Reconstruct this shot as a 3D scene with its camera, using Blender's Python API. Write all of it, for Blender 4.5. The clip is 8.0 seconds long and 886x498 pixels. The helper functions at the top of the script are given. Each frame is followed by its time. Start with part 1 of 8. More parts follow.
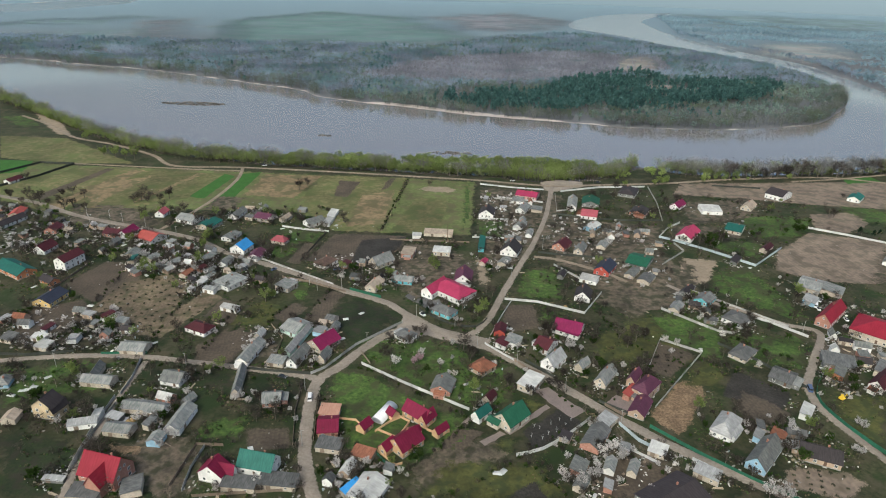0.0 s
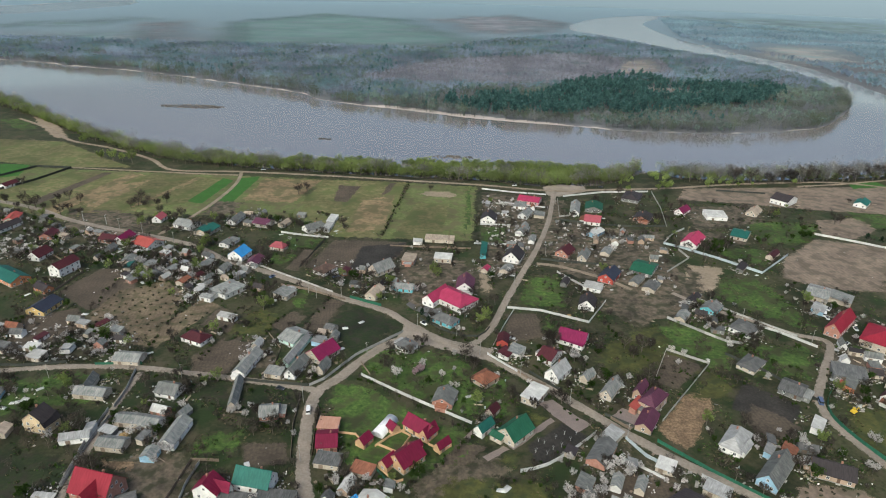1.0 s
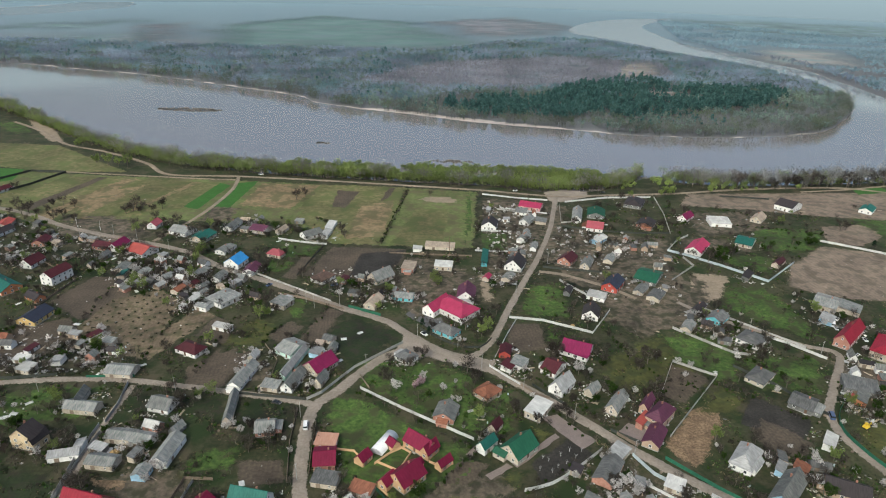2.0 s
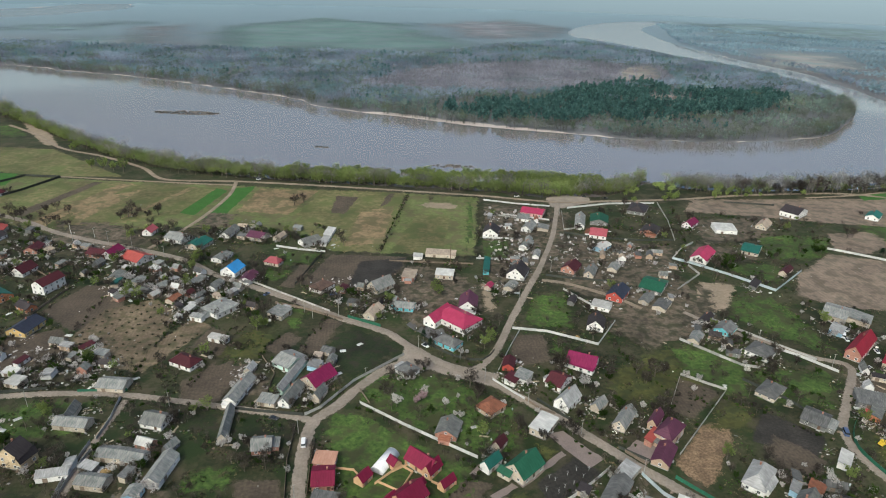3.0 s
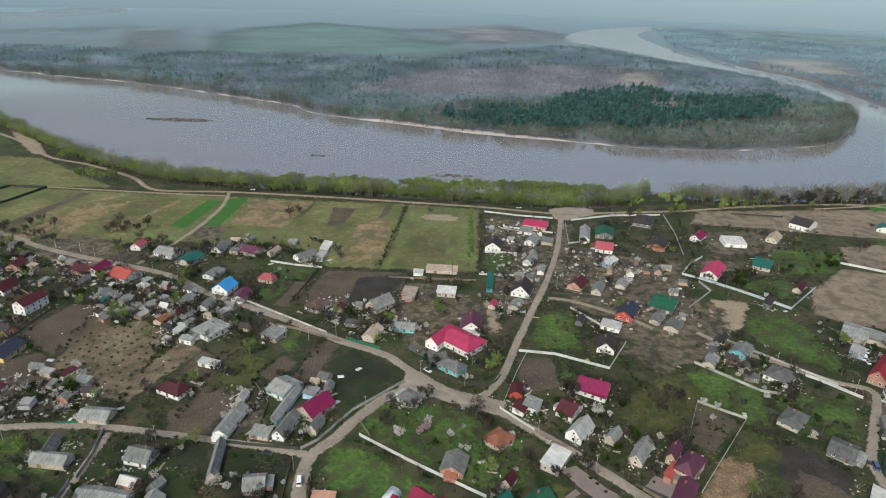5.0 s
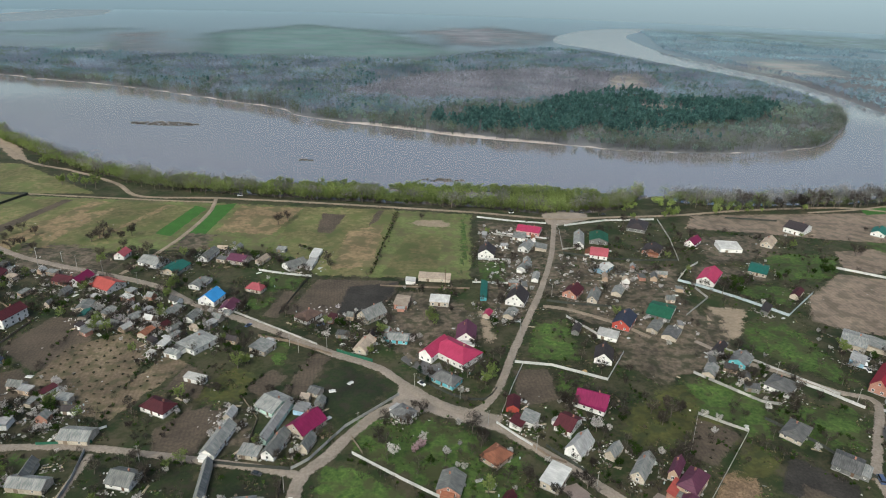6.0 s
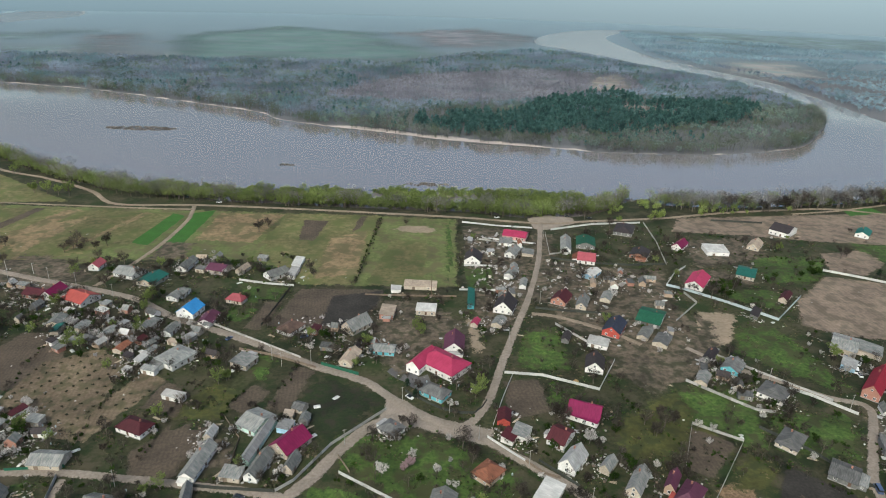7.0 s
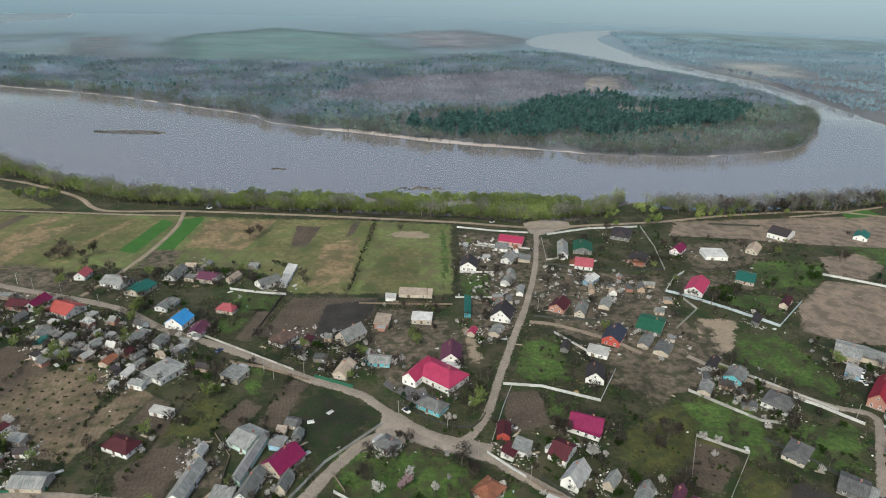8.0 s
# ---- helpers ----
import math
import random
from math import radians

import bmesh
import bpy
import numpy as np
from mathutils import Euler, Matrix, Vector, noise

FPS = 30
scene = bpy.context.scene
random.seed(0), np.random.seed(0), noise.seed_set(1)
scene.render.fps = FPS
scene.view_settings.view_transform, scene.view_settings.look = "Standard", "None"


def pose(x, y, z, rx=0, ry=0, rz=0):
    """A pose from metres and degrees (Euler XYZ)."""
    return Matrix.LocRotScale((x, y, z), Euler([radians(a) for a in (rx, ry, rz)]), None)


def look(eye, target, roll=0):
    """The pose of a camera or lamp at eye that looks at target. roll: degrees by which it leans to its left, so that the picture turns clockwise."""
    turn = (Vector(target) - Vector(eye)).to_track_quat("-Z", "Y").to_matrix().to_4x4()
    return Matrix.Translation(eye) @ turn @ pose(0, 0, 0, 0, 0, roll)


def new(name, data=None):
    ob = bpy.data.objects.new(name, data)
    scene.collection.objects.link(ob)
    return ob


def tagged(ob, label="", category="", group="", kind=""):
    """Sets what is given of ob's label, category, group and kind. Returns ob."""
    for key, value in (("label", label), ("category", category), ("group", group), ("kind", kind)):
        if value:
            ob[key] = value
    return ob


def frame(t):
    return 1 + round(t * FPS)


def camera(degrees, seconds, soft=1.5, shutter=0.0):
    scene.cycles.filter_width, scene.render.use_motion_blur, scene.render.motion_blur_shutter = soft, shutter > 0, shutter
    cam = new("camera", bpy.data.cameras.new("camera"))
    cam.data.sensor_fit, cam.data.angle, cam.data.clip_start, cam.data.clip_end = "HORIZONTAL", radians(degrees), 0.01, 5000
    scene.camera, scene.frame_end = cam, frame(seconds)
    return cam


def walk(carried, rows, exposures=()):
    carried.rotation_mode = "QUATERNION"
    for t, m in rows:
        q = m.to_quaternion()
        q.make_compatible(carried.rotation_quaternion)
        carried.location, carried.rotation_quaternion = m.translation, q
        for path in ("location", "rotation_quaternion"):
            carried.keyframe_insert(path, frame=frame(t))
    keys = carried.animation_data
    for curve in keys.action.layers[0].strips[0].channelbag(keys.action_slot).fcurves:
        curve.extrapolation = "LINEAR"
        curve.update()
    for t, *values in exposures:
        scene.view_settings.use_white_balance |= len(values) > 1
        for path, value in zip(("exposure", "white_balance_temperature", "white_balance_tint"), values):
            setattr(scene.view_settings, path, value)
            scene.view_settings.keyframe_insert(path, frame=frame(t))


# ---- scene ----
cam = camera(69.6, 8.0, soft=1.05)
METRES, EYE = 73.8, 180.0
ROWS = [
    (0.0, 0.0, 0.0, 0.0, 0.49, -23.89, -1.11),
    (0.5, -0.005, 0.0478, 0.0005, 0.51, -23.81, -1.14),
    (1.0, -0.0122, 0.1051, 0.0019, 0.52, -23.73, -1.16),
    (1.5, -0.0194, 0.1616, 0.0034, 0.48, -23.64, -1.2),
    (3.0, -0.0559, 0.3498, 0.0069, 0.3, -23.37, -1.36),
    (3.5, -0.0681, 0.4104, 0.0083, 0.25, -23.28, -1.39),
    (4.0, -0.0847, 0.4767, 0.0095, 0.17, -23.19, -1.45),
    (4.5, -0.0986, 0.5376, 0.0102, 0.08, -23.09, -1.48),
    (6.0, -0.1438, 0.7302, 0.014, -1.15, -22.84, -1.59),
    (6.5, -0.1569, 0.7905, 0.015, -2.05, -22.76, -1.61),
    (7.0, -0.1699, 0.856, 0.0157, -2.85, -22.68, -1.62),
    (7.5, -0.1801, 0.916, 0.0171, -3.27, -22.63, -1.58),
    (8.0, -0.1885, 0.981, 0.0175, -3.61, -22.57, -1.55),
]
walk(cam, [(t, pose(0, 0, EYE) @ pose(METRES * x, METRES * y, METRES * z, 90 + pitch, roll, yaw)) for t, x, y, z, yaw, pitch, roll in ROWS],
     exposures=[(0.0, 0.42, 6000, 0), (8.0, 0.42, 6000, 0)])

# ---- light: hazy overcast spring day ----
SUN_HIGH, SUN_TURN = 46.0, -152.0
world = bpy.data.worlds.new("world")
scene.world = world
world.use_nodes = True
wn = world.node_tree.nodes
sky = wn.new("ShaderNodeTexSky")
sky.sky_type = "NISHITA"
sky.sun_disc = False
sky.sun_elevation, sky.sun_rotation = radians(SUN_HIGH), radians(SUN_TURN)
sky.air_density, sky.dust_density, sky.ozone_density = 1.0, 7.0, 1.0
wn["Background"].inputs["Strength"].default_value = 0.135
world.node_tree.links.new(sky.outputs["Color"], wn["Background"].inputs["Color"])
sun_data = bpy.data.lights.new("sun", "SUN")
sun_data.energy, sun_data.angle, sun_data.color = 1.1, radians(20), (1.0, 0.95, 0.88)
sun = new("sun", sun_data)
a, e = radians(SUN_TURN), radians(SUN_HIGH)
sun.matrix_world = look((math.sin(a) * math.cos(e) * 900, math.cos(a) * math.cos(e) * 900, math.sin(e) * 900), (0, 0, 0))

# ---- materials ----
def mat(name, a, b, scale=1.0, rough=0.85, bump=0.3, big=0.08, spread=0.35, metal=0.0, rand=0.0, island=0.0, world_space=False, wave=0.0, dark=None, spec=0.3, rows=0.0, thin=False, stretch=None):
    """Two colours mixed by fine noise, with a second, larger noise that lightens and darkens; dark: a third colour in blotches."""
    m = bpy.data.materials.new(name)
    m.use_nodes = True
    n, l = m.node_tree.nodes, m.node_tree.links
    p = n["Principled BSDF"]
    p.inputs["Roughness"].default_value = rough
    p.inputs["Metallic"].default_value = metal
    p.inputs["Specular IOR Level"].default_value = spec
    if world_space:
        co = n.new("ShaderNodeNewGeometry").outputs["Position"]
    else:
        co = n.new("ShaderNodeTexCoord").outputs["Object"]
    fine = n.new("ShaderNodeTexNoise")
    fine.inputs["Scale"].default_value, fine.inputs["Detail"].default_value = scale, 6
    fine.inputs["Roughness"].default_value = 0.65
    if stretch:
        # streaks that run down the slope
        draw = n.new("ShaderNodeMapping")
        draw.inputs["Scale"].default_value = stretch
        l.new(co, draw.inputs["Vector"])
        l.new(draw.outputs["Vector"], fine.inputs["Vector"])
    else:
        l.new(co, fine.inputs["Vector"])
    ramp = n.new("ShaderNodeValToRGB")
    ramp.color_ramp.elements[0].position, ramp.color_ramp.elements[1].position = 0.36, 0.64
    ramp.color_ramp.elements[0].color, ramp.color_ramp.elements[1].color = (*a, 1), (*b, 1)
    l.new(fine.outputs["Fac"], ramp.inputs["Fac"])
    colour = ramp.outputs["Color"]
    large = n.new("ShaderNodeTexNoise")
    large.inputs["Scale"].default_value, large.inputs["Detail"].default_value = big, 4
    l.new(co, large.inputs["Vector"])
    if dark:
        edge = n.new("ShaderNodeValToRGB")
        edge.color_ramp.elements[0].position, edge.color_ramp.elements[1].position = 0.47, 0.6
        mid = n.new("ShaderNodeTexNoise")
        mid.inputs["Scale"].default_value, mid.inputs["Detail"].default_value = big * 3.1, 7
        l.new(co, mid.inputs["Vector"])
        l.new(mid.outputs["Fac"], edge.inputs["Fac"])
        mix = n.new("ShaderNodeMix")
        mix.data_type = "RGBA"
        l.new(edge.outputs["Color"], mix.inputs["Factor"])
        l.new(colour, mix.inputs["A"])
        mix.inputs["B"].default_value = (*dark, 1)
        colour = mix.outputs["Result"]
    if rows:
        tilt = n.new("ShaderNodeMapping")
        tilt.inputs["Rotation"].default_value = (0, 0, radians(-7))
        l.new(co, tilt.inputs["Vector"])
        bed = n.new("ShaderNodeTexWave")
        bed.bands_direction = "X"
        bed.inputs["Scale"].default_value, bed.inputs["Distortion"].default_value, bed.inputs["Detail"].default_value = 0.9 / rows, 3.0, 3
        l.new(tilt.outputs["Vector"], bed.inputs["Vector"])
        tone = n.new("ShaderNodeMix")
        tone.data_type, tone.blend_type = "RGBA", "MULTIPLY"
        tone.inputs["Factor"].default_value = 0.11
        l.new(colour, tone.inputs["A"])
        l.new(bed.outputs["Color"], tone.inputs["B"])
        colour = tone.outputs["Result"]
    value = n.new("ShaderNodeMapRange")
    value.inputs["From Min"].default_value, value.inputs["From Max"].default_value = 0.3, 0.7
    value.inputs["To Min"].default_value, value.inputs["To Max"].default_value = 1 - spread, 1 + spread
    l.new(large.outputs["Fac"], value.inputs["Value"])
    hsv = n.new("ShaderNodeHueSaturation")
    l.new(colour, hsv.inputs["Color"])
    amount = value.outputs["Result"]
    for source, k in ((n.new("ShaderNodeObjectInfo").outputs["Random"], rand), (n.new("ShaderNodeNewGeometry").outputs["Random Per Island"], island)):
        if k:
            vary = n.new("ShaderNodeMapRange")
            vary.inputs["To Min"].default_value, vary.inputs["To Max"].default_value = 1 - k, 1 + k
            l.new(source, vary.inputs["Value"])
            times = n.new("ShaderNodeMath")
            times.operation = "MULTIPLY"
            l.new(amount, times.inputs[0])
            l.new(vary.outputs["Result"], times.inputs[1])
            amount = times.outputs["Value"]
    l.new(amount, hsv.inputs["Value"])
    l.new(hsv.outputs["Color"], p.inputs["Base Color"])
    if thin:
        # thin leaves and twigs let half of the light through
        front, back, both = n.new("ShaderNodeBsdfDiffuse"), n.new("ShaderNodeBsdfTranslucent"), n.new("ShaderNodeMixShader")
        l.new(hsv.outputs["Color"], front.inputs["Color"])
        l.new(hsv.outputs["Color"], back.inputs["Color"])
        l.new(front.outputs["BSDF"], both.inputs[1])
        l.new(back.outputs["BSDF"], both.inputs[2])
        l.new(both.outputs["Shader"], n["Material Output"].inputs["Surface"])
    if bump:
        b_node = n.new("ShaderNodeBump")
        b_node.inputs["Strength"].default_value, b_node.inputs["Distance"].default_value = bump, 0.3
        height = fine.outputs["Fac"]
        if wave:
            w = n.new("ShaderNodeTexWave")
            w.bands_direction = "X"
            w.inputs["Scale"].default_value = wave
            w.inputs["Distortion"].default_value = 0.6
            l.new(co, w.inputs["Vector"])
            add = n.new("ShaderNodeMath")
            l.new(height, add.inputs[0])
            l.new(w.outputs["Fac"], add.inputs[1])
            height = add.outputs["Value"]
        l.new(height, b_node.inputs["Height"])
        l.new(b_node.outputs["Normal"], p.inputs["Normal"])
    return m


ROOF = {
    "maroon": ((0.04464, 0.0108, 0.0144), (0.06696, 0.0162, 0.02016), "dark red metal"),
    "crimson": ((0.1148, 0.00612, 0.0255), (0.1487, 0.01105, 0.03655), "crimson metal"),
    "peach": ((0.346, 0.187, 0.13), (0.403, 0.23, 0.166), "peach coloured sheet"),
    "magenta": ((0.1264, 0.0081, 0.04284), (0.1616, 0.0135, 0.05814), "magenta-red metal"),
    "red": ((0.165, 0.0099, 0.021), (0.2046, 0.0165, 0.0294), "bright red metal"),
    "rose": ((0.2664, 0.0256, 0.0675), (0.324, 0.0384, 0.09), "bright pink-red metal"),
    "pink": ((0.259, 0.0576, 0.072), (0.302, 0.0792, 0.0936), "faded pink-red"),
    "orange": ((0.2648, 0.05184, 0.04284), (0.3168, 0.07488, 0.0612), "orange-red metal"),
    "rust": ((0.13, 0.055, 0.035), (0.24, 0.10, 0.06), "rusty orange"),
    "teal": ((0.01584, 0.0808, 0.06624), (0.02376, 0.1096, 0.0864), "teal green metal"),
    "green": ((0.0144, 0.0648, 0.036), (0.0216, 0.0864, 0.0504), "dark green metal"),
    "blue": ((0.045, 0.22, 0.50), (0.06, 0.27, 0.58), "bright blue metal"),
    "navy": ((0.0216, 0.0252, 0.0396), (0.0324, 0.036, 0.054), "dark blue-grey"),
    "purple": ((0.0648, 0.0216, 0.0396), (0.0936, 0.0324, 0.0576), "purple-brown metal"),
    "brown": ((0.0648, 0.0432, 0.036), (0.108, 0.072, 0.0576), "brown tiled"),
    "dark": ((0.0252, 0.0202, 0.0216), (0.0432, 0.036, 0.036), "dark brown"),
    "slate": ((0.066, 0.068, 0.068), (0.13, 0.128, 0.125), "dark grey slate"),
    "grey": ((0.098, 0.112, 0.108), (0.222, 0.212, 0.2), "weathered grey corrugated"),
    "lightgrey": ((0.1955, 0.1955, 0.1913), (0.306, 0.3017, 0.2975), "pale grey sheet"),
    "white": ((0.3258, 0.3186, 0.3033), (0.4203, 0.4122, 0.3888), "whitish sheet"),
    "tan": ((0.242, 0.192, 0.151), (0.343, 0.283, 0.221), "tan weathered"),
}
WALL = {
    "white": ((0.62, 0.61, 0.58), (0.72, 0.71, 0.68), "white plastered"),
    "cream": ((0.36, 0.31, 0.25), (0.50, 0.44, 0.36), "cream plastered"),
    "yellow": ((0.48, 0.34, 0.14), (0.58, 0.42, 0.18), "yellow brick"),
    "sandy": ((0.42, 0.33, 0.21), (0.52, 0.42, 0.28), "sandy brick"),
    "brick": ((0.30, 0.15, 0.11), (0.40, 0.22, 0.17), "brown-red brick"),
    "red_brick": ((0.30, 0.05, 0.04), (0.38, 0.08, 0.06), "red brick"),
    "orange": ((0.42, 0.17, 0.08), (0.52, 0.22, 0.12), "orange brick"),
    "turquoise": ((0.10, 0.34, 0.40), (0.15, 0.42, 0.47), "turquoise painted"),
    "mint": ((0.42, 0.56, 0.50), (0.50, 0.63, 0.57), "mint green plastered"),
    "blue": ((0.26, 0.42, 0.55), (0.34, 0.50, 0.62), "light blue painted"),
    "pink": ((0.52, 0.30, 0.28), (0.60, 0.37, 0.34), "pinkish plastered"),
    "log": ((0.42, 0.27, 0.15), (0.52, 0.35, 0.20), "golden log"),
    "slate_wall": ((0.12, 0.12, 0.12), (0.18, 0.18, 0.17), "dark grey boarded"),
    "tan_wall": ((0.34, 0.25, 0.18), (0.42, 0.32, 0.24), "tan clay"),
}
OLD_ROOFS = ("grey", "slate", "tan", "rust", "white", "lightgrey", "brown")
ROOF_MAT = {k: mat("roof_" + k, a, b, scale=1.1, rough=0.6 if k not in OLD_ROOFS else 0.9, bump=0.12, big=0.22,
                   spread=0.1 if k not in OLD_ROOFS else 0.2, rand=0.14 if k not in OLD_ROOFS else 0.3, wave=0.28, spec=0.2, stretch=(2.2, 0.35, 0.35)) for k, (a, b, _) in ROOF.items()}
WALL_MAT = {k: mat("wall_" + k, a, b, scale=1.6, rough=0.9, bump=0.15, big=0.25, spread=0.15, rand=0.1) for k, (a, b, _) in WALL.items()}
TRIM = mat("white_trim", (0.6, 0.6, 0.58), (0.7, 0.7, 0.68), scale=3, bump=0.05, spread=0.1)
CONCRETE = mat("concrete", (0.24, 0.23, 0.22), (0.34, 0.33, 0.31), scale=1.4, big=0.3)
WOOD = mat("weathered_wood", (0.14, 0.105, 0.075), (0.24, 0.19, 0.15), scale=2.5, rand=0.2)
DARK_DOOR = mat("brown_door", (0.09, 0.055, 0.04), (0.14, 0.09, 0.06), scale=3)
BRICK = mat("chimney_brick", (0.28, 0.13, 0.09), (0.36, 0.19, 0.14), scale=4, rand=0.2)
GLASS = bpy.data.materials.new("window_glass")
GLASS.use_nodes = True
GLASS.node_tree.nodes["Principled BSDF"].inputs["Base Color"].default_value = (0.025, 0.03, 0.035, 1)
GLASS.node_tree.nodes["Principled BSDF"].inputs["Roughness"].default_value = 0.08
BARK = mat("bark", (0.0864, 0.07168, 0.0576), (0.1632, 0.1392, 0.1152), scale=4, rand=0.2, island=0.2)
TWIG = mat("bare_twigs", (0.054, 0.04536, 0.03744), (0.1008, 0.0864, 0.072), scale=0.5, rand=0.3, island=0.25, bump=0, thin=True)
# far twigs: the haze over them is painted in as a blue-grey base colour
HAZED_TWIG = mat("grey_twigs", (0.204, 0.2405, 0.3064), (0.32, 0.3744, 0.4595), scale=0.012, big=0.006, spread=0.3, world_space=True, island=0.05, bump=0, dark=(0.1868, 0.2917, 0.3152), thin=True)
UNDERGROWTH = mat("grey_green_growth", (0.103, 0.126, 0.055), (0.196, 0.216, 0.099), scale=0.05, big=0.03, spread=0.4, world_space=True, island=0.25, bump=0, thin=True)
GREY_TWIG = mat("grey_riverside_twigs", (0.1955, 0.1871, 0.168), (0.3105, 0.3019, 0.2688), scale=0.05, big=0.03, spread=0.35, world_space=True, island=0.2, bump=0, thin=True)
# side-river and heath twigs, paled and blued in colour to stand for haze
HAZE_PALED_TWIG = mat("pale_twigs", (0.2385, 0.3363, 0.378), (0.3269, 0.4331, 0.4766), scale=0.01, big=0.004, spread=0.25, world_space=True, island=0.06, bump=0, thin=True)
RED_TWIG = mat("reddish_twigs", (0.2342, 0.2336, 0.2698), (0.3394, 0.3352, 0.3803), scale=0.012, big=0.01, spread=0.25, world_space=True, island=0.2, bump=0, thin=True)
BUD = mat("young_leaves", (0.1633, 0.2125, 0.06647), (0.282, 0.3368, 0.1124), scale=0.06, big=0.025, spread=0.35, rand=0.2, island=0.15, bump=0, thin=True)
OLIVE_BUD = mat("olive_buds", (0.1725, 0.2113, 0.08075), (0.2769, 0.326, 0.1275), scale=0.06, big=0.025, spread=0.3, island=0.15, bump=0, thin=True)
LEAF = mat("green_leaves", (0.028, 0.05525, 0.0128), (0.06, 0.0935, 0.0224), scale=0.5, rand=0.3, island=0.25, bump=0, thin=True)
BLOSSOM = mat("white_blossom", (0.50, 0.47, 0.45), (0.66, 0.63, 0.60), scale=0.8, rand=0.2, island=0.25, bump=0, thin=True)
PINK = mat("pink_blossom", (0.42, 0.29, 0.32), (0.54, 0.39, 0.41), scale=0.8, rand=0.1, island=0.25, bump=0, thin=True)
# far buds, with haze painted into the green
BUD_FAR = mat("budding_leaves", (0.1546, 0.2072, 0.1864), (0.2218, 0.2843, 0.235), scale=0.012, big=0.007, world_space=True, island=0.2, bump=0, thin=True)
BANK_TWIG = mat("brown_grey_twigs", (0.1386, 0.1473, 0.135), (0.2233, 0.2318, 0.2101), scale=0.03, big=0.012, spread=0.35, world_space=True, island=0.15, bump=0, dark=(0.1528, 0.1871, 0.1251), thin=True)
SPRUCE = mat("spruce_needles", (0.018, 0.036, 0.022), (0.036, 0.062, 0.036), scale=0.5, rand=0.2, island=0.25, bump=0, thin=True)
# pines of the far bank only: haze is painted in as a teal cast
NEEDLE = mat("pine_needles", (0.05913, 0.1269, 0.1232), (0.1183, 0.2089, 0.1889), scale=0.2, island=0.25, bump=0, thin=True)

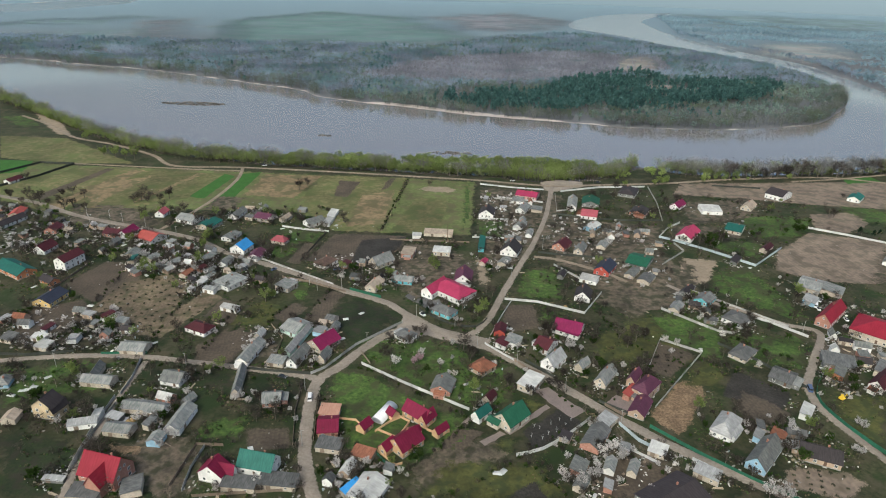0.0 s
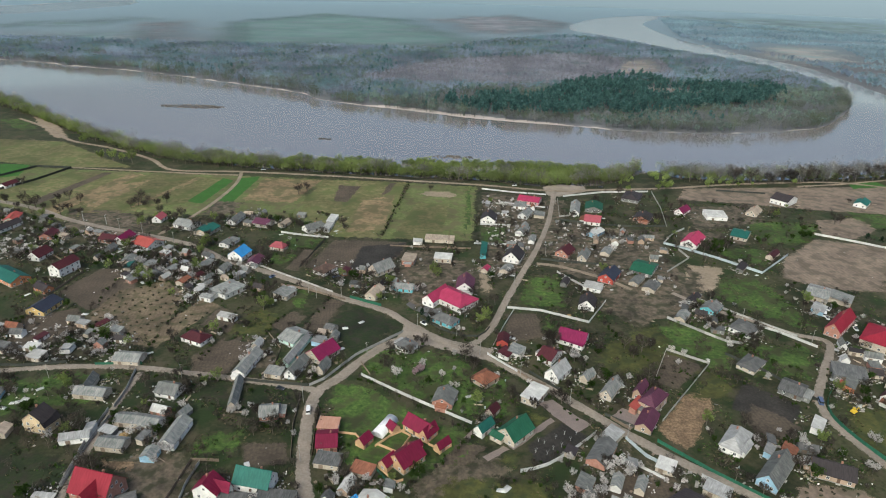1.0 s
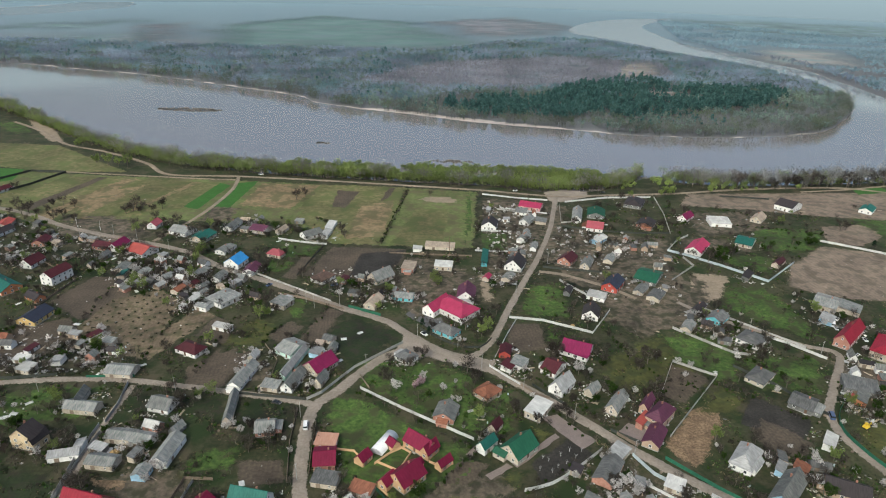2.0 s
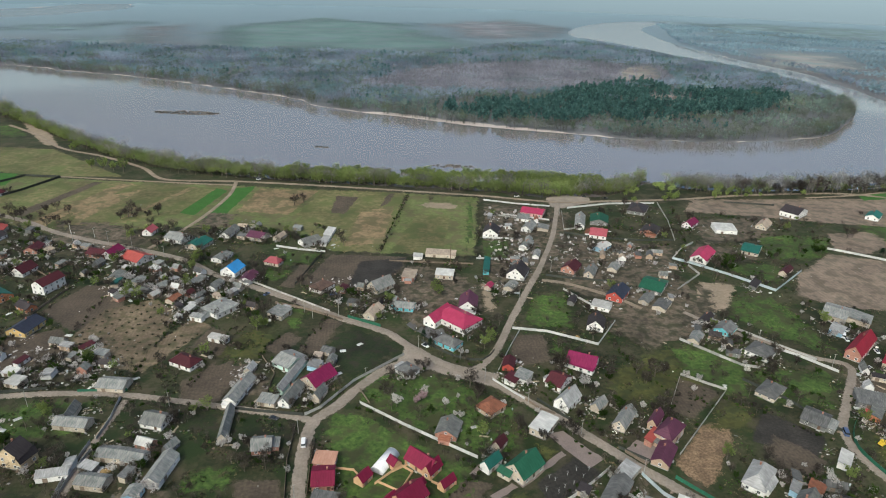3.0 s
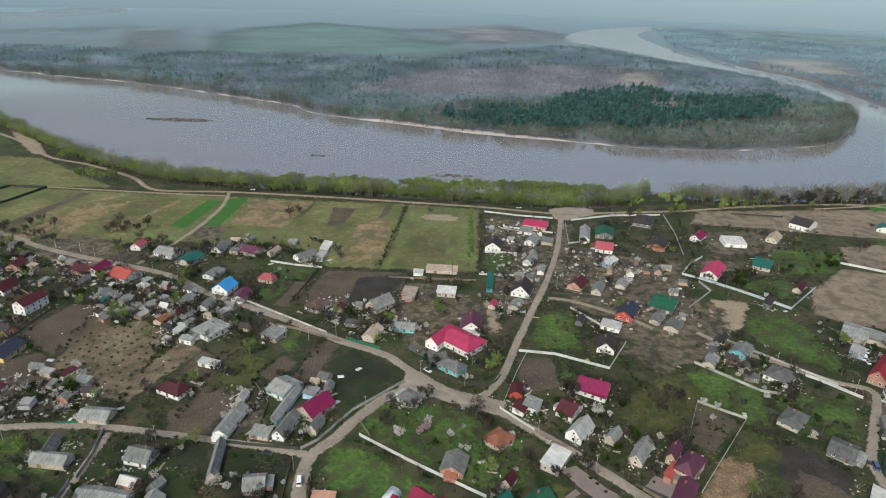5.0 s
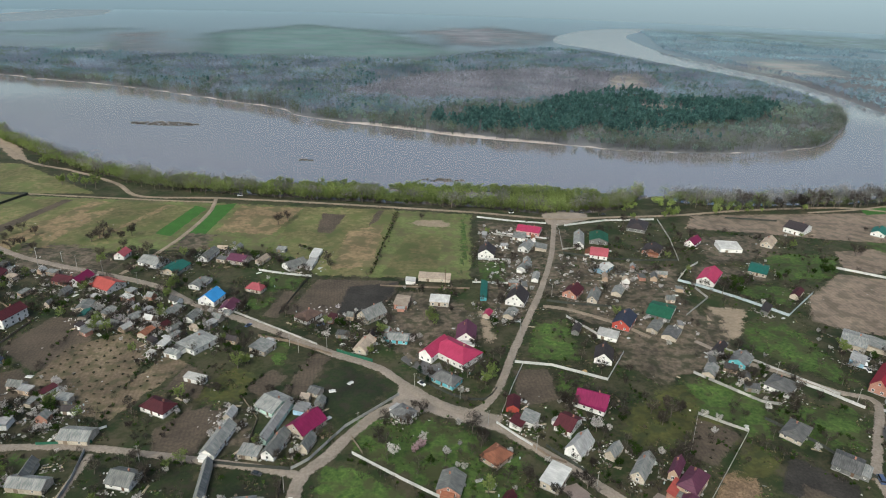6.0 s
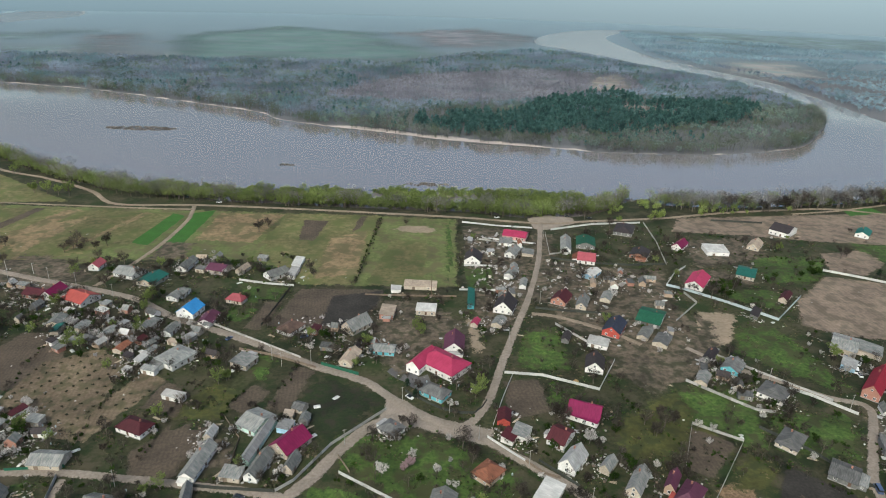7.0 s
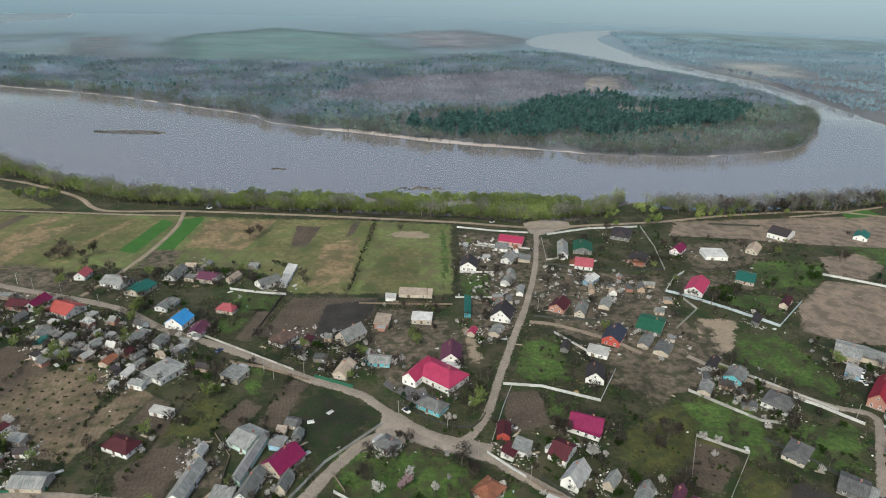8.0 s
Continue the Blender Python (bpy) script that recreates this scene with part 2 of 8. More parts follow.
GROUND = {
    "field": mat("rough_meadow", (0.0708, 0.0782, 0.0253), (0.1534, 0.1288, 0.06095), scale=0.22, big=0.018, spread=0.3, dark=(0.07788, 0.092, 0.02875), world_space=True, bump=0.5),
    "dry": mat("dry_grass", (0.1159, 0.0888, 0.0468), (0.2318, 0.162, 0.09), scale=0.25, big=0.03, dark=(0.0976, 0.0888, 0.0408), world_space=True, bump=0.5, spread=0.2),
    "crop": mat("winter_crop", (0.0273, 0.0858, 0.01092), (0.0429, 0.117, 0.01716), scale=0.8, big=0.1, spread=0.12, world_space=True, rows=4),
    "green": mat("short_green_meadow", (0.0676, 0.0884, 0.026), (0.1196, 0.13, 0.0468), scale=0.3, big=0.03, spread=0.25, dark=(0.091, 0.0858, 0.039), world_space=True, bump=0.5),
    "lawn": mat("fresh_grass", (0.020, 0.045, 0.008), (0.070, 0.108, 0.021), scale=0.45, big=0.04, spread=0.4, dark=(0.040, 0.045, 0.016), world_space=True, bump=0.6),
    "dark_grass": mat("shaded_grass", (0.009282, 0.01657, 0.004641), (0.02122, 0.02917, 0.008619), scale=0.8, big=0.06, spread=0.4, dark=(0.02254, 0.01989, 0.01193), world_space=True, bump=0.6),
    "olive": mat("olive_grass", (0.04212, 0.04449, 0.01123), (0.0702, 0.06817, 0.01825), scale=0.5, big=0.06, dark=(0.03159, 0.03947, 0.01264), world_space=True, bump=0.5),
    "soil": mat("tilled_soil", (0.05369, 0.04126, 0.02904), (0.08824, 0.06845, 0.04864), scale=0.7, big=0.07, spread=0.25, world_space=True, bump=0.8, rows=5),
    "garden": mat("garden_soil", (0.1025, 0.07469, 0.04737), (0.1628, 0.1245, 0.08282), scale=0.6, big=0.06, dark=(0.07829, 0.06847, 0.03545), world_space=True, bump=0.8, rows=6),
    "black_soil": mat("black_soil", (0.0201, 0.0179, 0.0153), (0.0373, 0.0328, 0.0275), scale=0.8, big=0.1, world_space=True, bump=0.8, rows=3),
    "beige": mat("pale_soil", (0.1448, 0.1106, 0.0823), (0.2111, 0.1602, 0.1218), scale=0.4, big=0.04, spread=0.25, dark=(0.1115, 0.09169, 0.0643), world_space=True, rows=8),
    "dirt": mat("bare_dirt", (0.054, 0.043, 0.029), (0.128, 0.101, 0.073), scale=0.35, big=0.06, spread=0.4, dark=(0.036, 0.036, 0.018), world_space=True, bump=0.5),
    "sand": mat("sand", (0.1872, 0.1482, 0.1014), (0.2574, 0.2028, 0.1482), scale=0.6, big=0.1, spread=0.15, world_space=True),
    "gravel": mat("gravel", (0.1858, 0.1558, 0.1244), (0.2624, 0.2205, 0.1805), scale=1.4, big=0.12, spread=0.18, world_space=True),
    "grey_yard": mat("asphalt_yard", (0.078, 0.07566, 0.07566), (0.1131, 0.1092, 0.1092), scale=1.4, big=0.15, spread=0.15, world_space=True),
    "paving": mat("paving", (0.1482, 0.117, 0.1053), (0.195, 0.156, 0.1404), scale=2.0, big=0.2, spread=0.1, world_space=True),
    "hay": mat("dug_earth_and_straw", (0.0897, 0.0583, 0.03229), (0.2153, 0.148, 0.0897), scale=0.9, big=0.2, world_space=True, bump=1.0),
    "dirt_road": mat("dusty_road", (0.1702, 0.1417, 0.1144), (0.2442, 0.2049, 0.1664), scale=0.9, big=0.09, spread=0.18, world_space=True),
    "sand_track": mat("sandy_track", (0.172, 0.137, 0.0994), (0.254, 0.203, 0.152), scale=0.9, big=0.09, spread=0.2, world_space=True),
    # far_meadow, far_scrub and far_heath carry painted haze: a paler, bluer cast
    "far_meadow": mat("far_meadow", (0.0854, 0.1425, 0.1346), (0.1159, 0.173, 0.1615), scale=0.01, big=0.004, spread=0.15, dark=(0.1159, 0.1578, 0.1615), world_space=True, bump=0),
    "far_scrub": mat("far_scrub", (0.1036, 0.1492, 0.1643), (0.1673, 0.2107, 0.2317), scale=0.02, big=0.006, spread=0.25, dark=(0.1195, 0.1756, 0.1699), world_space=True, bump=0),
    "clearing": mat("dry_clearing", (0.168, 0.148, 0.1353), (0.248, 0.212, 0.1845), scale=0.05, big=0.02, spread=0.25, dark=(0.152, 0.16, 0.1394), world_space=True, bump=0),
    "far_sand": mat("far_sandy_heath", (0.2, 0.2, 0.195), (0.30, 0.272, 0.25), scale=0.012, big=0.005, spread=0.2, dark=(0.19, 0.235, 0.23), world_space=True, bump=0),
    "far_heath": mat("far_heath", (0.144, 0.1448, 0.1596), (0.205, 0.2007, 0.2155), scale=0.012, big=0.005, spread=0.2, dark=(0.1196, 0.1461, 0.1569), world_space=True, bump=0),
}


def soft_edge(m, ragged, width, size=0.22, grain=0.2):
    """Lets a patch of ground thin out towards its edge, where it mingles with the land round it."""
    n, l = m.node_tree.nodes, m.node_tree.links
    edge, rag, place = n.new("ShaderNodeAttribute"), n.new("ShaderNodeTexNoise"), n.new("ShaderNodeNewGeometry")
    edge.attribute_name = "edge"
    rag.inputs["Scale"].default_value, rag.inputs["Detail"].default_value = size, 6
    l.new(place.outputs["Position"], rag.inputs["Vector"])
    add = n.new("ShaderNodeMath")
    add.operation = "MULTIPLY_ADD"
    add.inputs[1].default_value = ragged
    l.new(rag.outputs["Fac"], add.inputs[0])
    l.new(edge.outputs["Fac"], add.inputs[2])
    span = n.new("ShaderNodeMapRange")
    span.inputs["From Min"].default_value, span.inputs["From Max"].default_value = ragged / 2, ragged / 2 + width
    l.new(add.outputs["Value"], span.inputs["Value"])
    clear, mix = n.new("ShaderNodeBsdfTransparent"), n.new("ShaderNodeMixShader")
    # small crumbs of ground, whole or absent, that thin out
    crumb, chance, there = n.new("ShaderNodeVectorMath"), n.new("ShaderNodeTexWhiteNoise"), n.new("ShaderNodeMath")
    crumb.operation, there.operation = "SNAP", "GREATER_THAN"
    crumb.inputs[1].default_value = (grain, grain, 1000.0)
    l.new(place.outputs["Position"], crumb.inputs[0])
    l.new(crumb.outputs["Vector"], chance.inputs["Vector"])
    l.new(span.outputs["Result"], there.inputs[0])
    l.new(chance.outputs["Value"], there.inputs[1])
    l.new(there.outputs["Value"], mix.inputs["Fac"])
    l.new(clear.outputs["BSDF"], mix.inputs[1])
    l.new(n["Principled BSDF"].outputs["BSDF"], mix.inputs[2])
    l.new(mix.outputs["Shader"], n["Material Output"].inputs["Surface"])


SOFT = {"lawn": (14, 2.5), "dark_grass": (14, 2.5), "olive": (12, 2.5), "dirt": (20, 3.0), "sand": (10, 2.0), "field": (6, 1.5), "dry": (9, 2.0), "hay": (8, 1.5),
        "soil": (5, 1.0), "garden": (5, 1.0), "black_soil": (4, 1.2), "beige": (7, 1.5), "gravel": (3, 1.0), "green": (10, 2.0)}
for kind, (ragged, width) in SOFT.items():
    soft_edge(GROUND[kind], ragged, width)
for kind in ("dirt_road", "sand_track"):
    soft_edge(GROUND[kind], 2.6, 0.7, 0.45)
FAR_SOFT = {"far_meadow": (260, 130), "far_heath": (320, 160), "far_sand": (220, 90), "clearing": (30, 12), "far_scrub": (380, 160)}
for kind, (ragged, width) in FAR_SOFT.items():
    soft_edge(GROUND[kind], ragged, width, 0.006 if ragged > 100 else 0.04, 2.5)


# ---- mesh helpers ----
def mesh_of(name, verts, faces, material, smooth=False):
    me = bpy.data.meshes.new(name)
    me.from_pydata([tuple(v) for v in verts], [], [tuple(f) for f in faces])
    me.materials.append(material)
    if smooth:
        me.polygons.foreach_set("use_smooth", [True] * len(me.polygons))
    me.update()
    return me


def part(name, me, parent, m=None, label=""):
    ob = new(name, me)
    ob.parent = parent
    if m is not None:
        ob.matrix_basis = m
    return tagged(ob, label)


class Shape:
    """Collects boxes and prisms into one mesh."""
    def __init__(self):
        self.v, self.f = [], []

    def add(self, verts, faces):
        k = len(self.v)
        self.v += [tuple(p) for p in verts]
        self.f += [tuple(i + k for i in q) for q in faces]
        return self

    def box(self, x0, y0, z0, x1, y1, z1):
        return self.add([(x0, y0, z0), (x1, y0, z0), (x1, y1, z0), (x0, y1, z0), (x0, y0, z1), (x1, y0, z1), (x1, y1, z1), (x0, y1, z1)],
                        [(0, 3, 2, 1), (4, 5, 6, 7), (0, 1, 5, 4), (1, 2, 6, 5), (2, 3, 7, 6), (3, 0, 4, 7)])

    def slab(self, quad, t):
        """A plate: a quad (counter-clockwise from above) thickened downwards by t."""
        low = [(x, y, z - t) for x, y, z in quad]
        n = len(quad)
        return self.add(list(quad) + low, [tuple(range(n)), tuple(range(2 * n - 1, n - 1, -1))] + [(i, i + n, (i + 1) % n + n, (i + 1) % n) for i in range(n)])

    def tube(self, p, q, r0, r1, n=6):
        p, q = Vector(p), Vector(q)
        d = (q - p).normalized()
        s = d.orthogonal().normalized()
        t = d.cross(s)
        ring = [s * math.cos(2 * math.pi * i / n) + t * math.sin(2 * math.pi * i / n) for i in range(n)]
        return self.add([p + k * r0 for k in ring] + [q + k * r1 for k in ring],
                        [(i, (i + 1) % n, (i + 1) % n + n, i + n) for i in range(n)] + [tuple(range(2 * n - 1, n - 1, -1))[::-1]])

    def limb(self, points, radii, n, join=None):
        """A bent tapering limb; its first two vertices are those with the numbers join, so that it grows out of its stem. Returns two numbers of each ring."""
        rings, k0 = [], len(self.v)
        for k, (p, r) in enumerate(zip(points, radii)):
            p = Vector(p)
            d = (Vector(points[min(k + 1, len(points) - 1)]) - Vector(points[max(k - 1, 0)])).normalized()
            s = d.orthogonal().normalized()
            t = d.cross(s)
            rings.append([len(self.v) + i for i in range(n)])
            self.v += [tuple(p + (s * math.cos(2 * math.pi * i / n) + t * math.sin(2 * math.pi * i / n)) * r) for i in range(n)]
        if join is not None:
            rings[0] = list(join) + rings[0][2:]
        for a, c in zip(rings, rings[1:]):
            self.f += [(a[i], a[(i + 1) % n], c[(i + 1) % n], c[i]) for i in range(n)]
        self.f.append(tuple(rings[-1]))
        if join is not None:
            del self.v[k0:k0 + 2]
            self.f = [tuple(i - 2 if i > k0 else i for i in q) if max(q) > k0 else q for q in self.f]
            rings = [[i - 2 if i > k0 else i for i in r] for r in rings]
        return [(r[1], r[2]) for r in rings]

    def mesh(self, name, material, smooth=False):
        return mesh_of(name, self.v, self.f, material, smooth)


def curve(points, step):
    """A smooth line through the points, in even steps."""
    p = np.array([points[0]] + list(points) + [points[-1]], float)
    fine = []
    for i in range(1, len(p) - 2):
        n = max(2, int(np.linalg.norm(p[i + 1] - p[i]) / step))
        for k in range(n):
            t = k / n
            fine.append(0.5 * ((2 * p[i]) + (p[i + 1] - p[i - 1]) * t + (2 * p[i - 1] - 5 * p[i] + 4 * p[i + 1] - p[i + 2]) * t * t
                               + (3 * p[i] - p[i - 1] - 3 * p[i + 1] + p[i + 2]) * t ** 3))
    fine.append(p[-2])
    return np.array(fine)


def inside(xs, ys, poly):
    """Which of the places lie in the polygon."""
    hit = np.zeros(len(xs), bool)
    for (x0, y0), (x1, y1) in zip(poly, np.roll(poly, -1, axis=0)):
        cross = (y0 > ys) != (y1 > ys)
        if y1 != y0:
            hit ^= cross & (xs < (x1 - x0) * (ys - y0) / (y1 - y0) + x0)
    return hit


def away(xs, ys, line, closed=True):
    """Distance from each place to the line."""
    best = np.full(len(xs), 1e9)
    ends = np.roll(line, -1, axis=0) if closed else line[1:]
    for (x0, y0), (x1, y1) in zip(line, ends):
        dx, dy = x1 - x0, y1 - y0
        t = np.clip(((xs - x0) * dx + (ys - y0) * dy) / max(dx * dx + dy * dy, 1e-9), 0, 1)
        best = np.minimum(best, (xs - x0 - t * dx) ** 2 + (ys - y0 - t * dy) ** 2)
    return np.sqrt(best)

# ---- ground, river and far land ----
SHORE_NEAR = [(-872, 1101), (-635, 912), (-535, 825), (-451, 752), (-364, 684), (-286, 644), (-207, 616), (-125, 602), (-36, 594), (34, 584), (92, 574), (140, 577), (180, 607), (208, 627), (231, 609), (285, 606), (362, 615), (449, 629), (535, 643)]
SHORE_EAST = [(713, 885), (748, 1105), (777, 1353), (779, 1498), (735, 1703), (701, 2040), (720, 2403), (789, 2738), (1067, 3236)]
SHORE_FAR = [(851, 3129), (650, 2922), (465, 2537), (421, 2285), (481, 2136), (554, 1944), (603, 1741), (681, 1571), (710, 1407), (715, 1278), (682, 1125), (638, 1028), (598, 962), (518, 870), (449, 827), (366, 803), (293, 800), (223, 806), (155, 825), (83, 842), (8, 870), (-55, 901), (-122, 927), (-195, 971), (-220, 1007), (-316, 1068), (-432, 1130), (-557, 1192), (-709, 1243), (-823, 1290), (-970, 1326), (-1150, 1351), (-1195, 1271)]
ARM = [(-1868, 2365), (-1622, 2445), (-1525, 2759), (-1516, 3271), (-1836, 3837), (-1821, 3307), (-1896, 2869), (-2122, 2696)]
PINES = [(-9, 912), (8, 975), (150, 1010), (202, 1110), (299, 1196), (371, 1232), (383, 1133), (455, 1142), (546, 1124), (523, 1043), (395, 955), (283, 888), (197, 854), (124, 872), (54, 872)]
WOODS = [(-1087, 1273), (-1288, 1523), (-1103, 1640), (-814, 1618), (-532, 1598), (-234, 1605), (-42, 1593), (137, 1839), (352, 2013), (444, 1965), (567, 1633), (643, 1480), (678, 1340), (684, 1221), (663, 1089), (606, 969), (492, 838), (355, 776), (216, 775), (79, 806), (-52, 861), (-187, 926), (-300, 1011), (-529, 1129)]
HEATH = [(-13, 1403), (275, 1549), (470, 1453), (436, 1269), (296, 1183), (163, 1105), (-28, 1081), (-165, 1122)]
BELT = [(-738, 992), (-584, 882), (-469, 785), (-375, 708), (-293, 663), (-217, 651), (-133, 644), (-51, 642), (7, 642), (65, 642), (123, 638), (168, 629), (196, 627), (169, 587), (90, 564), (33, 574), (-35, 582), (-123, 590), (-196, 598), (-254, 607), (-355, 665), (-470, 763), (-692, 926)]
BELT_EAST = [(209, 613), (251, 619), (304, 612), (366, 624), (454, 638), (542, 653), (506, 604), (348, 589), (273, 577), (199, 562)]
FARWOOD_EAST = [(896, 2931), (1139, 2690), (1497, 2301), (1852, 2188), (876, 989), (758, 1122), (792, 1380), (790, 1522), (748, 1737), (718, 2092)]
MEADOW = [(-608, 1620), (-794, 2297), (-563, 2905), (-115, 2632), (13, 2064), (171, 1876), (-43, 1617), (-264, 1624), (-428, 1618)]
HEATH2 = [(-839, 1613), (-1034, 2230), (-872, 2408), (-604, 1688)]
HEATH3 = [(-115, 2632), (276, 3109), (458, 2647), (375, 2147), (146, 1968), (14, 2163)]
HEATH4 = [(727, 1684), (868, 1910), (1093, 1881), (983, 1563), (815, 1470)]
CLEARINGS = [[(336, 1330), (390, 1478), (468, 1530), (430, 1328), (394, 1236), (342, 1242)],
             [(351, 1141), (415, 1126), (398, 1048), (336, 1012), (318, 1059)]]
PINES_EAST = [(381, 989), (478, 1100), (555, 1155), (563, 1089), (473, 981), (393, 931)]
WATER_LEVEL = -2.0
SHORE = np.concatenate([curve(SHORE_NEAR, 14), curve(SHORE_EAST, 20), curve(SHORE_FAR, 14)])
SIDE_ARM = curve(ARM + ARM[:1], 25)[:-1]


def wobble(line, amount, size, seed):
    """An uneven shore: every place pushed about by smooth noise."""
    moved = []
    for x, y in line:
        d = noise.noise_vector(Vector((x / size, y / size, seed)))
        e = noise.noise_vector(Vector((x / size * 4, y / size * 4, seed + 9)))
        moved.append((x + amount * (d.x + 0.4 * e.x), y + amount * (d.y + 0.4 * e.y)))
    return np.array(moved)


SHORE = wobble(SHORE, 5.0, 60, 3)
SIDE_ARM = wobble(SIDE_ARM, 10.0, 90, 5)


def shore_distance(xs, ys):
    """Metres to the water's edge: above 0 on land, below 0 in the river."""
    d = np.where(inside(xs, ys, SHORE), -1, 1) * away(xs, ys, SHORE)
    e = np.where(inside(xs, ys, SIDE_ARM), -1, 1) * away(xs, ys, SIDE_ARM)
    return np.minimum(d, e)


def steps(parts_of):
    """Grid lines: (start, end, step) after one another."""
    line = []
    for a, b, s in parts_of:
        line += list(np.arange(a, b, s))
    return np.array(line + [parts_of[-1][1]], float)


def build_ground():
    gx = steps([(-7000, -2500, 250), (-2500, -1280, 50), (-1280, -900, 15), (-900, 920, 7.5), (920, 1280, 18), (1280, 2500, 70), (2500, 7000, 250)])
    gy = steps([(-1500, -250, 125), (-250, 540, 39.5), (540, 1410, 7.5), (1410, 2190, 15), (2190, 3860, 32), (3860, 7500, 260)])
    xx, yy = np.meshgrid(gx, gy)
    x, y = xx.ravel(), yy.ravel()
    d = shore_distance(x, y)
    rise = np.clip(d / 14, 0, 1)
    z = np.where(d > 0, WATER_LEVEL + (0 - WATER_LEVEL) * (rise * rise * (3 - 2 * rise)), WATER_LEVEL - np.minimum(3.0, -d * 0.2))
    near = np.array(SHORE_NEAR, float)
    w, h = len(gx), len(gy)
    i = np.arange(w * h).reshape(h, w)
    quads = np.stack([i[:-1, :-1], i[:-1, 1:], i[1:, 1:], i[1:, :-1]], -1).reshape(-1, 4)
    me = bpy.data.meshes.new("ground")
    me.from_pydata(np.stack([x, y, z], -1).tolist(), [], quads.tolist())
    me.polygons.foreach_set("use_smooth", [True] * len(me.polygons))
    narrow = np.interp(x, [-900, -140, -70, 20, 130, 210, 330, 900], [1.5, 1.0, -8.0, -9.0, -3.5, 1.8, 4.2, 4.0])
    # plain and reach grow with distance and steer the haze painted on the ground
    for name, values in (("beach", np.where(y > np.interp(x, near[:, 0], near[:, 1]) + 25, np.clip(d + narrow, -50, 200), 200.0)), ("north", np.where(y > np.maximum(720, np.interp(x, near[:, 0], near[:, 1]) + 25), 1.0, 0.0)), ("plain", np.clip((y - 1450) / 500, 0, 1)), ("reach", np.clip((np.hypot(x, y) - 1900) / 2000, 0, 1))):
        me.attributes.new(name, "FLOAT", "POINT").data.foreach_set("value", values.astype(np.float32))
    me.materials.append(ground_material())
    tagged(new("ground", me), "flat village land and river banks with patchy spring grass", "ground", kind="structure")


def ground_material():
    m = mat("patchy_ground", (0.01496, 0.02015, 0.006052), (0.04489, 0.04319, 0.01937), scale=0.5, big=0.02, spread=0.45, dark=(0.01496, 0.02591, 0.005447), world_space=True, bump=0.5)
    n, l = m.node_tree.nodes, m.node_tree.links
    p = n["Principled BSDF"]
    colour = p.inputs["Base Color"].links[0].from_socket
    place = n.new("ShaderNodeNewGeometry").outputs["Position"]

    def cover(colour, name, lo, hi, a, b, scale, ragged):
        attribute = n.new("ShaderNodeAttribute")
        attribute.attribute_name = name
        rag = n.new("ShaderNodeTexNoise")
        rag.inputs["Scale"].default_value, rag.inputs["Detail"].default_value = scale, 5
        l.new(place, rag.inputs["Vector"])
        shift = n.new("ShaderNodeMath")
        shift.operation = "MULTIPLY_ADD"
        l.new(rag.outputs["Fac"], shift.inputs[0])
        shift.inputs[1].default_value = ragged
        l.new(attribute.outputs["Fac"], shift.inputs[2])
        span = n.new("ShaderNodeMapRange")
        span.inputs["From Min"].default_value, span.inputs["From Max"].default_value = lo, hi
        l.new(shift.outputs["Value"], span.inputs["Value"])
        two = n.new("ShaderNodeMix")
        two.data_type = "RGBA"
        l.new(rag.outputs["Fac"], two.inputs["Factor"])
        two.inputs["A"].default_value, two.inputs["B"].default_value = (*a, 1), (*b, 1)
        mix = n.new("ShaderNodeMix")
        mix.data_type = "RGBA"
        l.new(span.outputs["Result"], mix.inputs["Factor"])
        l.new(colour, mix.inputs["A"])
        l.new(two.outputs["Result"], mix.inputs["B"])
        return mix.outputs["Result"]

    # bare brown earth and dead grass between the green
    bare = n.new("ShaderNodeTexNoise")
    bare.inputs["Scale"].default_value, bare.inputs["Detail"].default_value, bare.inputs["Roughness"].default_value = 0.075, 9, 0.68
    l.new(place, bare.inputs["Vector"])
    worn = n.new("ShaderNodeMapRange")
    worn.inputs["From Min"].default_value, worn.inputs["From Max"].default_value = 0.49, 0.63
    l.new(bare.outputs["Fac"], worn.inputs["Value"])
    earth = n.new("ShaderNodeMix")
    earth.data_type = "RGBA"
    l.new(worn.outputs["Result"], earth.inputs["Factor"])
    l.new(colour, earth.inputs["A"])
    earth.inputs["B"].default_value = (0.058, 0.048, 0.028, 1)
    colour = earth.outputs["Result"]
    # north to reach: painted haze, the ground colour turns paler and bluer far off
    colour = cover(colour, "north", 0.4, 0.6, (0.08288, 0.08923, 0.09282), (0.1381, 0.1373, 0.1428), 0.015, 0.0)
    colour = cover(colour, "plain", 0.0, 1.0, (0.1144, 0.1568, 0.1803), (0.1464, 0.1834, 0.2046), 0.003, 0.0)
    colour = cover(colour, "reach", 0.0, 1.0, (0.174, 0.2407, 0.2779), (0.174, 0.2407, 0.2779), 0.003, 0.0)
    colour = cover(colour, "beach", 16.0, 13.0, (0.46, 0.41, 0.375), (0.24, 0.215, 0.20), 0.028, 22.0)
    l.new(colour, p.inputs["Base Color"])
    return m


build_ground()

WATER = bpy.data.materials.new("river_water")
WATER.use_nodes = True
wn = WATER.node_tree.nodes
wp = wn["Principled BSDF"]
wp.inputs["Base Color"].default_value = (0.165, 0.144, 0.136, 1)
wp.inputs["IOR"].default_value = 2.6
lanes, lane_range, stretch_lanes = wn.new("ShaderNodeTexNoise"), wn.new("ShaderNodeMapRange"), wn.new("ShaderNodeMapping")
stretch_lanes.inputs["Scale"].default_value = (0.5, 2.0, 1.0)
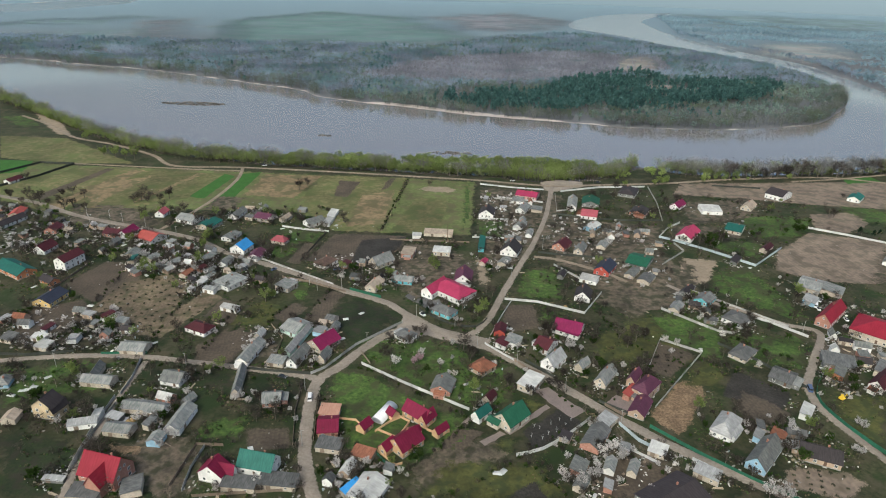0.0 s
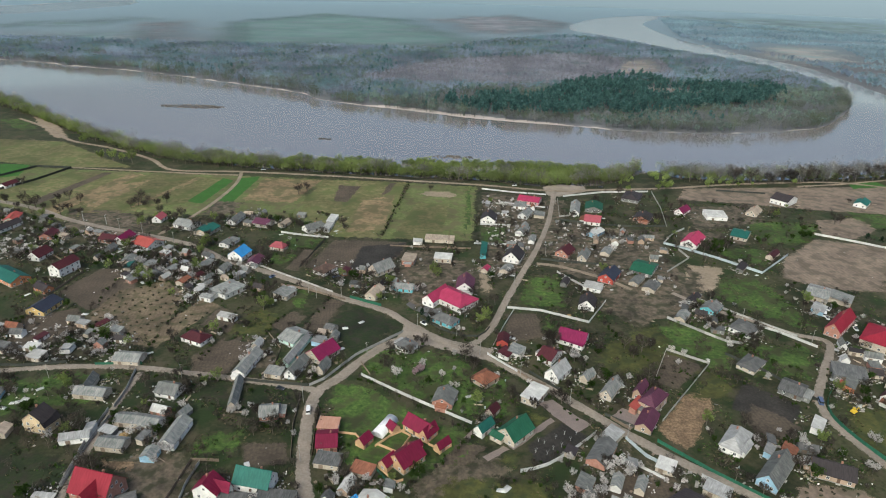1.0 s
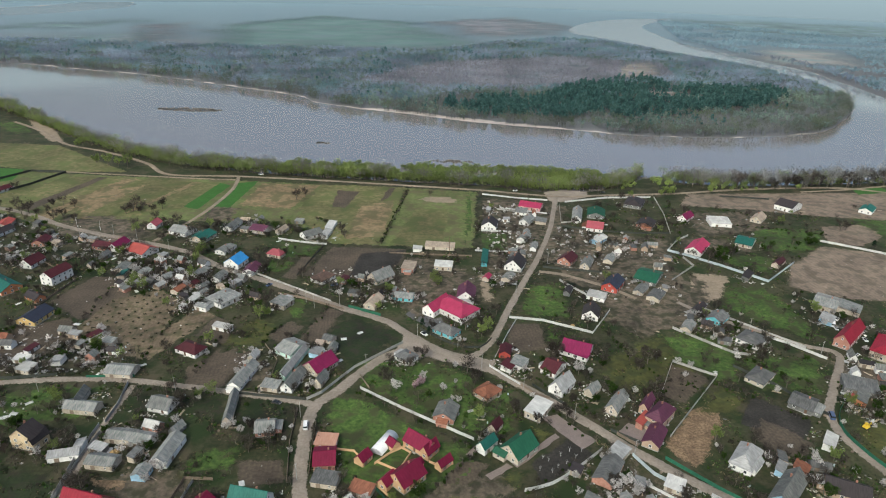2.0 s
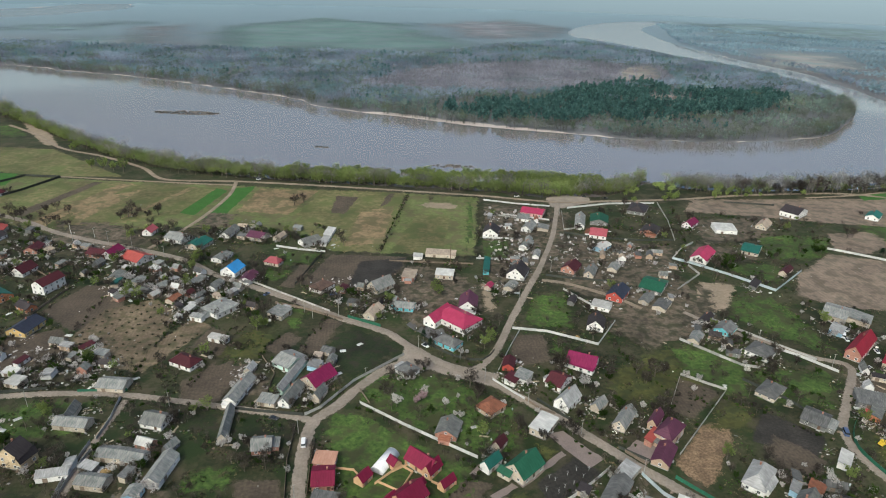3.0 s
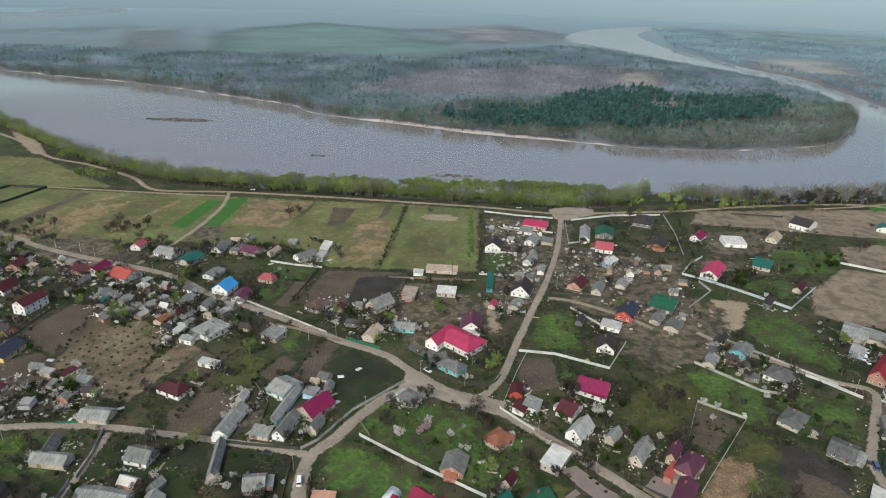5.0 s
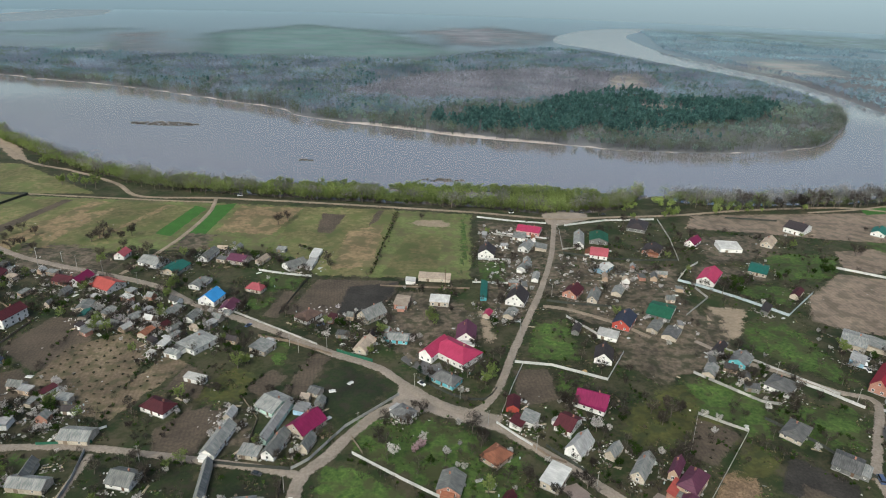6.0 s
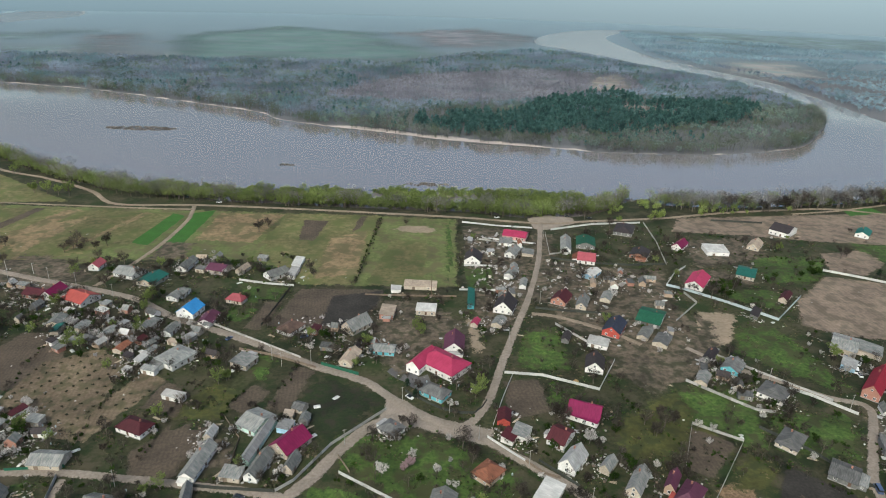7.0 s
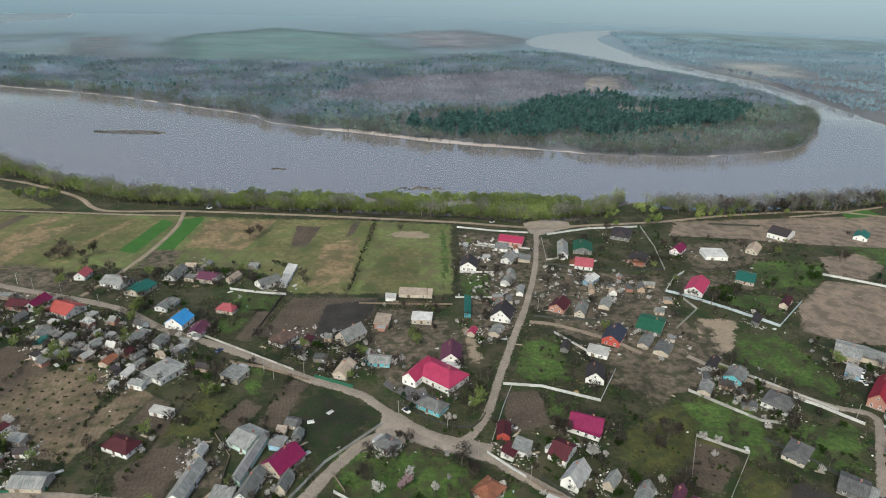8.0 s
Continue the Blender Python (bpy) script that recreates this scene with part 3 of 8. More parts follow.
lanes.inputs["Scale"].default_value, lanes.inputs["Detail"].default_value = 0.006, 4
lane_range.inputs["From Min"].default_value, lane_range.inputs["From Max"].default_value = 0.35, 0.65
lane_range.inputs["To Min"].default_value, lane_range.inputs["To Max"].default_value = 0.05, 0.11
for a_out, b_in in ((wn.new("ShaderNodeNewGeometry").outputs["Position"], stretch_lanes.inputs["Vector"]), (stretch_lanes.outputs["Vector"], lanes.inputs["Vector"]),
                    (lanes.outputs["Fac"], lane_range.inputs["Value"]), (lane_range.outputs["Result"], wp.inputs["Roughness"])):
    WATER.node_tree.links.new(a_out, b_in)
wx, wy = np.arange(-3400, 3401, 85.0), np.arange(520, 4301, 90.0)
water_at = np.arange(len(wx) * len(wy)).reshape(len(wy), len(wx))
tagged(new("water", mesh_of("water", [(x, y, WATER_LEVEL) for y in wy for x in wx],
                            np.stack([water_at[:-1, :-1], water_at[:-1, 1:], water_at[1:, 1:], water_at[1:, :-1]], -1).reshape(-1, 4).tolist(), WATER)),
       "calm grey-lilac river water reflecting the banks", "river", kind="structure")

# backdrop wall: distant haze is painted as a glow that brightens upwards
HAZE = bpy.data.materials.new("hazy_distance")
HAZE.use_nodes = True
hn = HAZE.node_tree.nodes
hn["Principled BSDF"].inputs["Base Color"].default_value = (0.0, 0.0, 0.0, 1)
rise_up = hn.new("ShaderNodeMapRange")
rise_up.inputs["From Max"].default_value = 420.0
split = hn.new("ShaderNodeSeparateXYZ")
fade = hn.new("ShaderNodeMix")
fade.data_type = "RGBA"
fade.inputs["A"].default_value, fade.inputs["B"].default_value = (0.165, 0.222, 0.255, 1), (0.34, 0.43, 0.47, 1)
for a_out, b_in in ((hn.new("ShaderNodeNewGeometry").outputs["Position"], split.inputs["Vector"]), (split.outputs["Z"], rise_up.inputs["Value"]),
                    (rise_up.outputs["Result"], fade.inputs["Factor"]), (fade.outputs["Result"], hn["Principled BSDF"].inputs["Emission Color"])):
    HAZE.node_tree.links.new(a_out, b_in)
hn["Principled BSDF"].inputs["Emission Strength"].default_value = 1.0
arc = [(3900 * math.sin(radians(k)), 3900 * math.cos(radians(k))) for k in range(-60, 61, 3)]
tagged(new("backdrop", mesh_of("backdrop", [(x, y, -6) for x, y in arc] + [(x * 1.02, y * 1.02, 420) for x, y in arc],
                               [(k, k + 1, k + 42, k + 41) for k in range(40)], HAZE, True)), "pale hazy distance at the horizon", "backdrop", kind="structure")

LAYER, LAYERS = [0.03], []
OPEN_LAND, ROAD_LINES = [], []


SOFT_LAYERS = {}


def thinned(quads, x, y, d, solid):
    """Leaves out quads of a soft edge where several others already lie; solid ones hide what is below."""
    kept, hidden, edges = [], set(), set()
    for q, cx, cy, least in zip(quads, x[quads].mean(1), y[quads].mean(1), d[quads].min(1)):
        half = (x[q[1]] - x[q[0]]) / 2
        cells = [(i, j) for i in range(int((cx - half) // 2), int((cx + half) // 2) + 1) for j in range(int((cy - half) // 2), int((cy + half) // 2) + 1)]
        if least > solid:
            hidden.update(cells)
        elif max(SOFT_LAYERS.get(c, 0) for c in cells) > 2:
            continue
        else:
            edges.update(cells)
        kept.append(q)
    for c in hidden:
        SOFT_LAYERS[c] = 0
    for c in edges:
        SOFT_LAYERS[c] = SOFT_LAYERS.get(c, 0) + 1
    return np.array(kept)


def fine_sheet(name, outline, z, rim=4.0):
    """A sheet of small squares over the outline, each corner knowing how far inside it lies."""
    lo, hi = outline.min(0) - rim, outline.max(0) + rim
    step = max(1.5, min(rim, math.sqrt((hi[0] - lo[0]) * (hi[1] - lo[1])) / 45))
    gx, gy = np.arange(lo[0], hi[0] + step, step), np.arange(lo[1], hi[1] + step, step)
    xx, yy = np.meshgrid(gx, gy)
    x, y = xx.ravel(), yy.ravel()
    d = away(x, y, outline) * np.where(inside(x, y, outline), 1, -1)
    i = np.arange(len(x)).reshape(xx.shape)
    quads = np.stack([i[:-1, :-1], i[:-1, 1:], i[1:, 1:], i[1:, :-1]], -1).reshape(-1, 4)
    quads = quads[(d[quads] > -rim).any(1)]
    if rim < 50:
        quads = thinned(quads, x, y, d, rim * 1.2 + 2.0)
    used, number = np.unique(quads, return_inverse=True)
    me = bpy.data.meshes.new(name)
    me.from_pydata(np.stack([x[used], y[used], np.full(len(used), z)], -1).tolist(), [], number.reshape(-1, 4).tolist())
    me.attributes.new("edge", "FLOAT", "POINT").data.foreach_set("value", d[used].astype(np.float32))
    return me


def patch(kind, corners, name="field_patch"):
    """A piece of land with a ragged edge, lying just above the ground."""
    straight = []
    for a, b in zip(corners, list(corners[1:]) + [corners[0]]):
        n = max(2, int(math.dist(a, b) / (2.5 if kind[:3] != "far" else 25)))
        straight += [(a[0] + (b[0] - a[0]) * k / n, a[1] + (b[1] - a[1]) * k / n) for k in range(n)]
    rough = wobble(straight, (0.9 if kind in ("soil", "garden", "black_soil", "crop", "beige", "paving", "hay", "field", "dry", "grey_yard", "gravel") else 2.2) if kind[:3] != "far" else 60, 6 if kind[:3] != "far" else 150, len(straight))
    lo, hi = rough.min(0), rough.max(0)
    z = 0.012 + max([0.0] + [q + 0.004 for a, b, q in LAYERS if (a - 4 < hi + 4).all() and (b + 4 > lo - 4).all()])
    if kind[:3] == "far":
        z += 0.12
    LAYERS.append((lo, hi, z))
    if kind in SOFT:
        me = fine_sheet(name, rough, z, 0.5 + 0.22 * SOFT[kind][0])
    elif kind in FAR_SOFT:
        me = fine_sheet(name, rough, z, 90.0)
    else:
        bm = bmesh.new()
        face = bm.faces.new([bm.verts.new((x, y, z)) for x, y in rough])
        bmesh.ops.triangulate(bm, faces=[face])
        me = bpy.data.meshes.new(name)
        bm.to_mesh(me)
        bm.free()
        if me.polygons[0].normal.z < 0:
            me.flip_normals()
    me.materials.append(GROUND[kind])
    ob = new(name, me)
    words = {"field": "rough meadow of mixed green and dry grass", "dry": "field of dry beige grass", "crop": "strip of bright green winter crop",
             "green": "short olive-green meadow grass", "lawn": "patch of fresh green spring grass", "dark_grass": "dark green garden grass", "olive": "olive yellow-green grass",
             "soil": "brown tilled garden soil", "garden": "brown garden soil with rows of young plants", "black_soil": "freshly dug black soil",
             "beige": "pale bare field soil", "dirt": "bare trodden dirt yard", "sand": "patch of bare pale sand", "gravel": "pale gravel road junction",
             "grey_yard": "grey asphalt yard", "paving": "pinkish paved courtyard", "hay": "dug earth strewn with straw",
             "far_scrub": "low scrubland beyond the river, painted pale blue-green for haze", "far_meadow": "wide green meadow beyond the river, tinted blue for haze", "far_heath": "brown heath beyond the river, painted blue-grey for haze", "clearing": "dry pale clearing in the far wood", "far_sand": "pale sandy heath beyond the side river"}[kind]
    tagged(ob, words, "ground", kind="structure")
    if kind not in ("lawn", "dark_grass", "olive", "far_meadow", "far_heath", "far_scrub", "far_sand", "clearing"):
        OPEN_LAND.append(np.array(corners))


def road(kind, width, points):
    line = curve(points, 3.0)
    ROAD_LINES.append((line, width))
    tangent = np.gradient(line, axis=0)
    tangent /= np.linalg.norm(tangent, axis=1)[:, None]
    side = np.stack([-tangent[:, 1], tangent[:, 0]], -1)
    LAYER[0] += 0.006
    verts, faces, rim = [], [], []
    for k, (p, s) in enumerate(zip(line, side)):
        l, r = (width / 2 * (1 + 0.16 * noise.noise(Vector((p[0] / 9, p[1] / 9, q)))) for q in (2.0, 7.0))
        for off, z in ((l + 0.8, -0.02), (l, 0.25 + LAYER[0]), (0, 0.30 + LAYER[0]), (-r, 0.25 + LAYER[0]), (-r - 0.8, -0.02)):
            verts.append((p[0] + s[0] * off, p[1] + s[1] * off, z))
            rim.append(width / 2 + 0.8 if off == 0 else 0.8 if z > 0 else -0.2)
        if k:
            faces += [(5 * k - 5 + j, 5 * k - 4 + j, 5 * k + 1 + j, 5 * k + j) for j in range(4)]
    me = mesh_of("road", verts, [f[::-1] for f in faces], GROUND[kind], True)
    me.attributes.new("edge", "FLOAT", "POINT").data.foreach_set("value", rim)
    tagged(new("road" if kind == "dirt_road" else "dirt_track", me),
           "dusty grey-brown village road" if kind == "dirt_road" else "pale sandy dirt track", "road", kind="structure")


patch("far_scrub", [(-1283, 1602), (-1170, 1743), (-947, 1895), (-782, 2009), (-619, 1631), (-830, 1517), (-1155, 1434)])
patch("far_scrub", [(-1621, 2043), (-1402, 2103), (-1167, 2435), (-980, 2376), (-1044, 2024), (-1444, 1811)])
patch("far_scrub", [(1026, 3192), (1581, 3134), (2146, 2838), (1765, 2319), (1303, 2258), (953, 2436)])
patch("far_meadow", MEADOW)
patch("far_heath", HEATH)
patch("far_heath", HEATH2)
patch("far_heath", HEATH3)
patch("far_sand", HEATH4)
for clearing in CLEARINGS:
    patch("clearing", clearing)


# ---- trees ----
def tree_parts(kind, seed, height, leaves, size):
    """Arrays of a tree: trunk with limbs, and a crown of small leaves or twigs."""
    rng = np.random.default_rng(seed)
    wood = Shape()
    tips = []
    if kind == "pine":
        rings = wood.limb([(0, 0, height * q) for q in (0, 0.45, 0.52, 0.59, 0.66, 0.73, 0.80, 0.87, 0.97)], [height * q for q in (0.018, 0.012, 0.011, 0.010, 0.009, 0.007, 0.006, 0.005, 0.002)], 5)
        wood.stem = len(wood.f)
        for k in range(7):
            a, z = k * 2.4, height * (0.45 + 0.07 * k)
            wood.limb([(0, 0, z), (math.cos(a) * height * 0.14, math.sin(a) * height * 0.14, z + height * 0.04)], [height * 0.006, 0.01], 3, rings[k + 1])
        for _ in range(leaves):
            u = rng.random() ** 0.8
            bough = 0.75 + 0.25 * math.sin(13 * u + seed)
            r = height * 0.29 * math.sqrt(1.02 - u ** 1.7) * math.sqrt(rng.random()) * bough
            a = rng.random() * 6.283
            tips.append((r * math.cos(a), r * math.sin(a), height * (0.34 + 0.64 * u)))
    else:
        lean = rng.normal(0, 0.04, 2) * height
        top = Vector((lean[0], lean[1], height * 0.55))
        peak = Vector((lean[0] * 1.4, lean[1] * 1.4, height * 0.9))
        levels = [0.22 + 0.33 * k / 9 for k in range(9)]
        stem = [Vector((0, 0, 0))] + [top * (q / 0.55) for q in levels] + [top, peak]
        rings = wood.limb(stem, [height * 0.024] + [height * (0.022 - 0.012 * k / 9) for k in range(9)] + [height * 0.009, height * 0.002], 6)
        wood.stem = len(wood.f)
        ends = [(top, peak)]
        for k in range(9):
            a = k * 2.4 + rng.random()
            start = stem[k + 1]
            reach = height * (0.20 + 0.14 * rng.random())
            end = start + Vector((math.cos(a) * reach, math.sin(a) * reach, height * (0.22 + 0.18 * rng.random())))
            middle = start.lerp(end, 0.55) + Vector((0, 0, -0.02 * height))
            arm = wood.limb([start, middle, end], [height * 0.010, height * 0.006, height * 0.003], 4, rings[k + 1])
            ends.append((start, end))
            for j in range(2):
                b = a + rng.normal(0, 0.9)
                tip = middle + Vector((math.cos(b), math.sin(b), 0.6 + rng.random())) * height * 0.13
                wood.limb([middle, tip], [height * 0.004, height * 0.0015], 3, arm[1])
                ends.append((middle, tip))
        for _ in range(leaves):
            s, e_ = ends[rng.integers(len(ends))]
            q = s.lerp(e_, 0.35 + 0.8 * rng.random()) + Vector(rng.normal(0, 0.055, 3) * height)
            tips.append((q.x, q.y, max(q.z, height * 0.15)))
    tips = np.array(tips)
    n = len(tips)
    d1 = rng.normal(0, 1, (n, 3))
    d1 /= np.linalg.norm(d1, axis=1)[:, None]
    d2 = np.cross(d1, rng.normal(0, 1, (n, 3)))
    d2 /= np.linalg.norm(d2, axis=1)[:, None]
    s = size * (0.6 + 0.8 * rng.random((n, 1)))
    slim = 0.16 if kind == "bare" else 0.7
    verts = np.stack([tips - d1 * s, tips + d2 * s * slim, tips + d1 * s, tips - d2 * s * slim], 1).reshape(-1, 3)
    faces = np.arange(4 * n).reshape(n, 4)
    return wood, verts, faces


def split_stem(wood):
    """The faces of the stem, and those of the limbs."""
    return wood.f[:wood.stem], wood.f[wood.stem:]


def tree_thing(name, kind, seed, height, leaves, size, leaf_mat, label):
    wood, v, f = tree_parts(kind, seed, height, leaves, size)
    root = new(name)
    root.empty_display_size = 0.2
    tagged(root, label, "tree", "village trees")
    stem_faces, rest = split_stem(wood)
    used = sorted({i for q in stem_faces for i in q})
    number = {i: k for k, i in enumerate(used)}
    part("trunk", mesh_of("trunk", [wood.v[i] for i in used], [tuple(number[i] for i in q) for q in stem_faces], BARK, True), root)
    k = len(v)
    me = mesh_of("crown", v.tolist() + list(wood.v), f.tolist() + [tuple(i + k for i in q) for q in rest], leaf_mat)
    me.materials.append(BARK)
    me.polygons.foreach_set("material_index", [0] * len(f) + [1] * len(rest))
    part("crown", me, root)
    return root


def wood_stuff(name, label, poly_list, spacing, protos, leaf_mat, seed, keep=lambda x, y: np.ones(len(x), bool), low=WATER_LEVEL):
    """Many trees over an area as two joined meshes: trunks with limbs, and crowns."""
    rng = np.random.default_rng(seed)
    places = []
    for poly in poly_list:
        poly = np.array(poly, float)
        (x0, y0), (x1, y1) = poly.min(0), poly.max(0)
        gx, gy = np.meshgrid(np.arange(x0, x1, spacing), np.arange(y0, y1, spacing))
        x = gx.ravel() + rng.uniform(-0.6, 0.6, gx.size) * spacing
        y = gy.ravel() + rng.uniform(-0.6, 0.6, gx.size) * spacing
        ok = inside(x, y, poly)
        x, y = x[ok], y[ok]
        ok = keep(x, y)
        places.append(np.stack([x[ok], y[ok]], -1))
    return plant(name, label, np.concatenate(places), protos, leaf_mat, rng, low)


def plant(name, label, places, protos, leaf_mat, rng, low=WATER_LEVEL, category="forest"):
    d = shore_distance(places[:, 0], places[:, 1])
    rise = np.clip(d / 14, 0, 1)
    z = np.where(d > 0, low * (1 - rise * rise * (3 - 2 * rise)), low - np.minimum(3.0, -d * 0.2))
    which = rng.integers(len(protos), size=len(places))
    root = new(name)
    tagged(root, label, category, kind="stuff")
    for piece in ("trunk", "crown"):
        vs, fs, count = [], [], 0
        for k, (wood, v, f) in enumerate(protos):
            pv, pf = (np.array(wood.v), wood.f) if piece == "trunk" else (v, f)
            at = places[which == k]
            if not len(at):
                continue
            size = rng.uniform(0.7, 1.2, len(at))
            turn = rng.uniform(0, 6.283, len(at))
            c, s = np.cos(turn)[:, None], np.sin(turn)[:, None]
            X = at[:, :1] + size[:, None] * (pv[:, 0] * c - pv[:, 1] * s)
            Y = at[:, 1:] + size[:, None] * (pv[:, 0] * s + pv[:, 1] * c)
            Z = z[which == k][:, None] + size[:, None] * pv[:, 2]
            vs.append(np.stack([X, Y, Z], -1).reshape(-1, 3))
            if piece == "trunk":
                for j in range(len(at)):
                    o = count + j * len(pv)
                    fs += [tuple(i + o for i in q) for q in pf]
            else:
                fs += (pf[None] + (count + np.arange(len(at))[:, None, None] * len(pv))).reshape(-1, 4).tolist()
            count += len(at) * len(pv)
        me = bpy.data.meshes.new(piece)
        me.from_pydata(np.concatenate(vs).tolist(), [], fs)
        me.materials.append(BARK if piece == "trunk" and leaf_mat not in (HAZED_TWIG, HAZE_PALED_TWIG, RED_TWIG, BUD_FAR, BANK_TWIG) else leaf_mat)
        part(piece, me, root)
    return len(places)


def simple(kind, seed, height, leaves, size):
    """A tree for woods: trunk and crown with few faces."""
    wood, v, f = tree_parts(kind, seed, height, leaves, size)
    stem = Shape().tube((0, 0, 0), (0, 0, height * 0.7), height * 0.02, height * 0.006, 3)
    for k in range(4):
        a = k * 1.57 + seed
        stem.tube((0, 0, height * (0.3 + 0.08 * k)), (math.cos(a) * height * 0.22, math.sin(a) * height * 0.22, height * (0.62 + 0.06 * k)), height * 0.008, height * 0.002, 3)
    return stem, v, f


def sparse(seed, height, leaves, size, kind="bare"):
    """A far tree: a bare stem and a few large sprays."""
    _, v, f = tree_parts(kind, seed, height, leaves, size)
    return Shape().tube((0, 0, 0), (0, 0, height * 0.7), height * 0.02, height * 0.006, 3), v, f


def patchy(size, lo, hi, seed):
    def keep(x, y):
        v = np.array([noise.noise(Vector((a / size, b / size, seed))) for a, b in zip(x, y)])
        return (v > lo) & (v < hi)
    return keep


def on_land(x, y):
    cleared = (inside(x, y, np.array(CLEARINGS[0], float)) | inside(x, y, np.array(CLEARINGS[1], float))) & patchy(16, -0.22, 9, 51.0)(x, y)
    return ~cleared & (shore_distance(x, y) > np.where(patchy(45, -0.1, 9, 12.0)(x, y), 1.5, 7.0))


BANK = lambda x, y: (shore_distance(x, y) > 1.5) & (shore_distance(x, y) < 13) & patchy(38, -0.25, 9, 31.0)(x, y)
wood_stuff("pine_wood", "dark green pine wood on the far river bank, tinted bluer for haze", [PINES, PINES_EAST], 6.4, [sparse(k, 13 + 1.2 * k, 60, 1.25, "pine") for k in range(4)], NEEDLE, 11,
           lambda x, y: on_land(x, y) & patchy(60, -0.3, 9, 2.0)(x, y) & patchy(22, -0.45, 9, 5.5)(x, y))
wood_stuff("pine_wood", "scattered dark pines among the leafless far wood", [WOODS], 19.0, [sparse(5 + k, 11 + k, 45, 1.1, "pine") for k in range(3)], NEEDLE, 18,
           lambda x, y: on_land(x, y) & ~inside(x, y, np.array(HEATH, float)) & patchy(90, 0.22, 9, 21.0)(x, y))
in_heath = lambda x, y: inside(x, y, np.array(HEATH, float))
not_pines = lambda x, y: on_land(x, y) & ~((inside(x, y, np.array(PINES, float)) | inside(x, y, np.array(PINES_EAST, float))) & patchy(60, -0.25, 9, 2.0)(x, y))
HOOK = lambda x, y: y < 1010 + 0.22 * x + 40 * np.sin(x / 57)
wood_stuff("bare_wood", "leafless wood on the far river bank, tinted blue-grey for haze", [WOODS], 9.0, [sparse(20 + k, 13 + k, 28, 1.7) for k in range(4)], HAZED_TWIG, 12,
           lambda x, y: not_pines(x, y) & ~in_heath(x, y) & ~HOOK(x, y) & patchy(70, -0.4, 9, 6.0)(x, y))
wood_stuff("bare_wood", "brown-grey leafless scrub and trees at the river bend", [WOODS], 8.0, [sparse(44 + k, 8 + 2 * k, 34, 1.3) for k in range(4)], BANK_TWIG, 32,
           lambda x, y: not_pines(x, y) & ~in_heath(x, y) & HOOK(x, y) & patchy(40, -0.22, 9, 6.0)(x, y))
wood_stuff("bank_wood", "row of tall leafless trees on the far water's edge", [WOODS], 5.5, [sparse(26 + k, 13 + 1.8 * k, 60, 1.3) for k in range(4)], BANK_TWIG, 27,
           lambda x, y: BANK(x, y) & (y < 1300))
wood_stuff("bank_wood", "dark line of trees on the bank of the side river", [FARWOOD_EAST], 11, [sparse(47 + k, 14, 30, 2.0) for k in range(3)], HAZED_TWIG, 33,
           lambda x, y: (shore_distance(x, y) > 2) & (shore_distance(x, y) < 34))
wood_stuff("reddish_scrub", "reddish-brown leafless young wood on the far bank, tinted paler and bluer for haze", [HEATH], 8.5, [sparse(25 + k, 9 + k, 26, 1.6) for k in range(3)], RED_TWIG, 21,
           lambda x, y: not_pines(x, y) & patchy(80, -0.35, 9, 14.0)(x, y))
wood_stuff("budding_wood", "green budding trees on the far river bank, paled for haze", [WOODS], 13, [sparse(30 + k, 12, 46, 1.1, "bud") for k in range(3)], BUD_FAR, 13,
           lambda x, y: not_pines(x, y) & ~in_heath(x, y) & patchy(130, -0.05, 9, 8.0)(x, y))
wood_stuff("bare_wood", "grey leafless wood across the side river, paled blue for haze", [FARWOOD_EAST], 12, [sparse(40 + k, 11, 15, 2.8) for k in range(3)], HAZE_PALED_TWIG, 14,
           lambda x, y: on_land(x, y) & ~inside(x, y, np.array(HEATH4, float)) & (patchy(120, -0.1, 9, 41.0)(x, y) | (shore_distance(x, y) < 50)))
SHALLOWS = lambda x, y: shore_distance(x, y) < 5
LAND_EDGE = lambda x, y: (shore_distance(x, y) < 20) & (shore_distance(x, y) > -10)
wood_stuff("willow_belt", "belt of fresh green willows standing in the flooded river bank", [BELT], 4.2, [simple("bud", 50 + k, 6.5 + 1.3 * k, 150, 0.46) for k in range(4)], BUD, 15,
           lambda x, y: SHALLOWS(x, y) & patchy(30, -0.3, 9, 4.0)(x, y))
wood_stuff("bare_tree_belt", "belt of tall leafless trees along the near river bank", [BELT, BELT_EAST], 7.0, [simple("bare", 60 + k, 14 + 2 * k, 150, 0.9) for k in range(4)], GREY_TWIG, 16,
           lambda x, y: LAND_EDGE(x, y) & ((x > 150) | patchy(26, 0.05, 9, 37.0)(x, y)))
wood_stuff("willow_belt", "tall yellow-green willows along the near river bank", [BELT, BELT_EAST], 10.0, [simple("bud", 80 + k, 11 + 1.6 * k, 200, 0.5) for k in range(4)], BUD, 19,
           lambda x, y: LAND_EDGE(x, y) & patchy(24, -0.15, 9, 17.0)(x, y) & ((x < 190) | patchy(50, 0.1, 9, 7.0)(x, y)))
wood_stuff("budding_tree_belt", "olive-grey budding trees along the near river bank", [BELT, BELT_EAST], 8.0, [simple("bud", 85 + k, 10 + 2.2 * k, 170, 0.42) for k in range(4)], OLIVE_BUD, 29,
           lambda x, y: LAND_EDGE(x, y) & patchy(28, -0.25, 9, 19.0)(x, y) & ((x < 260) | patchy(50, 0.0, 9, 7.0)(x, y)))
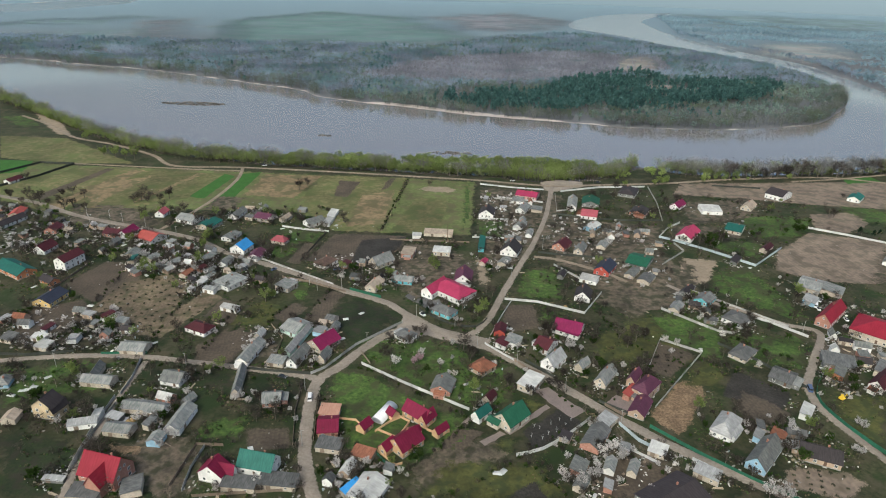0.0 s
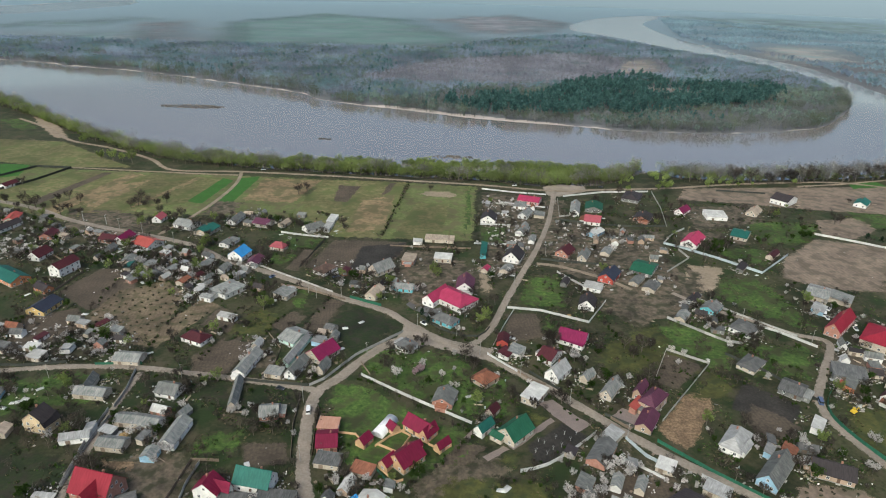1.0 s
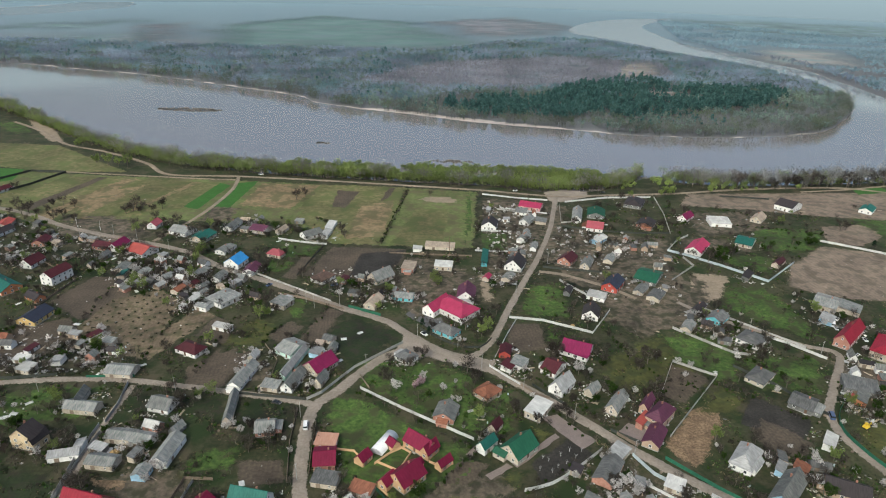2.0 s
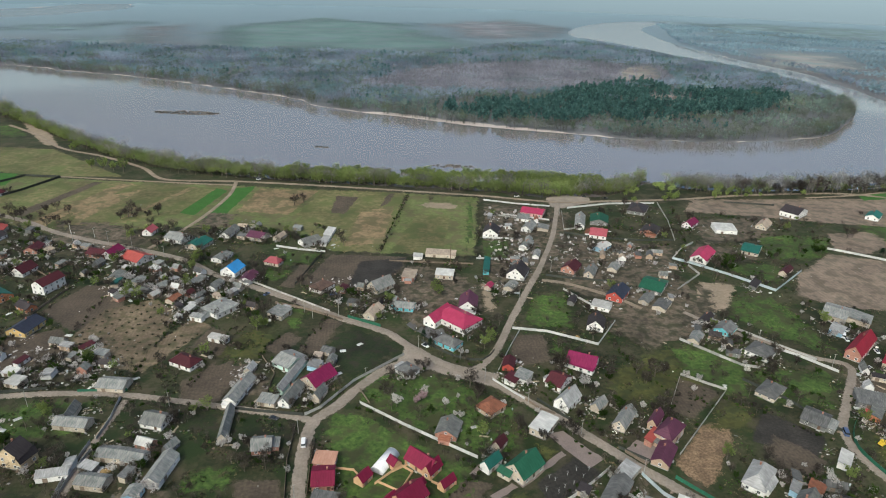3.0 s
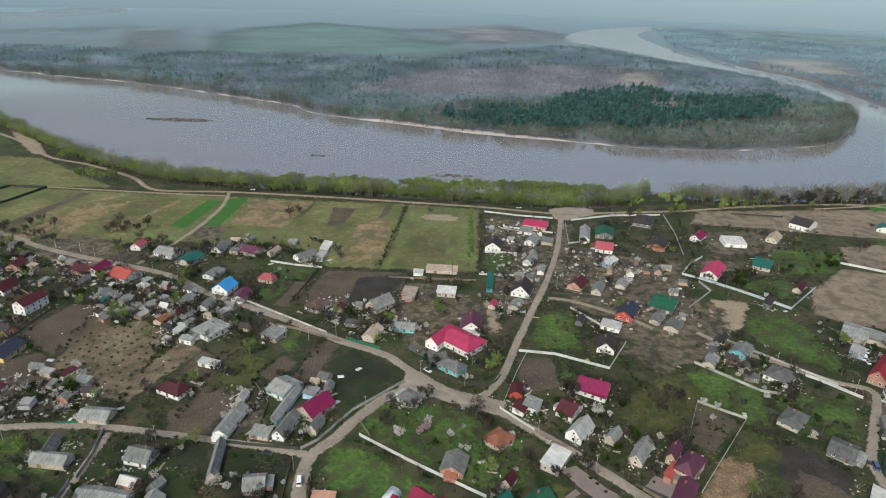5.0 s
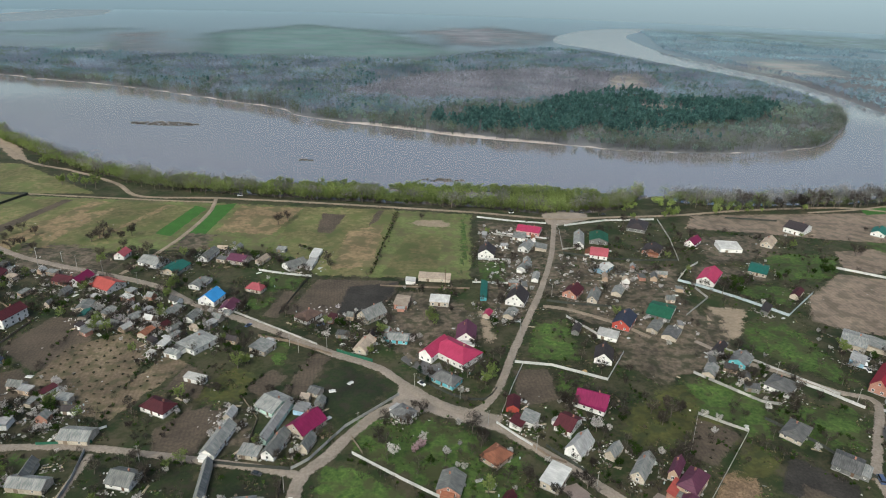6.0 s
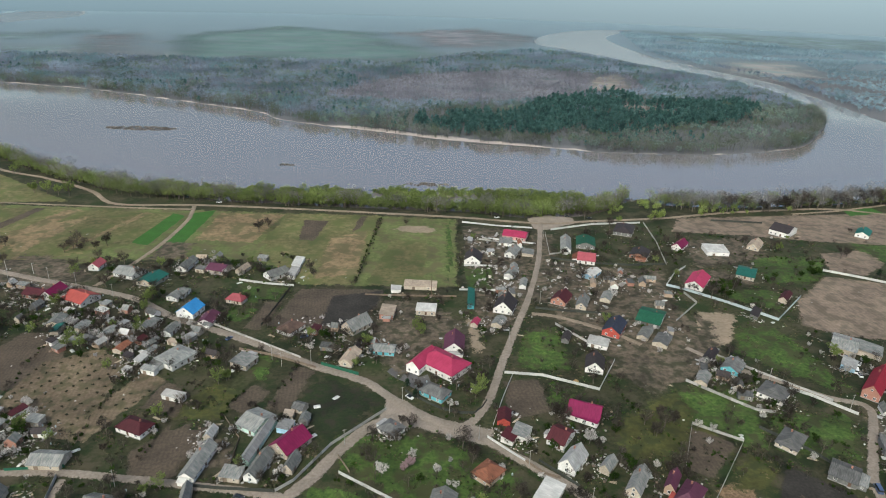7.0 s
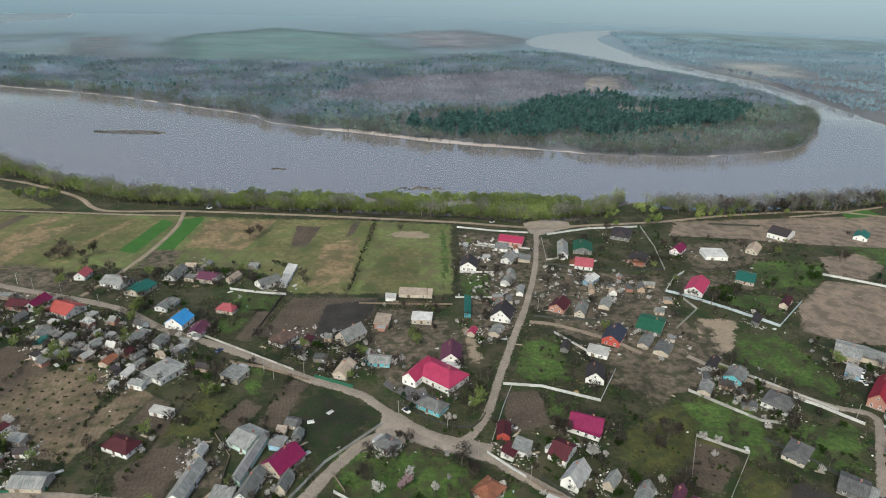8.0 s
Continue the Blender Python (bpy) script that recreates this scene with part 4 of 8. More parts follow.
wood_stuff("willow_belt", "low green willows at the water's edge", [BELT_EAST, [(160, 572), (240, 565), (262, 592), (215, 606), (185, 600)]], 6.6, [simple("bud", 70 + k, 6 + 1.5 * k, 150, 0.4) for k in range(3)], BUD, 17,
           lambda x, y: patchy(30, 0.0, 9, 5.0)(x, y) & (x < 330))
wood_stuff("undergrowth", "low grey-green undergrowth below the riverside trees", [BELT, BELT_EAST], 6.0, [simple("bud", 90 + k, 5.5, 55, 0.6) for k in range(3)], UNDERGROWTH, 23,
           lambda x, y: (shore_distance(x, y) < 15) & (shore_distance(x, y) > -6) & patchy(25, -0.15, 9, 9.0)(x, y))

# ---- buildings ----
def lattice(xs, zs, holes, y0, y1):
    """A plate in one piece with rectangular holes: cells of the grid xs by zs, without those in holes."""
    nx, nz = len(xs), len(zs)
    s = Shape()
    s.v = [(x, y, z) for y in (y0, y1) for z in zs for x in xs]
    at = lambda i, k, side: side * nx * nz + k * nx + i
    solid = lambda i, k: 0 <= i < nx - 1 and 0 <= k < nz - 1 and (i, k) not in holes
    for i in range(nx - 1):
        for k in range(nz - 1):
            if not solid(i, k):
                continue
            s.f += [(at(i, k, 0), at(i + 1, k, 0), at(i + 1, k + 1, 0), at(i, k + 1, 0)), (at(i + 1, k, 1), at(i, k, 1), at(i, k + 1, 1), at(i + 1, k + 1, 1))]
            for (di, dk, p, q) in ((-1, 0, (i, k + 1), (i, k)), (1, 0, (i + 1, k), (i + 1, k + 1)), (0, -1, (i, k), (i + 1, k)), (0, 1, (i + 1, k + 1), (i, k + 1))):
                if not solid(i + di, k + dk):
                    s.f.append((at(*p, 0), at(*p, 1), at(*q, 1), at(*q, 0)))
    return s


WINDOW_FRAME = lattice([-0.66, -0.52, -0.04, 0.04, 0.52, 0.66], [-0.74, -0.6, 0.6, 0.74], {(1, 1), (3, 1)}, -0.07, 0.05).mesh("window_frame", TRIM)
PANE = Shape().box(-0.5, -0.02, -0.6, 0.5, 0.02, 0.6).mesh("pane", GLASS)
DOOR = Shape().box(-0.55, -0.06, 0.0, 0.55, 0.06, 2.1).mesh("door", DARK_DOOR)
STEP = Shape().box(-0.8, -0.7, 0, 0.8, 0, 0.18).box(-0.8, -0.35, 0.18, 0.8, 0, 0.36).mesh("doorstep", CONCRETE)
CHIMNEY = Shape().box(-0.3, -0.3, -1.3, 0.3, 0.3, 0.8).box(-0.36, -0.36, 0.8, 0.36, 0.36, 0.92).mesh("chimney", BRICK)
FOOTPRINTS = []


def wall_mesh(L, W, h, rh, style, material):
    """Outer walls with gables, closed on top under the roof, standing slightly in the ground."""
    s = Shape()
    x, y = L / 2, W / 2
    base = [(-x, -y, -0.3), (x, -y, -0.3), (x, y, -0.3), (-x, y, -0.3), (-x, -y, h), (x, -y, h), (x, y, h), (-x, y, h)]
    sides = [(0, 1, 5, 4), (2, 3, 7, 6), (0, 3, 2, 1)]
    if style == "gable":
        base += [(-x, 0, h + rh - 0.05), (x, 0, h + rh - 0.05)]
        s.add(base, sides + [(1, 2, 6, 9, 5), (3, 0, 4, 8, 7), (4, 5, 9, 8), (6, 7, 8, 9)])
    else:
        s.add(base, sides + [(1, 2, 6, 5), (3, 0, 4, 7), (4, 5, 6, 7)])
    return s.mesh("wall", material)


def roof_mesh(L, W, h, rh, style, material, over=0.45):
    s = Shape()
    x, y = L / 2 + over, W / 2 + over
    t = 0.14
    drop = rh / (W / 2) * over if style != "flat" else 0
    z0 = h - drop + 0.16
    if style == "gable":
        top = h + rh + 0.12
        s.slab([(-x, -y, z0), (x, -y, z0), (x, 0.02, top), (-x, 0.02, top)], t)
        s.slab([(-x, -0.02, top), (x, -0.02, top), (x, y, z0), (-x, y, z0)], t)
        s.box(-x, -0.16, top - 0.08, x, 0.16, top + 0.05)
    elif style == "hip":
        r = max(L / 2 - W / 2 * 0.85, 0.3)
        top = h + rh + 0.1
        s.slab([(-x, -y, z0), (x, -y, z0), (r, 0, top), (-r, 0, top)], t)
        s.slab([(x, y, z0), (-x, y, z0), (-r, 0, top), (r, 0, top)], t)
        s.slab([(x, -y, z0), (x, y, z0), (r, 0, top)], t)
        s.slab([(-x, y, z0), (-x, -y, z0), (-r, 0, top)], t)
        s.box(-r, -0.12, top - 0.06, r, 0.12, top + 0.06)
    else:
        s.slab([(-x, -y, h + 0.2), (x, -y, h + 0.2), (x, y, h + 0.2 + rh), (-x, y, h + 0.2 + rh)], 0.2)
    return s.mesh("roof", material)


def windows_on(root, n, length, z, at, turn, skip=-1, scale=1.0):
    """A row of n windows along a wall of that length, whose middle is at."""
    for k in range(n):
        if k == skip:
            continue
        off = (k + 0.5) / n * length - length / 2
        m = Matrix.Translation(at) @ Matrix.Rotation(turn, 4, "Z") @ Matrix.Translation((off, 0, z)) @ Matrix.Scale(scale, 4)
        frame_ob = part("window", WINDOW_FRAME, root, m)
        part("pane", PANE, frame_ob)


def body(root, L, W, h, rh, roof, wall, style, plain=False, turn=0.0):
    part("wall", wall_mesh(L, W, h, rh, style, WALL_MAT[wall]), root)
    part("roof", roof_mesh(L, W, h, rh, style, ROOF_MAT[roof], 0.45 if not plain else 0.25), root, None, ROOF[roof][2] + " roof")
    if plain:
        return
    part("plinth", Shape().box(-L / 2 - 0.06, -W / 2 - 0.06, -0.3, L / 2 + 0.06, W / 2 + 0.06, 0.4).mesh("plinth", CONCRETE), root)
    nx, ny = max(1, int(L / 3.6)), max(1, int(W / 3.8))
    for storey in range(max(1, int(h / 2.5))):
        z = 1.65 + 2.7 * storey
        for normal, n_w, length, at, spin in ((-90, nx, L, (0, -W / 2, 0), 0), (90, nx, L, (0, W / 2, 0), math.pi), (0, ny, W, (L / 2, 0, 0), math.pi / 2), (180, ny, W, (-L / 2, 0, 0), -math.pi / 2)):
            if math.sin(radians(turn + normal)) < 0.2:
                windows_on(root, n_w, length, z, at, spin, skip=nx // 2 if storey == 0 and nx > 1 and normal == -90 else -1)
    if style == "gable" and rh > 2.6:
        for sx in (-1, 1):
            if sx * math.sin(radians(turn)) > 0.2:
                continue
            windows_on(root, 1 if rh < 4.2 else 2, W * 0.4, h + rh * 0.32, (sx * L / 2, 0, 0), sx * math.pi / 2, scale=0.8)
    off = ((nx // 2) + 0.5) / nx * L - L / 2 if nx > 1 else L * 0.32
    part("door", DOOR, root, pose(off, -W / 2 - 0.02, 0.36))
    part("doorstep", STEP, root, pose(off, -W / 2 - 0.06, 0))


OWN_DICE = random.Random(11)


def lean_to(root, L, W, wall):
    """A low extension with a single-pitch roof against one end of the house."""
    side, reach, wide, high = OWN_DICE.choice((-1, 1)), OWN_DICE.uniform(2.2, 3.8), W * OWN_DICE.uniform(0.45, 0.75), OWN_DICE.uniform(2.0, 2.3)
    y0 = OWN_DICE.uniform(-W / 2, W / 2 - wide)
    x0, x1 = sorted((side * (L / 2 + 0.02), side * (L / 2 + reach)))
    ext = part("lean_to", Shape().box(x0, y0, -0.3, x1, y0 + wide, high).mesh("lean_to", WALL_MAT[wall]), root)
    inner, outer = side * (L / 2 + 0.03), side * (L / 2 + reach + 0.3)
    quad = [(inner, y0 - 0.25, high + 0.62), (outer, y0 - 0.25, high + 0.12), (outer, y0 + wide + 0.25, high + 0.12), (inner, y0 + wide + 0.25, high + 0.62)]
    part("roof", Shape().slab(quad if side > 0 else quad[::-1], 0.1).mesh("roof", ROOF_MAT[OWN_DICE.choice(("grey", "slate", "lightgrey", "white", "rust"))]), ext)
    part("window", WINDOW_FRAME, ext, pose((x0 + x1) / 2, y0 - 0.01, 1.3) @ Matrix.Scale(0.7, 4))


def house(x, y, turn, L, W, h, rh, roof, wall, style="gable", wing=False):
    """A house with its ridge along its own x axis, its front turned to the south."""
    if -90 <= turn < 0 and turn < -80:
        turn += 180
    FOOTPRINTS.append((x, y, math.hypot(L, W) / 2 * 0.9))
    root = new("house")
    form = {"gable": "gabled", "hip": "hipped", "flat": "flat"}[style]
    tagged(root, f"{WALL[wall][2]} house with a {form} {ROOF[roof][2]} roof", "house", "village houses")
    root.matrix_basis = pose(x, y, 0, 0, 0, turn)
    body(root, L, W, h, rh, roof, wall, style, False, turn)
    if roof in ("grey", "slate", "brown", "maroon", "tan", "dark", "lightgrey", "pink", "purple") and OWN_DICE.random() < 0.6:
        lean_to(root, L, W, wall)
    if style != "flat":
        part("chimney", CHIMNEY, root, pose(L * 0.18, W * 0.12, h + rh * 0.85))
    if wing:
        wl, ww, wrh = W * 0.34, min(L * 0.42, W * 0.7), rh * 0.72
        cx = L * 0.12
        s = Shape()
        y0, y1 = -W / 2 - wl, -W / 2 + 0.4
        s.add([(cx - ww / 2, y0, -0.3), (cx + ww / 2, y0, -0.3), (cx + ww / 2, y1, -0.3), (cx - ww / 2, y1, -0.3), (cx - ww / 2, y0, h), (cx + ww / 2, y0, h), (cx + ww / 2, y1, h), (cx - ww / 2, y1, h),
               (cx, y0, h + wrh - 0.05), (cx, y1, h + wrh - 0.05)],
              [(0, 1, 5, 8, 4), (1, 2, 6, 5), (3, 0, 4, 7), (2, 3, 7, 9, 6), (5, 6, 9, 8), (7, 4, 8, 9)])
        ext = part("porch", s.mesh("porch", WALL_MAT[wall]), root)
        r = Shape()
        o, top = 0.4, h + wrh + 0.12
        drop = wrh / (ww / 2) * o
        yb = -W / 2 + W / 2 * (wrh / rh) + 0.1
        r.slab([(cx - ww / 2 - o, y0 - o, h - drop + 0.15), (cx, y0 - o, top), (cx, yb, top), (cx - ww / 2 - o, -W / 2, h - drop + 0.15)], 0.14)
        r.slab([(cx, y0 - o, top), (cx + ww / 2 + o, y0 - o, h - drop + 0.15), (cx + ww / 2 + o, -W / 2, h - drop + 0.15), (cx, yb, top)], 0.14)
        part("porch_roof", r.mesh("porch_roof", ROOF_MAT[roof]), root)
        for sx in (-1, 1):
            fr = part("window", WINDOW_FRAME, ext, pose(cx + sx * ww * 0.22, y0, 1.65))
    return root


def annex(host, x, y, turn, L, W, h, rh, roof, wall, style="gable"):
    """A wing of a house, with its own walls and roof."""
    FOOTPRINTS.append((x, y, math.hypot(L, W) / 2 * 0.9))
    base = host.matrix_basis.inverted() @ pose(x, y, 0, 0, 0, turn)
    wing = part("annex", wall_mesh(L, W, h, rh, style, WALL_MAT[wall]), host, base)
    part("roof", roof_mesh(L, W, h, rh, style, ROOF_MAT[roof], 0.4), wing)
    for normal, length, at, spin in ((-90, L, (0, -W / 2, 0), 0), (90, L, (0, W / 2, 0), math.pi), (0, W, (L / 2, 0, 0), math.pi / 2), (180, W, (-L / 2, 0, 0), -math.pi / 2)):
        n = max(1, int(length / 3.6))
        if math.sin(radians(turn + normal)) < 0.2:
            for k in range(n):
                m = Matrix.Translation(at) @ Matrix.Rotation(spin, 4, "Z") @ Matrix.Translation(((k + 0.5) / n * length - length / 2, 0, 1.65))
                part("window", WINDOW_FRAME, wing, m)
                part("pane", PANE, wing, m)


SHED_DOOR = Shape().box(-0.9, -0.05, 0, 0.9, 0.05, 1.95).box(-0.06, -0.08, 0, 0.06, 0.08, 1.95).mesh("door", WOOD)


def shed(x, y, turn, L, W, h, rh, roof, wall, style="gable"):
    FOOTPRINTS.append((x, y, math.hypot(L, W) / 2 * 0.9))
    root = new("shed")
    tagged(root, f"{WALL[wall][2]} shed under a {ROOF[roof][2]} roof", "shed", "village sheds")
    root.matrix_basis = pose(x, y, 0, 0, 0, turn)
    body(root, L, W, h, rh, roof, wall, style if rh > 1.25 or style == "hip" else "flat", True)
    part("door", SHED_DOOR, root, pose(-L * 0.2, -W / 2 - 0.03, 0.05))
    if L > 5:
        windows_on(root, 1, 1, 1.5, (L * 0.25, -W / 2, 0), 0, scale=0.7)
    return root


FILM = mat("white_film", (0.58, 0.59, 0.6), (0.7, 0.7, 0.7), scale=0.8, rough=0.4, bump=0.1, spread=0.12)
STEEL = mat("pale_steel", (0.4, 0.4, 0.4), (0.5, 0.5, 0.5), rough=0.5, bump=0, spread=0.1)


def polytunnel(x, y, turn, length, radius):
    """A round-topped garden tunnel of white film over steel hoops."""
    FOOTPRINTS.append((x, y, length / 2))
    root = new("polytunnel")
    tagged(root, "white film polytunnel on steel hoops in a lawn", "greenhouse")
    root.matrix_basis = pose(x, y, 0, 0, 0, turn)
    n = 14
    ring = [(radius * math.cos(math.pi * k / n), 0.85 * radius * math.sin(math.pi * k / n)) for k in range(n + 1)]
    skin = Shape()
    for r in (1.0, 0.97):
        for px in (-length / 2, length / 2):
            skin.v += [(px, q * r, z * r) for q, z in ring]
    m = n + 1
    skin.f = [(k, k + 1, m + k + 1, m + k) for k in range(n)] + [(2 * m + k + 1, 2 * m + k, 3 * m + k, 3 * m + k + 1) for k in range(n)]
    skin.f += [(k + 1, k, 2 * m + k, 2 * m + k + 1) for k in range(n)] + [(m + k, m + k + 1, 3 * m + k + 1, 3 * m + k) for k in range(n)]
    part("cover", skin.mesh("cover", FILM, True), root)
    for px in (-length / 2 + 0.06, length / 2 - 0.06):
        part("end_wall", Shape().slab([(px, q * 0.96, z * 0.96) for q, z in ring], 0.01).mesh("end_wall", FILM), root)
    hoop = Shape()
    for (q0, z0), (q1, z1) in zip(ring, ring[1:]):
        hoop.tube((0, q0 * 1.01, z0 * 1.01), (0, q1 * 1.01, z1 * 1.01), 0.05, 0.05, 5)
    hoop = hoop.mesh("hoop", STEEL)
    for k in range(6):
        part("hoop", hoop, root, pose(-length / 2 + length * k / 5, 0, 0))
    return root


FENCE_MAT = {
    "white_wall": (mat("white_fence", (0.46, 0.46, 0.45), (0.6, 0.6, 0.59), scale=1.2, rand=0.15), "whitish concrete panel fence"),
    "blue_metal": (mat("blue_grey_fence", (0.34, 0.40, 0.43), (0.44, 0.50, 0.53), scale=1.2, rand=0.12), "pale blue-grey metal fence"),
    "green_metal": (mat("green_fence", (0.02, 0.10, 0.06), (0.035, 0.14, 0.085), scale=1.2, rand=0.12), "dark green metal sheet fence"),
    "grey_metal": (mat("grey_fence", (0.30, 0.295, 0.28), (0.43, 0.42, 0.40), scale=1.2, rand=0.25), "weathered grey panel fence"),
    "dark_metal": (mat("dark_fence", (0.035, 0.04, 0.035), (0.06, 0.065, 0.055), scale=1.2, rand=0.2), "dark mesh and board fence"),
    "wood": (WOOD, "weathered wooden board fence"),
    "log": (WALL_MAT["log"], "low golden log fence"),
}


def fence(style, h, points, smooth=False):
    """A fence of panels between posts, along the line."""
    material, words = FENCE_MAT[style]
    root = new("fence")
    root.location = (*points[0], 0)
    tagged(root, words, "fence", "village fences")
    ox, oy = points[0]
    post = Shape().box(-0.09, -0.09, -0.4, 0.09, 0.09, h + 0.1).mesh("post", material)
    line = curve(points, 5.0) if smooth else np.array(points)
    rail = Shape().tube((0, 0, 0), (1, 0, 0), 0.24, 0.22, 6).mesh("rail", material)
    for (x0, y0), (x1, y1) in zip(line[:-1], line[1:]):
        d = math.hypot(x1 - x0, y1 - y0)
        n = max(1, round(d / 5.5))
        w = d / n
        turn = math.degrees(math.atan2(y1 - y0, x1 - x0))
        # a folded sheet, or boards with an uneven top, as one closed body
        b = 8
        front = [(w * k / b, (0.05 if k % 2 else -0.01)) for k in range(b + 1)]
        tops = [h - (0.10 * random.random() if style == "wood" else 0.0) for _ in front]
        verts = [(x, y - 0.04, 0.03) for x, y in front] + [(x, y - 0.04, t) for (x, y), t in zip(front, tops)]
        verts += [(x, y + 0.04, 0.03) for x, y in front] + [(x, y + 0.04, t) for (x, y), t in zip(front, tops)]
        m = b + 1
        faces = []
        for k in range(b):
            faces += [(k, k + 1, m + k + 1, m + k), (2 * m + k + 1, 2 * m + k, 3 * m + k, 3 * m + k + 1), (m + k, m + k + 1, 3 * m + k + 1, 3 * m + k), (k + 1, k, 2 * m + k, 2 * m + k + 1)]
        faces += [(0, m, 3 * m, 2 * m), (b, 2 * m + b, 3 * m + b, m + b)]
        s = Shape().add(verts, faces)
        panel = s.mesh("panel", material)
        for k in range(n):
            p, q = x0 - ox + (x1 - x0) * k / n, y0 - oy + (y1 - y0) * k / n
            if style == "log":
                for j in range(3):
                    part("rail", rail, root, pose(p, q, 0.25 + 0.36 * j, 0, 0, turn) @ Matrix.Diagonal((w, 1, 1, 1)))
            else:
                part("panel", panel, root, pose(p, q, random.uniform(-0.06, 0.02), 0, 0, turn))
            part("post", post, root, pose(p, q, 0, 0, 0, turn))
    part("post", post, root, pose(line[-1][0] - ox, line[-1][1] - oy, 0))
    return root



# roads and tracks
road("dirt_road", 4.4, [(-401.8, 506.3), (-330.7, 482.6), (-285.1, 457.1), (-247.1, 441.6), (-205.2, 427.2), (-173.5, 413.2), (-147.1, 393.1), (-115.7, 375.8), (-86.4, 358.9), (-58.8, 341.1), (-33.7, 328.0), (-19.6, 314.0), (-3.4, 299.3), (17.7, 287.0), (31.6, 274.2), (49.4, 257.7), (65.3, 240.6), (79.7, 225.1), (98.7, 207.8), (116.3, 193.9), (132.7, 182.2), (147.6, 171.1)])
road("dirt_road", 3.3, [(10.3, 290.6), (19.6, 298.5), (27.6, 314.1), (36.8, 341.7), (51.2, 382.3), (65.2, 420.9), (80.5, 472.6), (91.0, 520.6), (97.6, 552.0)])
road("dirt_road", 4.8, [(-11.1, 301.4), (-27.5, 293.6), (-40.5, 276.6), (-49.6, 261.2), (-57.3, 250.7), (-58.4, 238.4), (-57.0, 222.5), (-55.2, 208.2), (-52.6, 195.1), (-45.7, 177.2), (-38.9, 162.5)])
road("dirt_road", 3.3, [(-58.3, 251.5), (-75.9, 255.5), (-95.8, 258.6), (-125.0, 263.3), (-148.6, 266.4), (-176.6, 266.3), (-202.6, 262.8), (-229.1, 257.0)])
road("dirt_road", 2.2, [(-144.7, 262.5), (-144.6, 239.7), (-142.6, 212.4), (-139.3, 186.5), (-136.8, 172.5)])
road("dirt_road", 3.3, [(140.9, 357.8), (155.7, 339.8), (174.1, 326.8), (193.1, 311.6), (207.6, 303.1), (189.8, 275.0), (176.8, 255.4), (172.8, 240.1), (175.7, 224.4), (181.9, 203.7), (187.0, 187.1)])
road("sand_track", 3.6, [(451.2, 572.4), (419.2, 582.1), (368.9, 596.3), (276.4, 584.5), (206.5, 567.6), (141.5, 558.2), (97.6, 552.0), (33.1, 564.2), (-35.3, 573.3), (-121.9, 583.3), (-193.5, 589.2), (-259.0, 590.1), (-295.7, 625.4), (-353.9, 663.1), (-410.7, 690.3), (-465.7, 742.8), (-527.7, 789.7)])
road("sand_track", 2.6, [(-193.0, 587.4), (-187.8, 552.3), (-190.1, 505.5), (-197.0, 466.1), (-207.0, 431.5)])
road("sand_track", 2.4, [(-192.9, 578.2), (-239.1, 580.3), (-356.9, 590.4)])
road("sand_track", 2.4, [(436.9, 610.3), (377.2, 591.5), (328.6, 581.1)])
road("sand_track", 3.0, [(62.2, 396.4), (77.1, 392.5), (102.3, 376.2), (116.8, 360.6)])

# fields, gardens and yards
patch("gravel", [(-21.4, 317.1), (-13.2, 312.4), (2.8, 297.8), (16.4, 294.3), (26.8, 290.1), (23.2, 279.1), (8.7, 285.0), (-7.7, 291.6), (-27.1, 289.1), (-24.7, 296.7)])
patch("gravel", [(88.0, 564.6), (104.9, 572.6), (127.7, 567.3), (127.7, 554.0), (99.3, 536.2), (89.6, 538.7)])
patch("grey_yard", [(-22.3, 335.5), (-14.0, 347.6), (-6.0, 330.6), (-1.7, 333.6), (1.4, 322.1), (-4.4, 317.2)])
patch("green", [(-440, 600), (-350, 586), (-200, 578), (-30, 567), (27, 559), (20, 432), (-60, 434), (-120, 472), (-200, 472), (-290, 455), (-400, 510)])
patch("field", [(-351.0, 579.5), (-200.6, 568.6), (-213.5, 498.3), (-267.6, 465.6), (-359.0, 506.2)])
patch("field", [(-382.0, 519.7), (-364.9, 540.0), (-267.6, 465.6), (-286.1, 451.0), (-359.5, 484.9)])
patch("dry", [(-311.6, 524.5), (-255.6, 568.3), (-251.2, 498.7), (-277.4, 467.6)])
patch("crop", [(-204.2, 568.4), (-192.8, 562.2), (-199.8, 499.2), (-213.3, 504.0)])
patch("crop", [(-187.7, 569.6), (-171.6, 576.1), (-175.9, 500.7), (-190.6, 488.7)])
patch("crop", [(-432.6, 598.4), (-398.8, 597.0), (-388.6, 562.3), (-404.1, 554.1)])
patch("dry", [(-167.1, 571.0), (-113.0, 569.6), (-125.7, 503.9), (-170.0, 509.7)])
patch("field", [(-111.9, 569.7), (-35.0, 568.1), (-45.4, 436.1), (-81.0, 434.1), (-117.3, 486.5)])
patch("dry", [(-70.7, 517.6), (-41.9, 534.7), (-45.0, 449.7), (-74.1, 443.5)])
patch("soil", [(-96.0, 555.3), (-75.2, 553.4), (-81.6, 509.6), (-93.9, 511.7)])
patch("green", [(-31.7, 564.9), (28.8, 560.5), (20.9, 431.1), (-43.5, 434.0)])
patch("field", [(-24.5, 513.2), (3.6, 513.4), (-1.1, 434.2), (-39.6, 436.4)])
patch("sand", [(-25.6, 537.3), (-13.3, 544.5), (1.9, 543.9), (12.9, 536.8), (6.9, 527.1), (-10.4, 527.5)])
